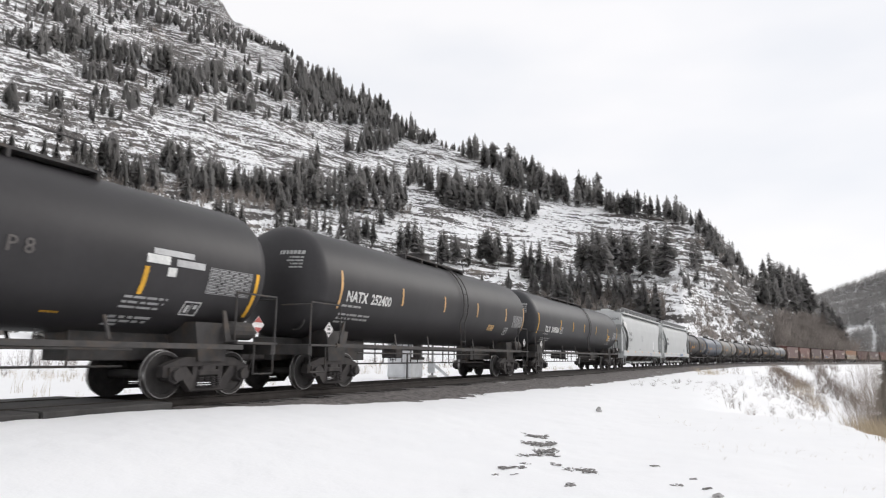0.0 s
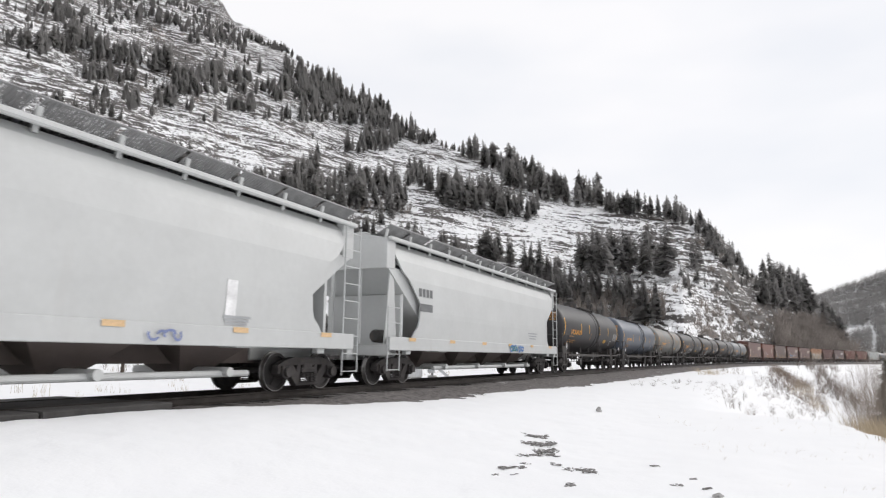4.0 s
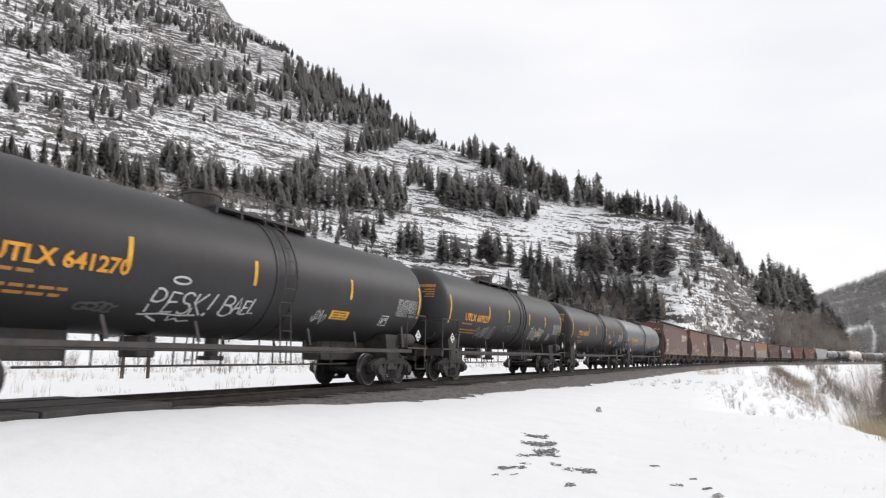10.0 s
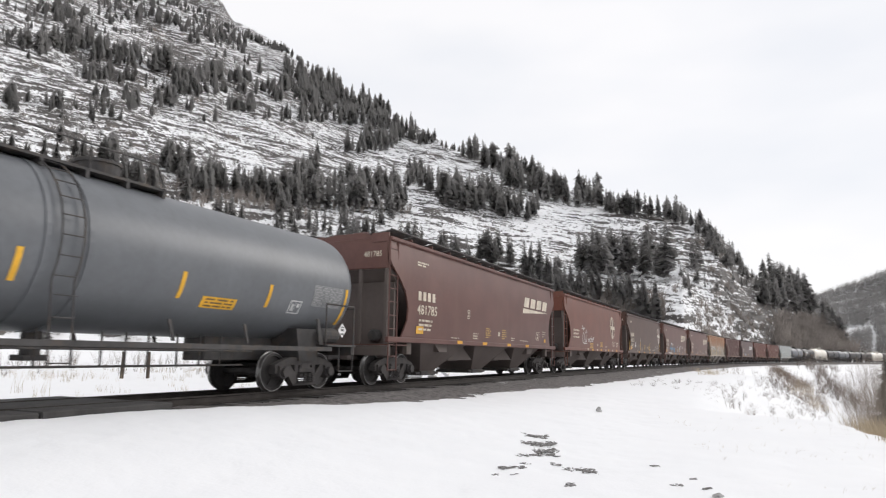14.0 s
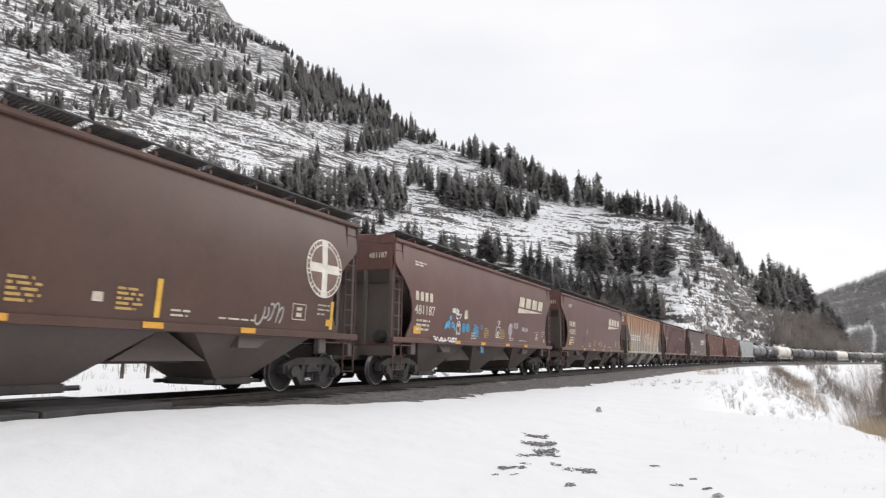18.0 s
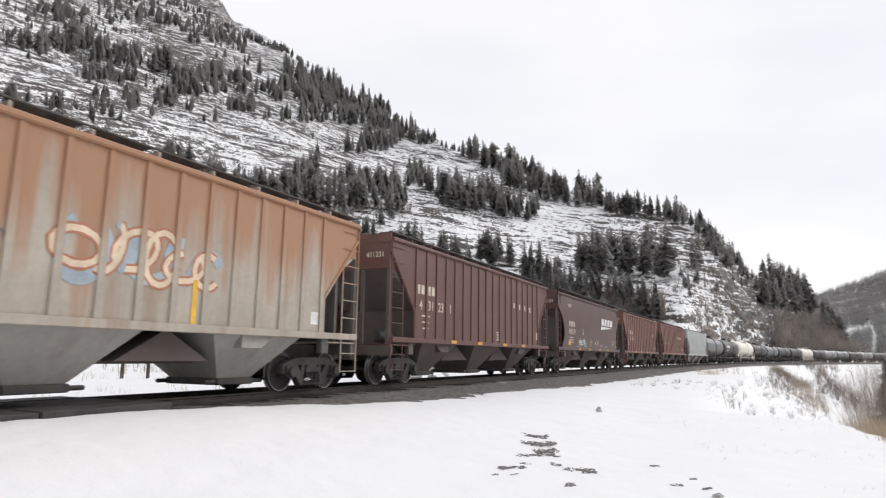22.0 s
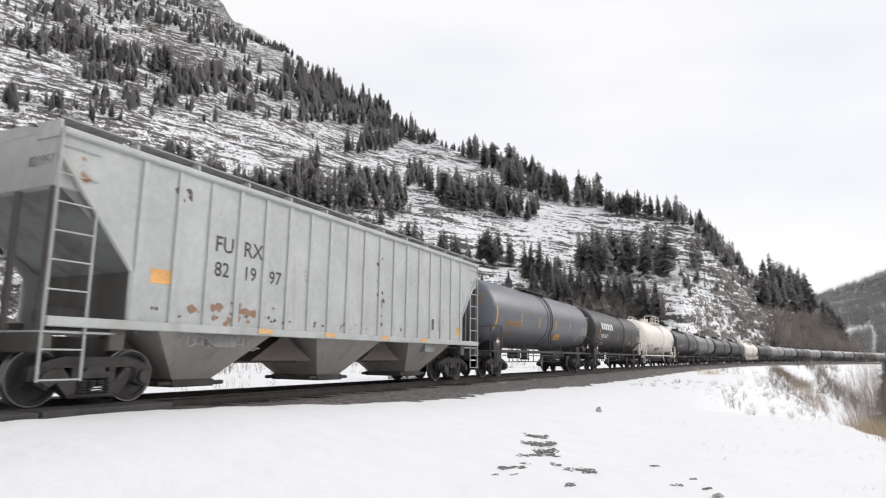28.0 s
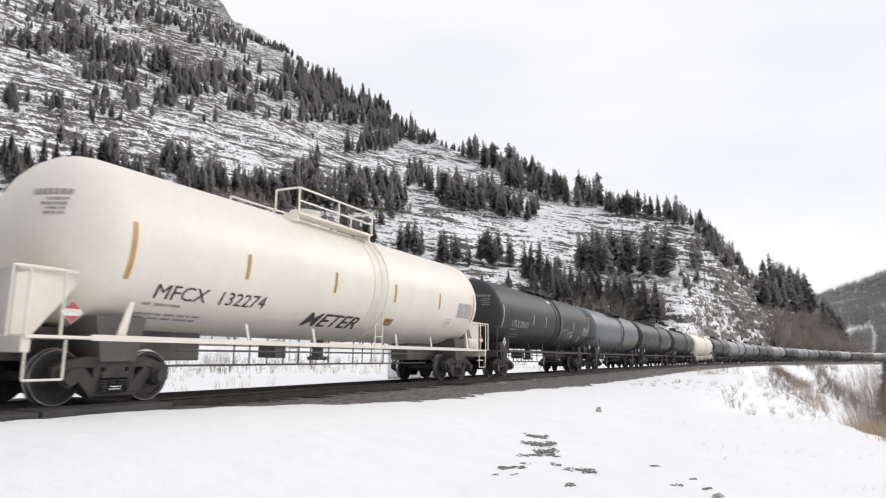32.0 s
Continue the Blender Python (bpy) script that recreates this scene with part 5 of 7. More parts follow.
def hopper_car(length, body, label, style="smooth", sill_mat=None, bay_mat=None, mark="", mark_col=(0.62, 0.57, 0.50), extras=None, ribs=18, rail_mat=None, top_z=4.32, end_mat=None, slope_mat=None):
    """A covered hopper car: side panels, roof with running boards, slope sheets, three bays with outlet gates, end ladders."""
    half = length / 2
    bay_mat, sill_mat, rail_mat = bay_mat or body, sill_mat or body, rail_mat or M_STEEL
    end_mat, slope_mat = end_mat or (sill_mat if style == "pneumatic" else C_UNDER), slope_mat or bay_mat
    car = tagged(new("hopper_car"), label, "hopper car", "cars of the train")
    rolling = []
    tc = half - 2.2
    for x in (-tc, tc):
        add_truck(car, x, rolling)
    add_couplers(car, half)
    L = half - (1.03 if style == "smooth" else 0.9)
    z0, z1 = 1.38, top_z
    panel_y = {"smooth": lambda z: 1.48 + 0.11 * math.sin(math.pi * (0.12 + 0.82 * (z - z0) / (z1 - z0))), "ribbed": lambda z: 1.50,
               "pneumatic": lambda z: float(np.interp(z, (1.4, 2.2, 3.2, 3.8, 4.1, 4.4), (1.56, 1.60, 1.58, 1.50, 1.40, 1.15)))}[style]
    # side panels; their ends are cut back below
    nx, nz = 28, 16
    for side in (-1, 1):
        bm = bmesh.new()
        rows = []
        for j in range(nz + 1):
            t = j / nz
            z = z0 + (z1 - z0) * t
            if style == "ribbed":
                inset, y = float(np.interp(z, (1.3, 2.27, 3.95, 4.4), (1.5, 1.5, 0.0, 0.0))), 1.50
            elif style == "pneumatic":
                inset, y = float(np.interp(z, (1.3, 1.46, 1.8, 2.5, 3.3, 3.45, 3.7, 4.4), (1.4, 1.45, 1.85, 1.94, 1.1, 0.75, 0.6, 0.14))), float(np.interp(z, (1.4, 2.2, 3.2, 3.8, 4.1, 4.4), (1.56, 1.60, 1.58, 1.50, 1.40, 1.15)))
            else:
                inset, y = float(np.interp(z, (1.38, 1.62, 1.96, 2.39, 2.85, 3.26, 3.54, 3.75, 4.4), (0.75, 0.9, 1.1, 1.1, 0.9, 0.5, 0.12, 0.0, 0.0))), 1.48 + 0.11 * math.sin(math.pi * (0.12 + 0.82 * t))
            rows.append([bm.verts.new(((-L + inset) + (2 * (L - inset)) * i / nx, side * y, z)) for i in range(nx + 1)])
        for a, b in zip(rows, rows[1:]):
            for i in range(nx):
                bm.faces.new((a[i], a[i + 1], b[i + 1], b[i]))
        ret = bmesh.ops.extrude_face_region(bm, geom=bm.faces[:])
        bmesh.ops.translate(bm, verts=[v for v in ret["geom"] if isinstance(v, bmesh.types.BMVert)], vec=(0, -side * 0.05, 0))
        bmesh.ops.recalc_face_normals(bm, faces=bm.faces[:])
        part("side_panel", bm, body, car)
        part("side_sill", box(bmesh.new(), -half + 0.95, half - 0.95, side * 1.53 - 0.06, side * 1.53 + 0.06, 1.26 if style != "pneumatic" else 1.02, 1.42, bevel=0.015), sill_mat, car)
        bm = box(bmesh.new(), -L, L, side * 1.52 - 0.07, side * 1.52 + 0.07, z1 - 0.02, z1 + 0.1, bevel=0.03)
        part("top_chord", bm, sill_mat, car)
        if style == "ribbed":
            for k in range(ribs):
                x = -L + 1.6 + (2 * L - 3.2) * k / (ribs - 1)
                me = cached("rib_%s_%.2f" % (body.name, top_z), lambda: prism(bmesh.new(), [(-0.075, 1.4), (0.075, 1.4), (0.05, z1), (-0.05, z1)], -0.022, 0.022), sill_mat)
                part("rib", me, None, car, m=pose(x, side * 1.514, 0))
            for k in (-1, 1):
                bm = tube(bmesh.new(), [(k * (L - 0.05), side * 1.5, 3.95), (k * (L - 1.5), side * 1.5, 2.27), (k * (L - 1.5), side * 1.5, 1.4)], 0.05)
                part("end_chord", bm, sill_mat, car)
    # roof
    bm = bmesh.new()
    prev = None
    for y, z in ((-1.5, z1 + 0.05), (-1.1, z1 + 0.17), (-0.5, z1 + 0.25), (0.5, z1 + 0.25), (1.1, z1 + 0.17), (1.5, z1 + 0.05)):
        cur = [bm.verts.new((x, y, z)) for x in (-L, L)]
        if prev:
            bm.faces.new((prev[0], prev[1], cur[1], cur[0]))
        prev = cur
    part("roof", bm, body, car)
    part("hatch_trough", box(bmesh.new(), -L + 0.6, L - 0.6, -0.3, 0.3, z1 + 0.2, z1 + 0.42, bevel=0.05), body, car)
    # running boards of open grating, on brackets
    for side in (-1, 1):
        wd = 0.3 if style == "ribbed" else 0.42
        zb, yb = z1 + (0.24 if style == "ribbed" else 0.34 if style == "pneumatic" else 0.235), side * 1.16
        nb = 12
        for k in range(nb):
            w = 2 * L / nb

            def grating():
                bm = bmesh.new()
                xs = [0.006]
                for q in np.arange(0.1, w - 0.08, 0.085):
                    xs += [q - 0.023, q + 0.023]
                xs.append(w - 0.006)
                grid = [[bm.verts.new((x, y, 0)) for y in (-wd, 0.035 - wd, wd - 0.035, wd)] for x in xs]
                for n, (a, b) in enumerate(zip(grid, grid[1:])):
                    for e in ((0, 1, 2) if n % 2 else (0, 2)):
                        bm.faces.new((a[e], b[e], b[e + 1], a[e + 1]))
                ret = bmesh.ops.extrude_face_region(bm, geom=bm.faces[:])
                bmesh.ops.translate(bm, verts=[v for v in ret["geom"] if isinstance(v, bmesh.types.BMVert)], vec=(0, 0, 0.03))
                bmesh.ops.recalc_face_normals(bm, faces=bm.faces[:])
                return bm
            part("running_board", cached("board_%.2f_%.2f_%s" % (w, wd, rail_mat.name), grating, rail_mat), None, car, m=pose(-L + k * w, yb, zb - (0.08 if style == "pneumatic" else 0), side * (26 if style == "pneumatic" else 4 if style == "ribbed" else 9)))
            if style == "pneumatic":
                me = cached("board_arm_%s" % sill_mat.name, lambda: box(bmesh.new(), -0.05, 0.05, -0.03, 0.03, -0.42, 0.0, bevel=0.01), sill_mat)
                part("board_bracket", me, None, car, m=pose(-L + k * w + 0.05, side * 1.42, zb - 0.02, -side * 12))
            else:
                me = cached("board_bracket_%s" % sill_mat.name, lambda: prism(bmesh.new(), [(-0.025, -0.3), (0.025, -0.3), (0.025, -0.02), (-0.025, -0.02)], -0.3, 0.3), sill_mat)
                part("board_bracket", me, None, car, m=pose(-L + k * w, side * 1.2, zb))
    # slope sheets and end frames
    for k in (-1, 1):
        # smooth cars and far ribbed ends: dark sheet added for shade in the opening
        bx, bz = ((1.75, 2.3) if k < 0 else (0.75, 2.85)) if style == "ribbed" else (0.55, 3.1) if style == "smooth" else (1.05, 2.75)
        bm = bmesh.new()
        prism(bm, [(k * (L - 0.06), 3.5), (k * (L - 3.6), 1.0), (k * (L - 4.2), 1.0), (k * (L - 4.2), 3.5)][::k], -1.43, 1.43)
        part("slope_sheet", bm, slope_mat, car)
        part("end_bulkhead", box(bmesh.new(), min(k * (L - bx), k * (L - bx - 0.1)), max(k * (L - bx), k * (L - bx - 0.1)), -1.38, 1.38, 1.2, bz), end_mat, car)
        part("end_sheet", box(bmesh.new(), min(k * L, k * (L - 0.5)), max(k * L, k * (L - 0.5)), -1.45, 1.45, 3.45, z1 + 0.06, bevel=0.02), body, car)
        part("end_roof", prism(bmesh.new(), [(-1.44, z1 + 0.05), (1.44, z1 + 0.05), (0.5, z1 + 0.25), (-0.5, z1 + 0.25)], min(-k * L, -k * (L - 0.04)), max(-k * L, -k * (L - 0.04))), body, car, m=pose(0, 0, 0, 0, 0, 90))
        part("end_sill", box(bmesh.new(), min(k * L, k * (L - 0.22)), max(k * L, k * (L - 0.22)), -1.5, 1.5, 0.86, 1.16, bevel=0.015), end_mat, car)
        part("stub_sill", box(bmesh.new(), min(k * (L + 0.3), k * (L - 2.6)), max(k * (L + 0.3), k * (L - 2.6)), -0.34, 0.34, 0.72, 1.14, bevel=0.02), end_mat, car)
        part("end_platform", box(bmesh.new(), min(k * L, k * (L - 1.3)), max(k * L, k * (L - 1.3)), -1.5, 1.5, 1.165, 1.2), sill_mat, car)
        for y in (-1.42, 1.42):
            if style != "pneumatic":
                part("corner_post", box(bmesh.new(), min(k * L, k * (L - 0.1)), max(k * L, k * (L - 0.1)), y - 0.05, y + 0.05, 1.2, 3.45), end_mat, car)
            part("jacking_post", box(bmesh.new(), min(k * (L - 1.2), k * (L - 1.5)), max(k * (L - 1.2), k * (L - 1.5)), y - 0.08, y + 0.08, 0.9, 1.4, bevel=0.02), end_mat, car)
        for y in (-0.5, 0.5):
            part("end_post", box(bmesh.new(), min(k * L, k * (L - 0.08)), max(k * L, k * (L - 0.08)), y - 0.05, y + 0.05, 1.2, 3.45), end_mat, car)
        for y in (-1.53, 1.53):
            bm = bmesh.new()
            wide = 0.5 if style == "smooth" else 0.72
            tops = {"smooth": (z1 + 0.1, z1 + 0.1), "ribbed": (z1 + 0.1, 3.2), "pneumatic": (2.3, 2.7) if k < 0 else (z1, z1)}[style]
            ax = k * (L - 0.02) + (0.24 if style == "pneumatic" and k > 0 else 0)
            bx2 = ax - k * (wide - 0.02)
            for x, zt in ((ax, tops[0]), (bx2, tops[1])):
                tube(bm, [(x, y, 0.42), (x, y, zt)], 0.024, 5)
            for z in np.arange(0.45, min(z1, tops[0]), 0.4 if style == "smooth" else 0.46):
                rod(bm, (ax, y, z), (bx2, y, z), 0.015, 5)
            if style == "pneumatic" and k < 0:
                part("end_gusset", prism(bmesh.new(), [(k * (L - 0.75), 1.2), (k * (L - 0.05), 1.2), (k * (L - 0.3), 3.5), (k * (L - 0.5), 3.5)][::k], y * 0.9 - 0.02, y * 0.9 + 0.02), body, car)
            part("ladder", bm, sill_mat, car)
    part("air_reservoir", lathe_x(bmesh.new(), [(-0.42, 0), (-0.40, 0.15), (-0.3, 0.2), (0.3, 0.2), (0.40, 0.15), (0.42, 0)], 14), M_STEEL, car, m=pose(-half + 1.7, -0.8, 1.45))
    # sill and ridges take the dark underbody colour for shade between bays
    part("centre_sill", box(bmesh.new(), -L + 2.4, L - 2.4, -0.3, 0.3, 0.66, 1.3), C_UNDER, car)
    for k in (-0.5, 0.5):
        if style != "pneumatic":
            part("cross_ridge", prism(bmesh.new(), [(k * 4.5 - 1.1, 0.72), (k * 4.5 + 1.1, 0.72), (k * 4.5, 1.33)], -1.0, 1.0), C_UNDER, car)
    # bays
    if style == "pneumatic":
        for x in np.linspace(-L + 4.3, L - 4.3, 4):
            bm = bmesh.new()
            c = bmesh.ops.create_cone(bm, cap_ends=True, segments=4, radius1=0.5, radius2=1.95, depth=0.95)
            bmesh.ops.rotate(bm, verts=c["verts"], matrix=Matrix.Rotation(math.pi / 4, 3, "Z"))
            bmesh.ops.translate(bm, verts=c["verts"], vec=(x, 0, 0.95))
            part("bay", bm, bay_mat, car)
            part("outlet_pipe", tube(bmesh.new(), [(x, -1.4, 0.5), (x, 1.4, 0.5)], 0.1, 10), sill_mat, car)
        part("discharge_pipe", tube(bmesh.new(), [(-L + 3.6, -1.2, 0.46), (L - 3.6, -1.2, 0.46)], 0.07, 10), sill_mat, car)
    else:
        span = (2 * (L - 1.4)) / 3 if style == "ribbed" else 4.45
        for k in (-1, 0, 1):
            bm = bmesh.new()
            lo = [bm.verts.new(v) for v in ((-0.5, -0.7, 0.34), (0.5, -0.7, 0.34), (0.5, 0.7, 0.34), (-0.5, 0.7, 0.34))]
            w = span / 2 - (0.75 if style == "ribbed" else 0.3)
            hi = [bm.verts.new(v) for v in ((-w, -1.48, 1.36), (w, -1.48, 1.36), (w, 1.48, 1.36), (-w, 1.48, 1.36))]
            bm.faces.new(lo[::-1])
            for a in range(4):
                bm.faces.new((lo[a], lo[(a + 1) % 4], hi[(a + 1) % 4], hi[a]))
            part("bay", bm, bay_mat, car, m=pose(k * span, 0, 0))
            bm = box(bmesh.new(), -0.55, 0.55, -0.78, 0.78, 0.2, 0.35, bevel=0.02)
            for y in (-0.7, 0.7):
                rod(bm, (-0.85, y, 0.27), (0.85, y, 0.27), 0.045, 8)
            part("outlet_gate", bm, M_STEEL, car, m=pose(k * span, 0, 0))
    if extras:
        extras(car, L, z0, z1)
        lay_on_side(car, L, panel_y)
    return car, rolling


# ---- markings ----
def flat(bm_pts, mat, car, m, name="emblem", label=""):
    bm = bmesh.new()
    for pts in bm_pts:
        bm.faces.new([bm.verts.new((x, 0, z)) for x, z in pts])
    return part(name, bm, mat, car, label, m)


def strokes(k, s, lean):
    """One plain block, s high, for a letter that is not spelt out."""
    a = k * 0.98 * s
    sl = lambda x, z: (a + x * s + lean * z * s, z * s)
    return [[sl(0, 0), sl(0.7, 0), sl(0.7, 1), sl(0, 1)]]


def slanted_emblem(x, z, size, mat):
    """Plain slanted blocks over a tapering bar, size wide."""
    def put(car, L, z0, z1):
        w, h = size / 4.1, 0.46
        for k in range(4):
            flat([[(k * w, 0), (k * w + 0.74 * w, 0), (k * w + 0.74 * w + 0.24, h), (k * w + 0.24, h)]], mat, car, pose(x, -1.625, z), "name_block", "plain slanted block of the company emblem" if k == 0 else "")
        flat([[(-0.2, -0.31), (0.97 * size, -0.1), (-0.06, -0.07)]], mat, car, pose(x, -1.625, z), "emblem_bar")
    return put


def name_blocks(x, z, size, col, n=4, y=-1.62, step=1.0):
    """A company name as plain blocks."""
    return lambda car, L, z0, z1: [flat(strokes(k, size, 0.0), paint(col), car, pose(x + k * (step - 1) * size, y, z), "name_block") for k in range(n)]


def round_emblem(x, z, rad, mat):
    def put(car, L, z0, z1):
        ring = lambda r: [(r * math.cos(k * math.tau / 28), r * math.sin(k * math.tau / 28)) for k in range(28)]
        flat([ring(rad)], mat, car, pose(x, -1.615, z), "emblem", "round cream emblem with a cross")
        flat([[(rad * 0.78 * math.cos(q * math.pi / 2 + a), rad * 0.78 * math.sin(q * math.pi / 2 + a)) for a in np.linspace(0.2, 1.37, 7)] + [(0.15 * rad * (math.cos(q * math.pi / 2) - math.sin(q * math.pi / 2)), 0.15 * rad * (math.sin(q * math.pi / 2) + math.cos(q * math.pi / 2)))] for q in range(4)],
             paint((0.16, 0.09, 0.07)), car, pose(x, -1.66, z), "emblem_cross")
        ticks = []
        for k in range(34):
            a, w = k * math.tau / 34, 0.055 + 0.02 * (k % 3)
            if k % 17 in (8, 9):
                continue
            ticks.append([(rad * r * math.cos(a + e * w), rad * r * math.sin(a + e * w)) for r, e in ((0.83, -1), (0.95, -1), (0.95, 1), (0.83, 1))])
        flat(ticks, paint((0.20, 0.12, 0.09)), car, pose(x, -1.66, z), "emblem_ring")
    return put


def marked(*items):
    def put(car, L, z0, z1):
        for it in items:
            it(car, L, z0, z1)
    return put


def text_at(txt, x, z, size, col, y=-1.62, shear=0.0, width=1.0):
    return lambda car, L, z0, z1: letters(txt, size, paint(col), car, pose(x, y, z), None, "lettering", shear, width)


def bars_at(x, z, w, n, col, y=-1.62, h=0.05, gap=0.1):
    def put(car, L, z0, z1):
        for k in range(n):
            part("small_print", patch(w * (1 - 0.12 * (k % 3)), h, None, 0, 1), paint(col), car, m=pose(x, y, z - k * gap))
    return put


def end_mark(txt, col, mid=-0.62):
    """The car's number and lines of print on its end sheet."""
    def put(car, L, z0, z1):
        letters(txt, 0.24, paint(col), car, pose(-L - 0.008, mid, z1 - 0.5, 0, 0, -90), None, "end_number", 0, 0.9)
        part("end_print", words((0.7, 0.5, 0.62, 0.42, 0.66, 0.5), None, -0.35, 0.0, 0.03, 0.075, 31), paint(tuple(0.65 * c for c in col)), car, m=pose(-L - 0.004, 0.75, z1 - 0.95, 0, 0, -90))
    return put


def block_at(x, z, w, h, col, y=-1.62, name="notice_panel"):
    return lambda car, L, z0, z1: part(name, patch(w, h, None, 0, 1), paint(col), car, m=pose(x, y, z))


def sill_blocks(col=(0.72, 0.36, 0.04), n=7):
    def put(car, L, z0, z1):
        for x in ((-3.6, -1.22, 1.5, 3.9) if n == 7 else np.linspace(-L + 1.4, L - 1.3, n)):
            part("reflective_block", patch(0.44, 0.11, None, 0, 1), paint(col), car, m=pose(x, -1.6, 1.36))
    return put


def sprayed(x, z, lines, thick, col, y=-1.63):
    """Sprayed lines through points given from (x, z)."""
    def put(car, L, z0, z1):
        for k, pts in enumerate(lines):
            bm = bmesh.new()
            pts = [Vector(p) for p in pts]
            prev = None
            for a, p in enumerate(pts):
                d = (pts[min(a + 1, len(pts) - 1)] - pts[max(a - 1, 0)]).normalized() * thick / 2
                cur = [bm.verts.new((p.x - d.y, -0.001 * k, p.y + d.x)), bm.verts.new((p.x + d.y, -0.001 * k, p.y - d.x))]
                if prev:
                    bm.faces.new((prev[0], prev[1], cur[1], cur[0]))
                prev = cur
            part("graffiti_stroke", bm, paint(col, 0.6), car, "sprayed graffiti stroke" if k == 0 else "", pose(x, y, z))
    return put


def loop(cx, cz, rx, rz, a0=0.0, sweep=6.4, n=14, shrink=0.0):
    return [(cx + rx * (1 - shrink * k / n) * math.cos(a0 + sweep * k / n), cz + rz * (1 - shrink * k / n) * math.sin(a0 + sweep * k / n)) for k in range(n + 1)]


def chips(x, z, w, h, col, seed, n=9, size=0.08, y=-1.56):
    """Flakes where the paint has gone."""
    def put(car, L, z0, z1):
        rnd = random.Random(seed)
        for k in range(n):
            cx, cz, r = rnd.gauss(0, w / 4), rnd.gauss(0, h / 4), size * rnd.uniform(0.3, 1.3)
            pts = [(cx + r * rnd.uniform(0.4, 1.1) * math.cos(a), cz + r * rnd.uniform(0.3, 0.9) * math.sin(a)) for a in np.linspace(0, 5.6, 9)]
            flat([pts], paint(col, 0.8), car, pose(x, y - 0.001 * k, z), "paint_chip")
    return put


def scribble(x, z, w, h, col, seed, n=9, thick=0.05, y=-1.63, tank=False):
    """Sprayed loops and strokes that cannot be read."""
    def put(car, L, z0, z1):
        rnd = random.Random(seed)
        for k in range(n):
            bm = bmesh.new()
            cx = -w / 2 + w * (k + 0.5) / n
            a0, ra, rz = rnd.uniform(0, 6.3), w / n * rnd.uniform(0.45, 0.85), h * rnd.uniform(0.25, 0.5)
            sweep, lean = rnd.uniform(2.6, 6.3), rnd.uniform(-0.2, 0.4)
            prev = None
            for q in range(13):
                a = a0 + sweep * q / 12
                px, pz = cx + ra * math.cos(a) + lean * rz * math.sin(a), rz * math.sin(a) + h * 0.1 * math.sin(k)
                nx_, nz_ = math.cos(a) * thick / 2, math.sin(a) * thick / 2
                cur = [(px - nx_, pz - nz_), (px + nx_, pz + nz_)]
                if tank:
                    R = z1 + 0.018 + 0.001 * k
                    cur = [bm.verts.new((u, -math.cos(tank + v / R) * R, math.sin(tank + v / R) * R)) for u, v in cur]
                else:
                    cur = [bm.verts.new((u, -0.0015 * k, v)) for u, v in cur]
                if prev:
                    bm.faces.new((prev[0], prev[1], cur[1], cur[0]))
                prev = cur
            part("graffiti_stroke", bm, paint(col, 0.6), car, "sprayed graffiti stroke" if k == 0 else "", pose(x, 0, z0) if tank else pose(x, y, z))
    return put


# ---- car paints ----
def coat(name, base, rough=0.45, dirt=(0.10, 0.085, 0.07), at=(0.60, 0.80), patchy=None, patch_at=(0.62, 0.72), patch_scale=0.5, var=0.14, spec=0.42):
    return material(name, base, rough, var=var, scale=0.8, streaks=dirt, streak_at=at, streak_scale=(1.6, 1.6, 0.18), second=patchy, second_at=patch_at, second_scale=patch_scale, rough_var=0.02, spec=spec)


C_BLACK = coat("black_tank_paint", (0.036, 0.034, 0.036), 0.5, (0.046, 0.043, 0.042), spec=0.3)
C_DARK = coat("charcoal_tank_paint", (0.038, 0.038, 0.041), 0.48, (0.052, 0.05, 0.049), spec=0.32)
C_BLUE = coat("slate_blue_tank_paint", (0.07, 0.085, 0.115), 0.4, (0.12, 0.12, 0.125))
C_GREY = coat("grey_tank_paint", (0.135, 0.142, 0.152), 0.42, (0.10, 0.105, 0.11))
C_SLATE = coat("dark_slate_tank_paint", (0.125, 0.132, 0.15), 0.4, (0.08, 0.085, 0.09))
C_RUSTY = coat("weathered_grey_tank_paint", (0.15, 0.155, 0.15), 0.55, (0.23, 0.16, 0.11), (0.5, 0.7), (0.26, 0.15, 0.085), (0.56, 0.72), 0.45)
C_CREAM = coat("cream_tank_paint", (0.80, 0.755, 0.675), 0.45, (0.66, 0.58, 0.49), (0.66, 0.9), var=0.05)
C_LIGHT = coat("light_grey_tank_paint", (0.23, 0.23, 0.235), 0.45, (0.22, 0.21, 0.2))
C_WHITE = coat("white_hopper_paint", (0.54, 0.55, 0.545), 0.5, (0.48, 0.475, 0.465), (0.6, 0.95), var=0.05)
# grime, darkened further for the shade under ends and belly
C_GRIME_SHADE = coat("grimy_grey_bay_paint", (0.13, 0.125, 0.115), 0.75, (0.07, 0.06, 0.052), (0.45, 0.75))
C_WHITE2 = coat("pale_grey_hopper_paint", (0.47, 0.485, 0.475), 0.55, (0.33, 0.30, 0.27), (0.58, 0.78), (0.30, 0.17, 0.09), (0.68, 0.72), 0.9)
C_RED = coat("oxide_red_hopper_paint", (0.138, 0.07, 0.06), 0.4, (0.15, 0.085, 0.068), (0.52, 0.8), spec=0.26)
C_RED2 = coat("bright_oxide_red_paint", (0.175, 0.072, 0.052), 0.4, (0.13, 0.065, 0.05), (0.52, 0.8), spec=0.26)
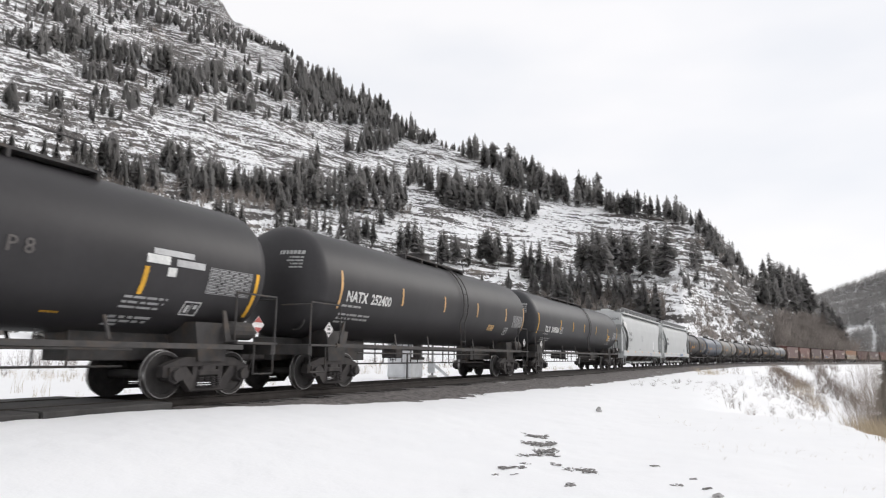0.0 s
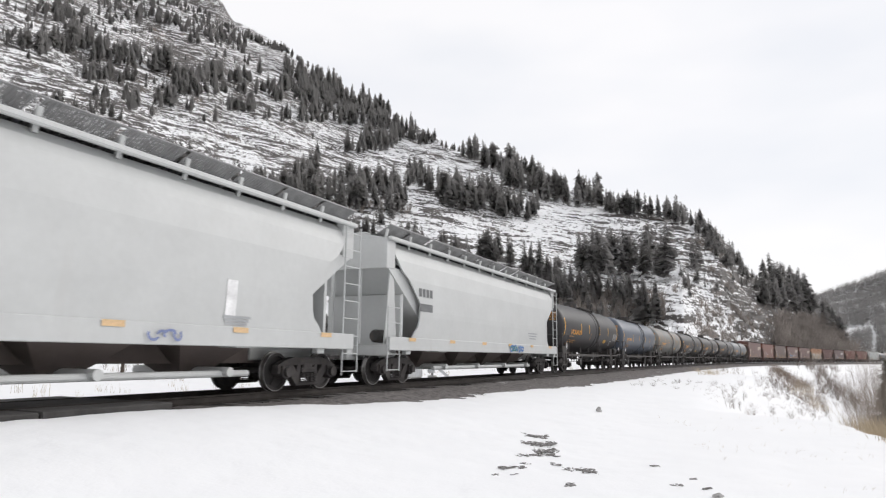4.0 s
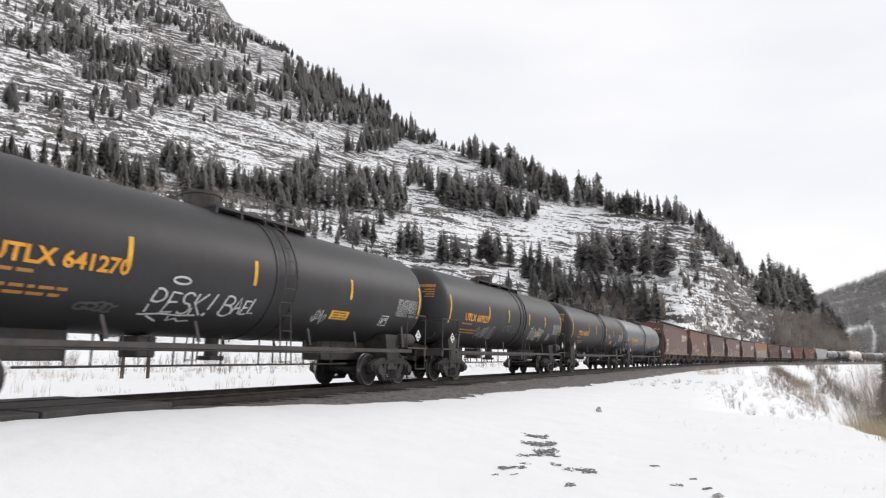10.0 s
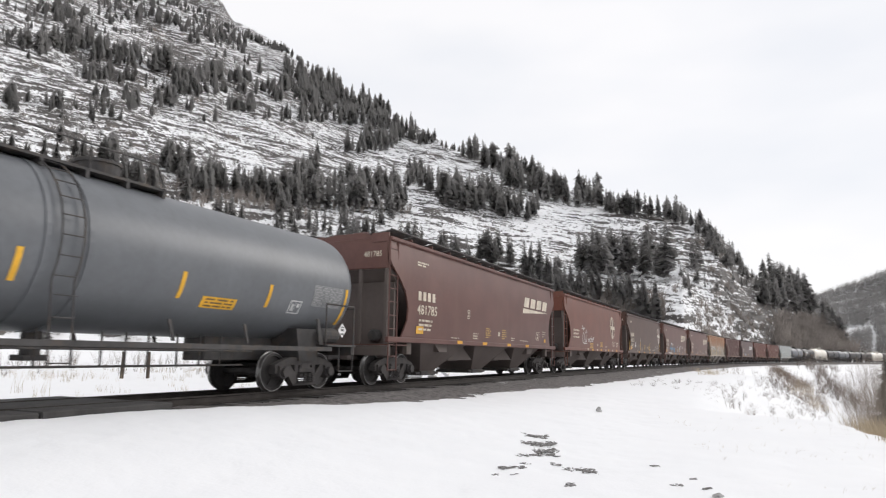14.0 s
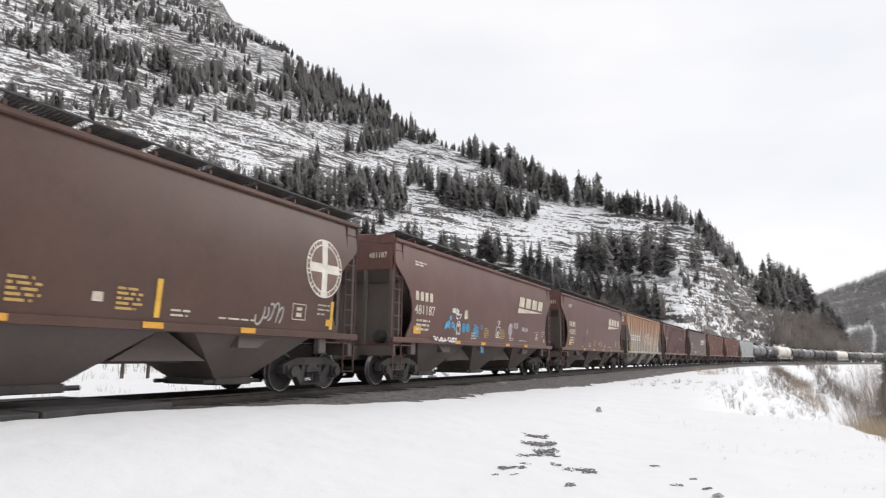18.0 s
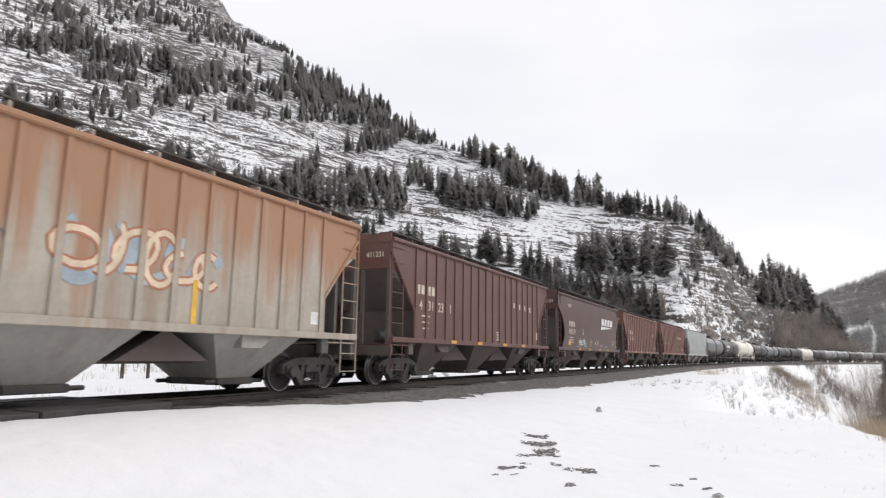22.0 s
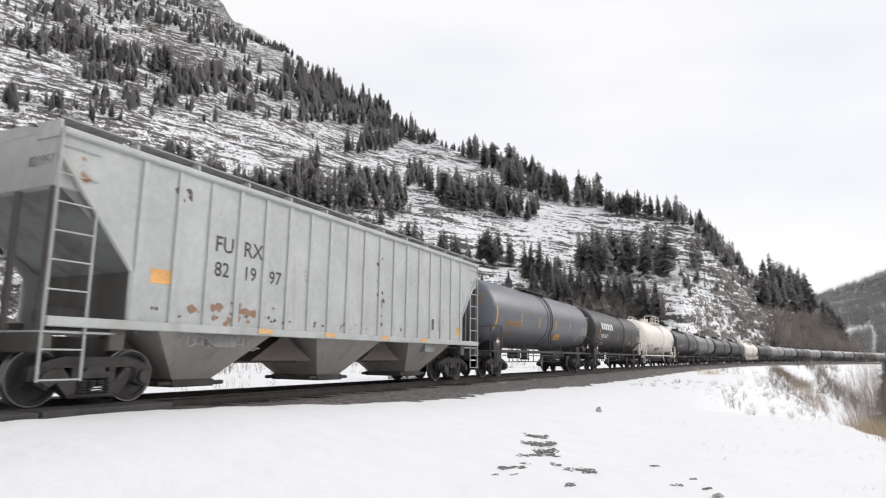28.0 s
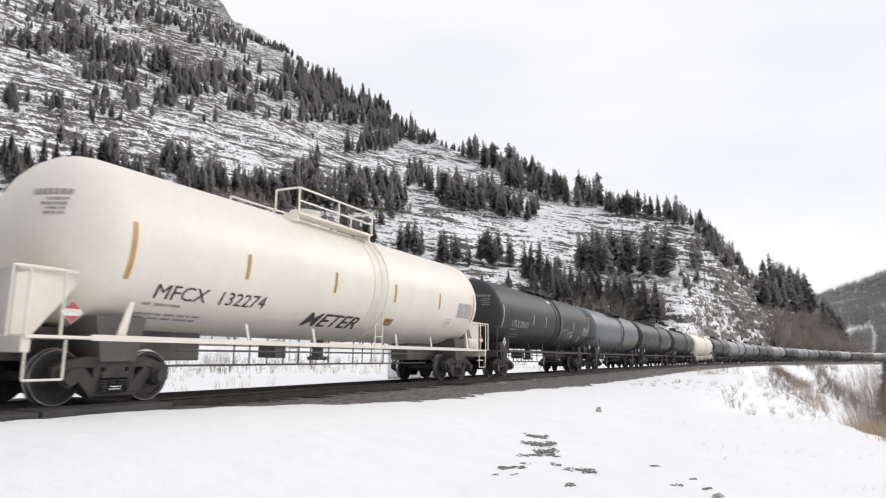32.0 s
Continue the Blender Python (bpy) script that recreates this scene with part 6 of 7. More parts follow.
C_RIBRED = coat("faded_oxide_red_paint", (0.185, 0.085, 0.067), 0.45, (0.15, 0.075, 0.06), (0.52, 0.8), spec=0.26)
C_BROWN = coat("brown_hopper_paint", (0.098, 0.056, 0.045), 0.4, (0.09, 0.06, 0.05), (0.5, 0.8), spec=0.26)
C_BROWN2 = coat("dark_brown_hopper_paint", (0.102, 0.056, 0.051), 0.38, (0.11, 0.068, 0.06), (0.55, 0.8), spec=0.26)
C_NOKL = coat("rust_streaked_beige_paint", (0.41, 0.36, 0.30), 0.65, (0.25, 0.17, 0.12), (0.52, 0.75))
def rust_from_top(m, rust, z0, z1):
    """Rust that runs down from the roof in streaks and fades out below."""
    n, l = m.node_tree.nodes, m.node_tree.links
    bsdf = n["Principled BSDF"]
    old = bsdf.inputs["Base Color"].links[0].from_socket
    co, mp, sep = n.new("ShaderNodeTexCoord"), n.new("ShaderNodeMapping"), n.new("ShaderNodeSeparateXYZ")
    l.new(co.outputs["Object"], sep.inputs[0])
    l.new(co.outputs["Object"], mp.inputs[0])
    mp.inputs["Scale"].default_value = (2.2, 2.2, 0.3)
    t = n.new("ShaderNodeTexNoise")
    t.inputs["Scale"].default_value, t.inputs["Detail"].default_value = 1.0, 7.0
    l.new(mp.outputs[0], t.inputs["Vector"])
    r0, add, r1 = n.new("ShaderNodeMapRange"), n.new("ShaderNodeMath"), n.new("ShaderNodeMapRange")
    r0.inputs["From Min"].default_value, r0.inputs["From Max"].default_value, r0.inputs["To Min"].default_value, r0.inputs["To Max"].default_value = z0, z1, -0.22, 0.28
    l.new(sep.outputs[2], r0.inputs["Value"])
    l.new(r0.outputs[0], add.inputs[0])
    l.new(t.outputs[0], add.inputs[1])
    r1.inputs["From Min"].default_value, r1.inputs["From Max"].default_value = 0.40, 0.64
    l.new(add.outputs[0], r1.inputs["Value"])
    mx = n.new("ShaderNodeMixRGB")
    l.new(r1.outputs[0], mx.inputs[0])
    l.new(old, mx.inputs[1])
    mx.inputs[2].default_value = (*rust, 1)
    l.new(mx.outputs[0], bsdf.inputs["Base Color"])


rust_from_top(C_NOKL, (0.36, 0.195, 0.115), 1.5, 4.4)
# grimy underside; its dark tone also paints shade in car ends and recesses
C_UNDER = coat("grimy_underbody", (0.125, 0.102, 0.094), 0.8, (0.11, 0.09, 0.075), (0.5, 0.75))
# body paint darkened for the shade at the car's end, plus rust streaks
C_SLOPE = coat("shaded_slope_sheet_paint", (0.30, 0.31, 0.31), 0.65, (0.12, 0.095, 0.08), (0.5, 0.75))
C_PALEBAY = coat("pale_grey_bay_paint", (0.34, 0.322, 0.30), 0.65, (0.2, 0.175, 0.15), (0.5, 0.75))
CREAM_P, WHITE_P, BLUE_P = (0.62, 0.55, 0.44), (0.75, 0.74, 0.72), (0.08, 0.36, 0.60)


# ---- the train ----
SPEED = 13.68
# where the couplings stand along the track at the start
COUPLINGS = (0.1, 17.6, 35.4, 56.2, 75.6, 94.8, 111.4, 128.4, 144.8, 161.8, 178.6, 195.5, 212.3, 231.4, 249.2, 267.3, 285.5, 304.1, 322.0, 339.6, 357.4,
             375.2, 393.7, 412.5, 430.5, 448.5, 468.0, 485.6, 502.6, 520.7, 538.6, 555.6, 573.5, 593.0, 612.0, 631.0, 650.0, 668.5, 685.0, 701.5, 718.0, 735.0, 752.0, 769.0, 786.0, 803.5, 821.0)
_c = COUPLINGS
LEN = [b - a for a, b in zip(_c, _c[1:])]


def on_tank(*items):
    """Extras for a tank: items called with (car, L, height of its axis, radius)."""
    def put(car, L, zc, rad):
        for it in items:
            it(car, L, zc, rad)
    return put


def tank_text(txt, x, size, col, mid, shear=0.0, fit=None):
    return lambda car, L, zc, rad: letters(txt, size, paint(col), car, pose(x, 0, zc), (rad, mid), "lettering", shear, fit=fit)


def tank_block(x, w, h, mid, col, name="painted_panel"):
    return lambda car, L, zc, rad: part(name, patch(w, h, rad, mid, 4, 0.0, 0.012), paint(col), car, m=pose(x, 0, zc))


def tank_spray(x, mid, lines, thick, col):
    """Sprayed lines on a tank, through points given along it and up it from (x, mid)."""
    def put(car, L, zc, rad):
        for k, pts in enumerate(lines):
            bm = bmesh.new()
            pts = [Vector(p) for p in pts]
            R, prev = rad + 0.018 + 0.0008 * k, None
            for a, p in enumerate(pts):
                d = (pts[min(a + 1, len(pts) - 1)] - pts[max(a - 1, 0)]).normalized() * thick / 2
                cur = [bm.verts.new((u, -math.cos(mid + v / R) * R, math.sin(mid + v / R) * R)) for u, v in ((p.x - d.y, p.y + d.x), (p.x + d.y, p.y - d.x))]
                if prev:
                    bm.faces.new((prev[0], prev[1], cur[1], cur[0]))
                prev = cur
            part("graffiti_stroke", bm, paint(col, 0.6), car, "sprayed graffiti stroke" if k == 0 else "", pose(x, 0, zc))
    return put


# the sprayed tag, character by character: offset along the tank and strokes
TAG = (
    (-2.8, [[(0.05, -0.27), (0.08, 0.22)], loop(0.16, 0.12, 0.17, 0.14, 2.0, -4.2)]),
    (-2.4, [[(0.28, 0.2), (0.06, 0.22), (0.04, -0.02), (0.0, -0.24), (0.25, -0.22)], [(0.05, 0.0), (0.24, 0.02)]]),
    (-2.05, [loop(0.14, 0.12, 0.13, 0.12, 0.5, 3.6), loop(0.12, -0.12, 0.14, 0.13, 1.9, -4.4)]),
    (-1.75, [[(0.06, 0.24), (0.02, -0.26)], [(0.3, 0.26), (0.05, 0.0), (0.3, -0.26)]]),
    (-1.38, [[(0.16, 0.28), (0.06, -0.1)], loop(0.02, -0.22, 0.025, 0.025)]),
    (-1.02, [[(0.04, -0.2), (0.1, 0.28)], loop(0.17, 0.16, 0.15, 0.11, 2.2, -4.4), loop(0.17, -0.08, 0.17, 0.14, 1.6, -4.6)]),
    (-0.66, [[(0.0, -0.16), (0.14, 0.26), (0.22, -0.14)], [(0.05, 0.0), (0.2, 0.02)]]),
    (-0.40, [[(0.2, 0.2), (0.04, 0.2), (0.02, 0.0), (0.0, -0.14), (0.18, -0.12)], [(0.03, 0.04), (0.15, 0.04)]]),
    (-0.18, [[(0.06, 0.28), (0.0, -0.1), (0.16, -0.08)]]),
    (-2.28, [loop(0.05, 0.46, 0.2, 0.07)]),
    (-2.85, [[(0.0, -0.34), (0.5, -0.28), (0.9, -0.3), (1.3, -0.26)], [(0.2, -0.36), (0.5, -0.5)], [(0.7, -0.32), (0.72, -0.46), (0.9, -0.38), (1.0, -0.46), (1.25, -0.42)]]),
)


def block_letters(x, size, col, mid, n=6):
    """A company name as plain heavy blocks."""
    def put(car, L, zc, rad):
        for k in range(n):
            part("name_block", patch(size * 0.86, size * 0.9, rad, mid, 4, k * size * 1.2, 0.014), paint(col), car, m=pose(x, 0, zc))
    return put


def print_at(x, z, rows, high, gap, col, seed, y=-1.62):
    """Rows of broken print on a flat side."""
    return lambda car, L, z0, z1: part("small_print", words(rows, None, 0.0, 0.0, high, gap, seed), paint(col), car, m=pose(x, y, z))


def frame_box(x, z, w, h, col, y=-1.62):
    """A small outlined panel with a mark inside."""
    def put(car, L, z0, z1):
        e = 0.022
        flat([[(-w / 2, -h / 2), (w / 2, -h / 2), (w / 2, -h / 2 + e), (-w / 2, -h / 2 + e)], [(-w / 2, h / 2 - e), (w / 2, h / 2 - e), (w / 2, h / 2), (-w / 2, h / 2)],
              [(-w / 2, -h / 2 + e), (-w / 2 + e, -h / 2 + e), (-w / 2 + e, h / 2 - e), (-w / 2, h / 2 - e)], [(w / 2 - e, -h / 2 + e), (w / 2, -h / 2 + e), (w / 2, h / 2 - e), (w / 2 - e, h / 2 - e)],
              [(-w * 0.2, -h * 0.3), (w * 0.2, -h * 0.3), (w * 0.2, -h * 0.05), (-w * 0.2, -h * 0.05)], [(-w * 0.2, h * 0.08), (w * 0.2, h * 0.08), (w * 0.2, h * 0.28), (-w * 0.2, h * 0.28)]], paint(col), car, pose(x, y, z), "data_panel")
    return put


def brand(num, shift=0.0, col=CREAM_P):
    x = -6.85 + shift
    gold = (0.50, 0.32, 0.10)
    return marked(end_mark(num, col), name_blocks(x + 0.05, 2.62, 0.29, col, step=1.15), text_at(num, x, 2.18, 0.44, col, width=1.08), print_at(x + 0.15, 2.02, (0.95, 0.9, 0.9), 0.065, 0.14, col, 3), block_at(x + 0.25, 1.68, 0.5, 0.24, (0.74, 0.40, 0.04)),
                  print_at(6.3, 2.1, (0.6, 0.5, 0.4), 0.04, 0.11, tuple(0.7 * c for c in col), 4), frame_box(5.6, 1.86, 0.5, 0.38, col), frame_box(-2.8, 2.4, 0.22, 0.32, col), block_at(0.4, 1.78, 0.2, 0.16, col), block_at(6.8, 1.66, 0.24, 0.16, (0.74, 0.40, 0.04)),
                  *[print_at(q, 1.98, (0.4, 0.52, 0.46, 0.52, 0.4), 0.045, 0.085, gold, 6 + k) for k, q in enumerate((-1.05, 0.75))], print_at(-2.3, 1.74, (0.5, 0.45, 0.5), 0.04, 0.09, col, 9), print_at(1.9, 1.68, (0.45, 0.4), 0.04, 0.09, col, 10), print_at(3.1, 1.6, (1.1,), 0.035, 0.09, col, 11),
                  print_at(-6.8 + shift, 3.88, (0.78, 0.62), 0.055, 0.09, col, 12), print_at(-4.2, 1.52, (0.6,), 0.03, 0.06, col, 13), sill_blocks())


def flat_patch(x, z, col):
    """A ragged repainted patch."""
    return lambda car, L, z0, z1: flat([[(0.0, 0.3), (0.35, 0.36), (0.95, 0.22), (1.2, 0.05), (0.95, -0.35), (0.7, -0.36), (0.6, -0.12), (0.1, -0.08)]], paint(col), car, pose(x, -1.63, z), "repainted_patch")


def wide_print(txts, first, z, size, col, y=-1.56):
    """Pairs of characters, one pair to a panel between ribs."""
    def put(car, L, z0, z1):
        pitch = (2 * L - 3.2) / 17
        for k, t in enumerate(txts):
            letters(t, size, paint(col), car, pose(-L + 1.6 + (first + k + 0.5) * pitch - 0.29 * size * len(t), y, z), None, "lettering")
    return put


def wide_panel(first, z, w, h, col):
    return lambda car, L, z0, z1: part("number_panel", patch(w, h, None, 0, 1), paint(col), car, m=pose(-L + 1.6 + (first + 0.5) * (2 * L - 3.2) / 17, -1.555, z))


def wide_blocks(n, first, z, size, col, per=1):
    def put(car, L, z0, z1):
        pitch = (2 * L - 3.2) / 17
        for k in range(n):
            for j in range(per):
                flat(strokes(j, size, 0.0), paint(col), car, pose(-L + 1.6 + (first + k + 0.5) * pitch - 0.5 * size * per, -1.56, z), "name_block")
    return put


def end_cradle(car, L, zc, rad):
    """The plates at each end on which the tank's heads rest, with a ledge along the top."""
    half = L + 2.2
    for k in (-1, 1):
        bm = prism(bmesh.new(), [(k * (half - 0.62), 1.13), (k * (half - 0.95), 1.13), (k * (half - 1.75), 2.15), (k * (half - 0.62), 2.15)][::k], -1.12, 1.12)
        part("head_cradle", bm, C_CREAM, car)
        part("cradle_ledge", box(bmesh.new(), min(k * (half - 0.6), k * (half - 1.8)), max(k * (half - 0.6), k * (half - 1.8)), -1.2, 1.2, 2.15, 2.21), C_CREAM, car)


def build_train():
    cars = []
    T = lambda i, *a, **k: cars.append(tank_car(LEN[i], *a, **k))
    H = lambda i, *a, **k: cars.append(hopper_car(LEN[i], *a, **k))
    black = "black tank car with yellow reflective stripes, rolling on the track"
    T(0, C_BLACK, black, None, rad=1.45, zc=2.66, plat=(-2.4, 4.0), stripes=(-3.4, -1.2, 1.6, 4.58), stripe_mid=-0.40, placard="red", frame_at=(5.9, -0.68), notice=(3.2, 0.3, 0.05, -0.9), extras=on_tank(
        tank_block(5.15, 0.95, 0.11, 0.04, (0.55, 0.55, 0.55)), tank_block(4.8, 0.52, 0.16, -0.06, WHITE), tank_block(5.56, 0.7, 0.13, -0.07, (0.5, 0.5, 0.5)), tank_block(5.14, 0.2, 0.17, -0.2, WHITE),
        lambda car, L, zc, rad: part("small_print", words((0.95, 0.9, 0.85), rad, 4.32, -0.56, 0.05, 0.11, 7), paint((0.4, 0.4, 0.4)), car, m=pose(0, 0, zc)),
        lambda car, L, zc, rad: part("small_print", words((0.9, 0.85, 0.3), rad, 4.28, -0.88, 0.07, 0.12, 8), paint((0.42, 0.42, 0.42)), car, m=pose(0, 0, zc)),
        tank_text("P 8", 2.1, 0.34, (0.11, 0.10, 0.095), -0.22)))
    T(1, C_BLACK, "black tank car with white reporting mark and yellow stripes", "NATX  252400", band=False, mark_x=0.85, mark_fit=2.3, mark_size=0.40, mark_mid=-0.31, stripe_start=-7.05, stripes=(-3.78, -0.8, 2.14, 5.29), stripe=(0.62, 0.38, 0.16))
    T(2, C_DARK, "long charcoal tank car with white lettering", "TILX  308586", band=False, tank_in=0.27, mark_x=1.2, mark_fit=2.48, mark_size=0.41, mark_mid=-0.40, frame_at=(-5.2, -0.30), stripes=(-5.46, -2.9, -0.35, 2.74, 6.2), plat=(-5.0, 2.0), stripe_mid=-0.15, notice=(6.6, 0.5, 0.4, -0.38), extras=on_tank(tank_text("LIQUEFIED", 6.66, 0.15, WHITE, -0.40), tank_text("PETROLEUM", 6.66, 0.15, WHITE, -0.50), tank_text("GAS", 6.88, 0.15, WHITE, -0.60), tank_text("NON-ODORIZED", 6.5, 0.12, WHITE, -0.70), scribble(3.6, 0, 1.4, 0.6, (0.09, 0.09, 0.09), 41, 6, 0.05, tank=-0.3)))
    dark_print = (0.14, 0.145, 0.15)
    H(3, C_WHITE, "pale grey smooth-sided hopper car with top handrails", "pneumatic", C_WHITE, C_UNDER, rail_mat=M_GALV, slope_mat=C_WHITE, extras=marked(end_mark("565048", dark_print), text_at("SOXX", -6.64, 2.68, 0.34, dark_print, -1.63, width=1.15), text_at("565048", -6.75, 2.2, 0.36, dark_print, -1.63, width=1.12), flat_patch(-8.45, 3.4, WHITE_P), print_at(-6.95, 1.78, (0.85, 0.8), 0.05, 0.15, (0.38, 0.39, 0.4), 21), print_at(-1.6, 2.75, (0.9, 0.8, 0.9, 0.7, 0.9, 0.8), 0.04, 0.085, (0.40, 0.41, 0.42), 22), frame_box(-4.95, 2.55, 0.2, 0.28, (0.42, 0.43, 0.44)), bars_at(-2.2, 1.62, 0.9, 2, (0.4, 0.41, 0.42), gap=0.07), bars_at(4.4, 1.62, 0.8, 3, (0.4, 0.41, 0.42), gap=0.07), block_at(4.2, 2.0, 0.3, 0.75, (0.8, 0.8, 0.8)), scribble(2.6, 1.2, 0.7, 0.2, (0.2, 0.24, 0.42), 44, 4, 0.05), sill_blocks((0.72, 0.50, 0.28), 6)))
    H(4, C_WHITE, "pale grey smooth-sided hopper car with top handrails", "pneumatic", C_WHITE, C_UNDER, rail_mat=M_GALV, slope_mat=C_WHITE, extras=marked(name_blocks(-6.9, 2.75, 0.26, dark_print), bars_at(-6.4, 2.4, 0.9, 1, dark_print, h=0.25), bars_at(4.6, 1.95, 1.3, 3, (0.35, 0.36, 0.38), gap=0.12), scribble(2.3, 1.22, 1.6, 0.26, (0.10, 0.22, 0.48), 5, 7, 0.09), scribble(1.9, 1.2, 0.9, 0.2, (0.08, 0.25, 0.2), 6, 4, 0.06), sill_blocks((0.72, 0.48, 0.24), 6)))
    T(5, C_BLACK, "black tank car with orange reporting mark", "UTLX 641278", ORANGE, rad=1.45, zc=2.66, plat=(-0.9, 2.3), top_x=-0.6, stripe_mid=-0.06, mark_x=1.36, mark_fit=2.36, mark_size=0.38, mark_mid=-0.31, extras=on_tank(tank_block(-0.9, 0.12, 0.5, -0.35, (0.32, 0.14, 0.05), "rust_streak")))
    T(6, C_BLUE, "slate-blue tank car with orange reporting mark", "NATX  50962", ORANGE, mark_x=1.35, mark_size=0.30, mark_fit=1.75, mark_mid=-0.28, rad=1.45, zc=2.66, stripes=(-3.4, -0.9, 1.92, 4.2), stripe_mid=-0.16, notice=(2.1, 0.55, 0.07, -0.6))
    T(7, C_RUSTY, "weathered grey tank car with rust stains", "UTLX 641272", ORANGE, rad=1.45, zc=2.66, plat=(-0.4, 2.8), stripe_mid=-0.08, mark_x=1.36, mark_fit=2.36, mark_size=0.38, mark_mid=-0.31)
    T(8, C_BLACK, "black tank car with white sprayed graffiti", "UTLX 641270", ORANGE, rad=1.45, zc=2.66, plat=(-0.9, 2.3), top_x=-0.6, stripe_mid=-0.08, tank_in=0.3, stripes=(-3.46, -0.28, 3.47), notice=(3.2, 0.8, 0.26, -0.54), mark_x=1.66, mark_fit=2.36, mark_size=0.38, mark_mid=-0.31, extras=on_tank(*[tank_spray(x, -0.60, q, 0.045, (0.6, 0.6, 0.6)) for x, q in TAG], scribble(2.35, 0, 0.5, 0.4, (0.42, 0.42, 0.42), 12, 6, 0.035, tank=-0.6), scribble(-3.7, 0, 0.8, 0.22, (0.09, 0.09, 0.09), 121, 5, 0.05, tank=-0.77)))
    T(9, C_BLACK, "black tank car with white scrawled graffiti", "UTLX 669239", ORANGE, rad=1.45, zc=2.66, plat=(-3.0, 2.0), top_x=-0.6, stripe_mid=-0.08, stripes=(-3.38, -1.1, 1.7, 4.2), mark_x=1.36, mark_fit=2.36, mark_size=0.38, mark_mid=-0.31, extras=on_tank(scribble(-3.4, 0, 1.7, 0.62, (0.40, 0.40, 0.40), 13, 15, 0.03, tank=-0.62), scribble(3.1, 0, 2.0, 0.8, (0.5, 0.5, 0.5), 14, 12, 0.05, tank=-0.5), scribble(-0.9, 0, 1.3, 0.4, (0.11, 0.11, 0.11), 45, 5, 0.06, tank=-0.42)))
    T(10, C_BLACK, black, "UTLX 645431", ORANGE, rad=1.45, zc=2.66, plat=(-0.9, 2.3), top_x=-0.6, stripe_mid=-0.06, mark_x=1.36, mark_fit=2.36, mark_size=0.38, mark_mid=-0.31, extras=on_tank(scribble(2.6, 0, 0.6, 0.3, (0.4, 0.4, 0.4), 46, 4, 0.05, tank=-0.2)))
    T(11, C_GREY, "grey tank car with orange reporting mark", "UTLX 669242", ORANGE, rad=1.45, zc=2.66, plat=(-1.5, 1.9), top_x=0.9, ladder_x=-0.65, tank_in=0.25, stripes=(-3.5, -1.2, 1.92, 4.4), stripe_mid=-0.40, notice=(3.0, 0.95, 0.26, -0.55), frame_at=(5.4, -0.48), mark_x=1.6, mark_fit=2.36, mark_size=0.38, mark_mid=-0.31, extras=on_tank(scribble(-2.0, 0, 0.7, 0.4, (0.22, 0.24, 0.25), 47, 5, 0.04, tank=-0.55)))
    red = "oxide-red smooth-sided covered hopper car"
    H(12, C_RED, red, "smooth", C_RED, C_UNDER, extras=marked(brand("481785"), slanted_emblem(3.5, 3.15, 3.8, paint(CREAM_P))))
    H(13, C_RED2, "oxide-red covered hopper car with a round emblem", "smooth", C_RED2, C_UNDER, extras=marked(*[block_at(x, 1.36, 0.4 if y else 0.28, 0.11, (0.74, 0.40, 0.04) if y else CREAM_P, -1.6, "reflective_block") for x, y in ((-2.91, 0), (-1.75, 1), (-0.51, 0), (0.64, 1), (1.93, 0), (2.82, 1), (4.08, 0), (5.45, 1))], print_at(-6.2, 2.5, (1.3, 1.1, 1.3), 0.1, 0.2, CREAM_P, 14), round_emblem(4.3, 2.98, 0.78, paint(CREAM_P)), print_at(5.6, 1.95, (0.6, 0.55, 0.3), 0.06, 0.12, CREAM_P, 15), block_at(-0.2, 1.68, 0.22, 0.1, CREAM_P), print_at(2.0, 1.66, (0.7, 0.5), 0.03, 0.08, CREAM_P, 16), sprayed(-2.7, 1.9, [loop(0.12, 0.05, 0.12, 0.1, 0.6, -5.4), [(0.22, 0.14), (0.28, -0.04)], loop(0.5, 0.06, 0.12, 0.1, 0.8, 4.6), [(0.72, 0.3), (0.68, -0.08), (0.74, 0.12), (0.86, 0.14), (0.9, -0.06)], loop(1.14, 0.08, 0.13, 0.12, 0.0, 5.4), [(0.98, 0.06), (1.28, 0.1)], [(1.25, 0.24), (1.4, 0.2)]], 0.05, WHITE_P),
        sprayed(-3.75, 1.85, [[(0.2, 0.5), (0.6, 0.56), (0.62, 0.0), (0.1, -0.05)], [(0.2, 0.5), (0.16, 0.1), (0.55, 0.06)], [(0.3, 0.66), (0.36, 0.5)], [(0.5, 0.72), (0.52, 0.54)], [(-0.1, -0.12), (0.75, -0.14)], loop(-0.2, 0.2, 0.2, 0.3), [(-0.6, 0.75), (0.1, 0.8)], [(-0.5, 0.95), (-0.1, 0.6)]], 0.055, (0.62, 0.6, 0.58)), bars_at(-1.8, 1.74, 0.85, 4, (0.62, 0.36, 0.08), gap=0.085), bars_at(0.9, 1.84, 0.7, 4, (0.62, 0.36, 0.08), gap=0.085), frame_box(4.85, 1.82, 0.42, 0.36, CREAM_P), sprayed(4.3, 1.84, [loop(0, 0, 0.13, 0.14)], 0.035, CREAM_P)))
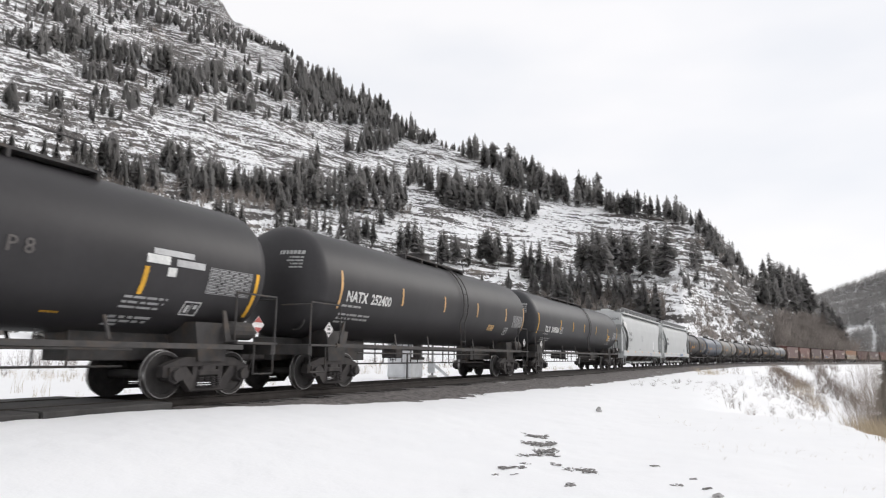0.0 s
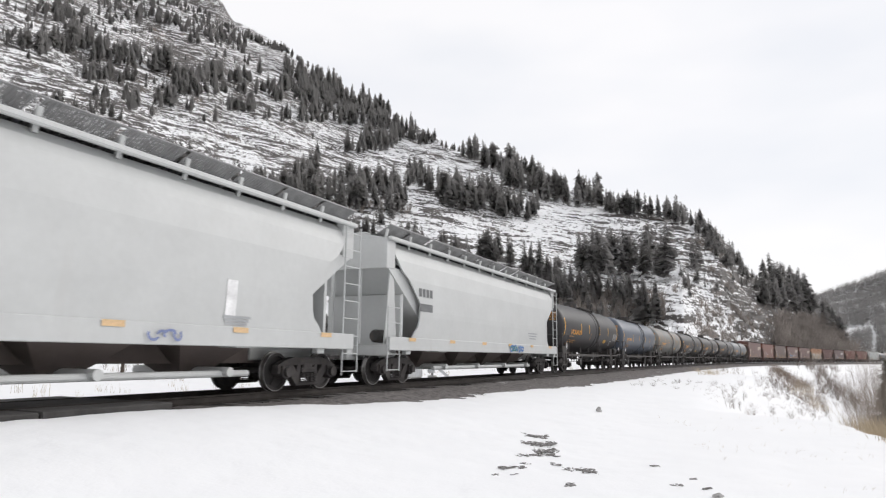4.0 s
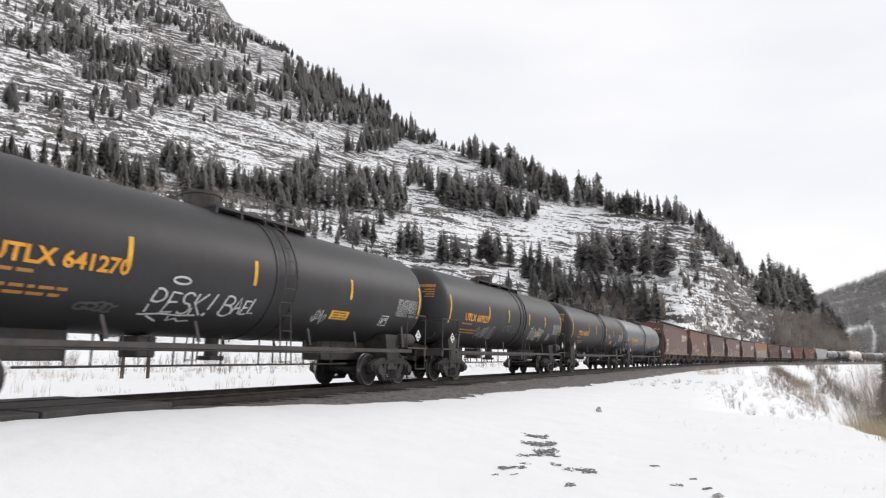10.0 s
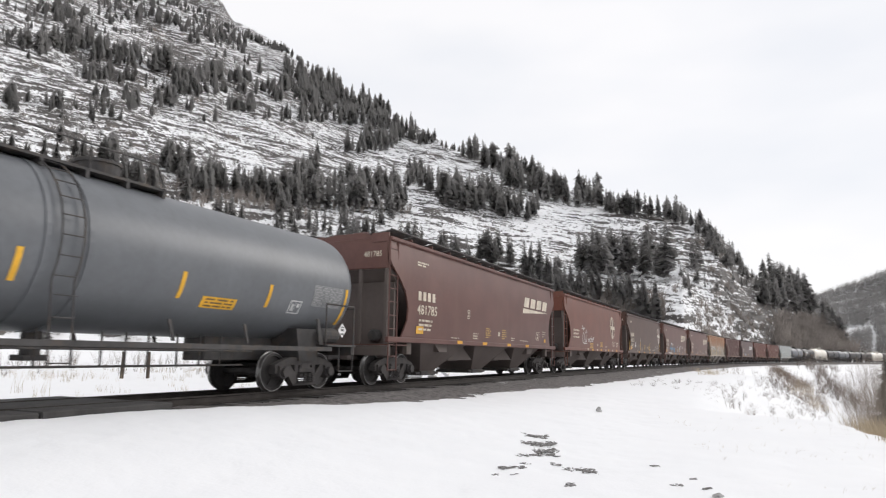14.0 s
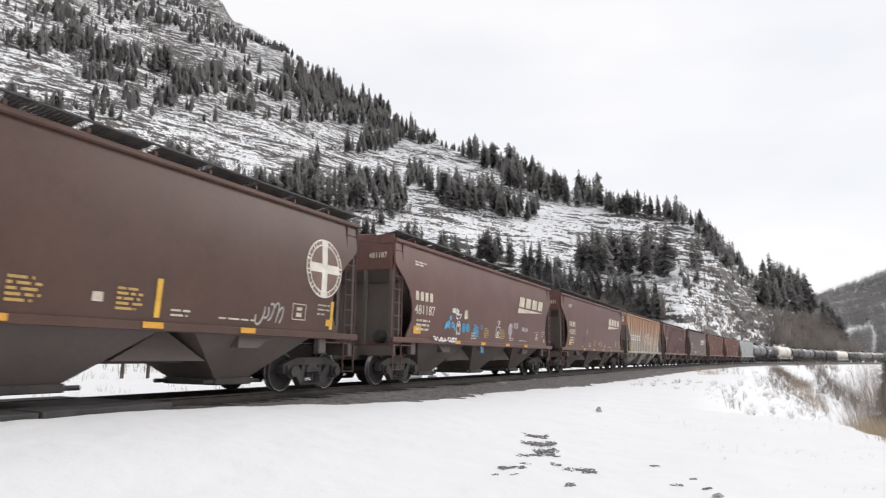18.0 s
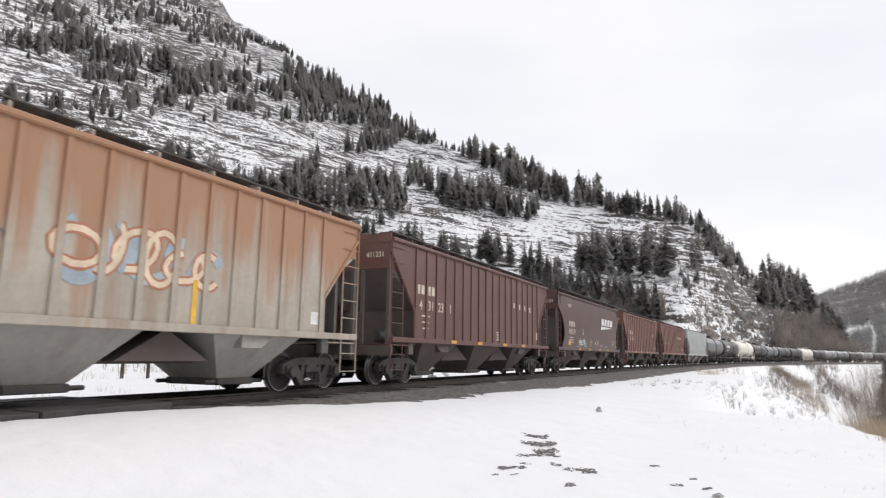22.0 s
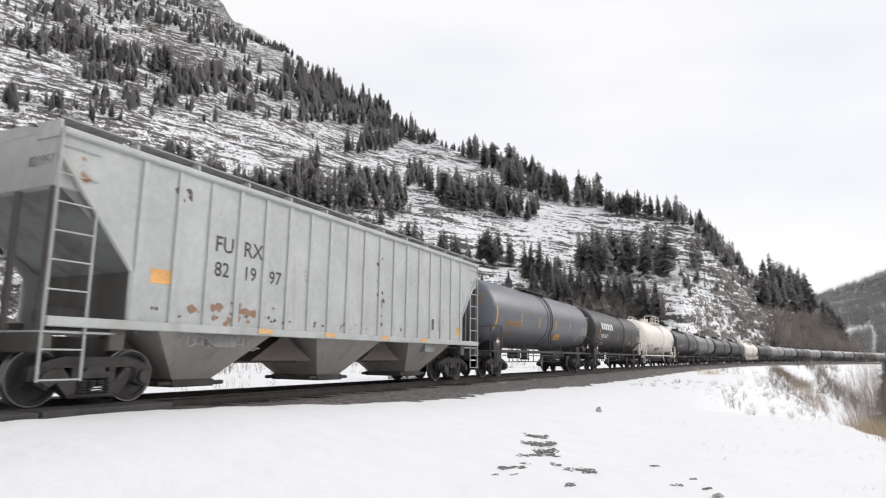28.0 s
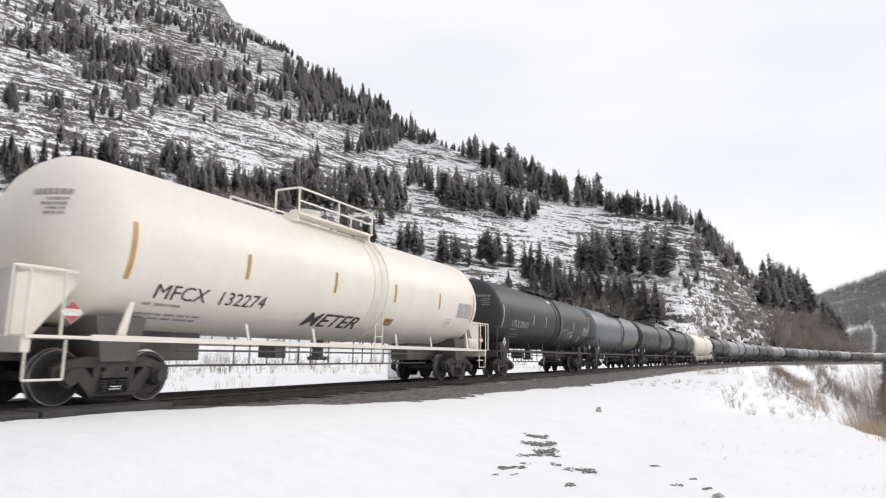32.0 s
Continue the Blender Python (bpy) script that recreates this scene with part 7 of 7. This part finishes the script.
    H(14, C_BROWN, "dark brown covered hopper car with a round emblem", "smooth", C_BROWN, C_UNDER, extras=marked(brand("472356"), round_emblem(6.5, 3.0, 0.74, paint((0.72, 0.68, 0.6))), scribble(-4.9, 2.0, 0.35, 0.6, WHITE_P, 16, 3, 0.09), scribble(4.6, 1.75, 0.8, 0.5, (0.4, 0.37, 0.34), 17, 5), scribble(-3.4, 1.85, 1.6, 0.3, (0.3, 0.27, 0.25), 171, 8, 0.03), *[block_at(x, 1.85, 0.12, 0.7, (0.72, 0.42, 0.05)) for x in (-7.3, -2.8, 1.6, 6.9)]))
    H(15, C_RED, "oxide-red covered hopper car with blue and white graffiti", "smooth", C_RED, C_UNDER, extras=marked(brand("481187"), slanted_emblem(3.02, 3.11, 3.75, paint(CREAM_P)), sprayed(-4.2, 1.95, [[(-0.42, -0.16), (-0.3, 0.05), (-0.05, 0.12), (-0.02, -0.02)], [(-0.4, -0.05), (-0.2, 0.0), (0.0, -0.12)], [(-0.32, -0.12), (-0.08, 0.06)], [(0.08, 0.0), (0.2, 0.1), (0.32, 0.02), (0.44, -0.18)], [(0.12, -0.06), (0.3, -0.05), (0.42, -0.12)], loop(0.02, 0.24, 0.05, 0.04)], 0.09, BLUE_P),
        sprayed(-3.03, 1.89, [loop(0, 0, 0.13, 0.13), loop(0, 0, 0.03, 0.04), loop(0.36, 0.02, 0.13, 0.13), loop(0.36, 0.02, 0.03, 0.04)], 0.07, BLUE_P),
        scribble(-1.88, 1.98, 0.48, 0.16, BLUE_P, 19, 4, 0.05), scribble(-1.86, 1.82, 0.46, 0.14, BLUE_P, 20, 4, 0.05), scribble(-1.84, 1.66, 0.46, 0.14, BLUE_P, 201, 4, 0.05), sprayed(-1.35, 2.0, [loop(0, 0, 0.07, 0.08)], 0.04, BLUE_P), scribble(-1.15, 1.1, 0.3, 0.26, BLUE_P, 202, 3, 0.06, -1.5),
        sprayed(-3.5, 1.64, [[(-0.15, 0.02), (-0.14, 0.34), (-0.06, 0.46), (0.06, 0.46), (0.14, 0.34), (0.16, 0.04)], [(-0.15, 0.02), (-0.07, 0.0), (-0.02, 0.1), (0.04, 0.0), (0.16, 0.04)], loop(0.0, 0.33, 0.06, 0.03)], 0.05, WHITE_P),
        scribble(-3.48, 2.27, 0.4, 0.2, WHITE_P, 21, 3, 0.05), scribble(-3.78, 2.46, 0.5, 0.16, WHITE_P, 211, 6, 0.06),
        sprayed(0.45, 1.65, [[(-0.25, 0.0), (-0.2, 0.42), (0.2, 0.42), (0.22, 0.0), (-0.25, 0.0)], [(-0.1, 0.02), (-0.08, 0.22), (0.08, 0.24), (0.1, 0.02)], [(0.0, 0.42), (0.02, 0.5), (-0.1, 0.62), (-0.02, 0.68), (0.06, 0.6), (0.14, 0.68), (0.18, 0.6), (0.02, 0.5)]], 0.045, WHITE_P),
        sprayed(1.92, 2.02, [loop(0, 0, 0.25, 0.27, 0.5, 17.0, 40, 0.85), [(-0.2, -0.12), (-0.1, -0.42), (0.0, -0.36), (0.1, -0.18)]], 0.045, WHITE_P),
        text_at("915", 2.3, 2.1, 0.36, WHITE_P, -1.63, 0.25), scribble(3.75, 2.1, 0.85, 0.2, WHITE_P, 222, 7, 0.03), scribble(-4.7, 1.43, 1.8, 0.15, WHITE_P, 23, 14, 0.05), block_at(-2.88, 2.37, 0.26, 0.3, CREAM_P)))
    H(16, C_RED, red, "smooth", C_RED, C_UNDER, extras=marked(brand("482851"), slanted_emblem(3.3, 3.13, 3.8, paint(CREAM_P)), scribble(-3.6, 1.9, 0.7, 0.5, (0.13, 0.06, 0.05), 48, 5, 0.06)))
    H(17, C_NOKL, "rust-streaked beige ribbed hopper car with pale bays", "ribbed", C_NOKL, C_PALEBAY, end_mat=C_GRIME_SHADE, extras=marked(lambda car, L, z0, z1: part("end_panel", patch(0.62, 0.42, None, 0, 1), paint((0.75, 0.75, 0.73)), car, m=pose(-L - 0.004, -1.0, z1 - 0.35, 0, 0, -90)), lambda car, L, z0, z1: letters("NOKL", 0.2, paint(BLACKP), car, pose(-L - 0.018, -0.74, z1 - 0.33, 0, 0, -90), None, "end_lettering"), *[m for k, t in enumerate(("NO", "KL", "83", "61", "16")) for m in (wide_panel(k, 2.55, 0.6, 0.44, (0.75, 0.75, 0.73)), wide_print((t,), k, 2.41, 0.4, BLACKP, -1.57))], scribble(1.35, 2.55, 3.3, 1.05, (0.34, 0.40, 0.45), 242, 5, 0.22, -1.590), scribble(1.3, 2.56, 3.3, 1.0, (0.42, 0.17, 0.10), 24, 6, 0.20, -1.594), scribble(1.3, 2.56, 3.3, 1.0, (0.70, 0.55, 0.40), 24, 6, 0.11, -1.60), scribble(-2.1, 2.3, 1.9, 0.9, (0.16, 0.14, 0.13), 25, 8, 0.05, -1.6), *[block_at(x, 1.85, 0.13, 0.85, (0.72, 0.42, 0.05), -1.6) for x in (-6.9, -3.9, -1.3, 2.4)], block_at(-6.4, 1.7, 0.55, 0.24, (0.7, 0.7, 0.68), -1.56), block_at(6.2, 1.75, 0.28, 0.3, WHITE_P, -1.56)))
    H(18, C_RED, "oxide-red ribbed hopper car", "ribbed", C_RED, C_UNDER, extras=marked(end_mark("431231", CREAM_P), wide_print(("4", "31", "23", "1"), 0, 2.35, 0.45, CREAM_P), wide_blocks(2, 0, 2.85, 0.3, CREAM_P, 2), *[wide_blocks(1, 12 + k, 3.0 - 0.02 * k, 0.24, CREAM_P) for k in range(4)], bars_at(1.0, 1.85, 0.5, 4, CREAM_P, -1.56), bars_at(-5.6, 2.15, 0.55, 3, CREAM_P, -1.56, gap=0.2), block_at(6.2, 1.85, 0.3, 0.34, CREAM_P, -1.56), sill_blocks()))
    H(19, C_BROWN2, "dark brown smooth-sided covered hopper car", "smooth", C_BROWN2, C_UNDER, extras=marked(brand("498159", 0.9), slanted_emblem(2.1, 3.02, 3.6, paint(WHITE_P)), scribble(-3.0, 1.75, 1.5, 0.38, (0.66, 0.72, 0.74), 26, 11, 0.045), scribble(-3.0, 1.75, 1.4, 0.3, (0.35, 0.5, 0.55), 27, 9, 0.025, -1.632)))
    H(20, C_RIBRED, "oxide-red ribbed hopper car", "ribbed", C_RIBRED, C_UNDER, extras=marked(end_mark("469480", CREAM_P), wide_print(("46", "94", "80"), 1, 2.32, 0.44, CREAM_P), wide_blocks(2, 1, 2.8, 0.29, CREAM_P, 2), round_emblem(5.3, 2.95, 0.24, paint(WHITE_P)), bars_at(-5.8, 2.15, 0.5, 2, CREAM_P, -1.56, gap=0.2), bars_at(-0.4, 1.9, 0.5, 5, CREAM_P, -1.56), bars_at(5.6, 1.75, 0.4, 3, CREAM_P, -1.56), block_at(6.3, 1.8, 0.3, 0.3, CREAM_P, -1.56), sill_blocks()))
    H(21, C_RIBRED, "bright oxide-red ribbed hopper car", "ribbed", C_RIBRED, C_UNDER, extras=marked(*[wide_blocks(1, 11 + k, 3.05 - 0.02 * k, 0.28, WHITE_P) for k in range(4)], wide_print(("46", "94", "23"), 1, 2.32, 0.44, CREAM_P), bars_at(2.6, 2.0, 0.7, 4, CREAM_P, -1.56), bars_at(6.0, 1.8, 0.5, 4, CREAM_P, -1.56), block_at(5.0, 1.95, 0.34, 0.34, CREAM_P, -1.56), scribble(6.2, 2.9, 0.8, 1.2, (0.33, 0.13, 0.10), 49, 5, 0.05), sill_blocks()))
    chip = (0.13, 0.10, 0.09)
    H(22, C_WHITE2, "pale grey ribbed hopper car, chipped and rust-stained", "ribbed", C_WHITE2, C_PALEBAY, rail_mat=M_GALV, end_mat=C_GRIME_SHADE, slope_mat=C_SLOPE, extras=marked(end_mark("821997", (0.2, 0.2, 0.2), -0.75), wide_print(("82", "19", "97"), 2, 2.42, 0.42, (0.045, 0.045, 0.045)), wide_print(("FU", "RX"), 2, 2.92, 0.46, (0.045, 0.045, 0.045)), bars_at(-2.1, 2.85, 0.3, 3, (0.4, 0.4, 0.4), -1.56), block_at(-6.35, 2.25, 0.52, 0.26, (0.78, 0.42, 0.14), -1.56), chips(1.25, 2.6, 0.5, 1.9, chip, 50, 16, 0.1), chips(-4.6, 1.75, 2.2, 0.5, (0.30, 0.19, 0.13), 51, 22, 0.11), chips(-5.9, 3.85, 0.6, 0.3, chip, 52, 6, 0.08), chips(-2.0, 1.62, 10.0, 0.2, chip, 53, 30, 0.06), scribble(-4.7, 1.1, 2.2, 0.3, (0.2, 0.19, 0.19), 54, 12, 0.03, -1.48), block_at(4.6, 1.9, 0.32, 0.36, (0.07, 0.07, 0.07), -1.56), frame_box(5.3, 1.9, 0.34, 0.38, (0.08, 0.08, 0.08), -1.56), block_at(6.75, 1.75, 0.32, 0.28, (0.72, 0.38, 0.08), -1.56), sill_blocks((0.75, 0.45, 0.2), 7)))
    T(23, C_SLATE, "blue-grey tank car with orange reporting mark", "NATX 301061", (0.45, 0.24, 0.06), plat=(-2.6, 1.1), top_x=1.6, ladder_x=-0.35, mark_x=1.2, mark_size=0.32, mark_fit=1.9, stripes=(-4.6, -1.9, 0.95, 3.72), stripe_mid=-0.20, notice=(1.68, 1.0, 0.34, -0.58), placard="red")
    T(24, C_BLACK, "black tank car with a white block name", "PROX 43697", WHITE, stripe=(0.55, 0.27, 0.09), band=False, mark_x=1.5, mark_fit=1.85, mark_size=0.38, mark_mid=-0.36, plat=(0.1, 2.9), stripe_start=-6.66, stripes=(-4.05, -0.76, 2.4, 5.0), stripe_mid=-0.30, placard="red", extras=on_tank(block_letters(-6.0, 0.50, (0.75, 0.75, 0.75), 0.17)))
    T(25, C_CREAM, "cream-white tank car with black lettering and a railed platform", "MFCX  132274", (0.07, 0.06, 0.055), platform="high", frame_mat=C_CREAM, stripe=(0.50, 0.30, 0.10), mark_x=0.75, mark_bold=0.0, mark_fit=2.95, mark_size=0.44, mark_mid=-0.66, stripes=(-4.65, -1.46, 1.6, 4.6), placard="red", notice=(1.7, 0.5, 0.26, -0.68), top_x=-0.85, head=1.15, under_mat=C_GRIME_SHADE, tank_in=1.05, truck_in=2.5, rad=1.6, zc=2.86, stripe_mid=-0.15, rail_out=0.7, extras=on_tank(tank_text("METER", -2.2, 0.62, (0.06, 0.055, 0.05), -0.90, 0.25, 2.35), end_cradle))
    T(26, C_BLACK, black, "UTLX 200613", (0.3, 0.3, 0.3), stripe=(0.4, 0.4, 0.4), extras=on_tank(scribble(2.6, 0, 2.6, 0.7, (0.3, 0.28, 0.27), 30, 7, 0.06, tank=-0.45), tank_block(0.1, 0.6, 0.2, 0.75, (0.6, 0.6, 0.6))))
    T(27, C_GREY, "grey tank car with a railed platform", None, platform="high", stripe=None)
    T(28, C_DARK, "charcoal tank car rolling behind the others", None, stripe=(0.3, 0.3, 0.3))
    T(29, C_BLACK, "black tank car rolling behind the others", None, stripe=None)
    T(30, C_CREAM, "cream-white tank car with a railed platform", None, platform="high", frame_mat=C_CREAM, stripe=None)
    for k, c in zip(range(31, len(LEN)), (C_BLACK, C_LIGHT, C_GREY, C_DARK, C_LIGHT, C_BLACK, C_LIGHT, C_GREY, C_DARK, C_BLACK, C_LIGHT, C_DARK, C_BLACK, C_LIGHT, C_GREY)):
        T(k, c, "distant tank car of the train", None, stripe=None)
    return cars


TRAIN = build_train()


def car_pose(mid, half_base):
    a, b = track_at(mid - half_base).translation, track_at(mid + half_base).translation
    d = b - a
    return Matrix.Translation((a + b) / 2) @ Matrix.Rotation(math.atan2(d.y, d.x), 4, "Z")


def motions():
    """The train rolls along the track at an even pace; wheels turn while they pass near."""
    for i, (car, rolling) in enumerate(TRAIN):
        mid, base = (_c[i] + _c[i + 1]) / 2, LEN[i] / 2 - 2.2
        rows = [(t, car_pose(mid - SPEED * t, base)) for t in [k * 0.8 for k in range(41)]]
        walk(car, rows)
        for w in rolling:
            home = w.matrix_basis.translation.copy()
            s0 = mid + w.parent.matrix_basis.translation.x + home.x
            t0, t1 = max(0.0, (s0 - 42) / SPEED), min(32.0, (s0 - 2) / SPEED)
            if t1 <= t0 + 0.2 or t0 > 31.5:
                continue
            f0, f1 = math.ceil(t0 * FPS), math.floor(t1 * FPS)
            at = lambda f: Matrix.Translation(home) @ Matrix.Rotation(-SPEED * (f - f0) / FPS / 0.457, 4, "Y")
            rows = [(f / FPS, at(f)) for f in range(f0, f1 + 1)]
            if f0 > 0:
                rows.insert(0, (0.0, at(f0)))
            if f1 < 32 * FPS:
                rows.append((32.0, at(f1)))
            walk(w, rows)


motions()
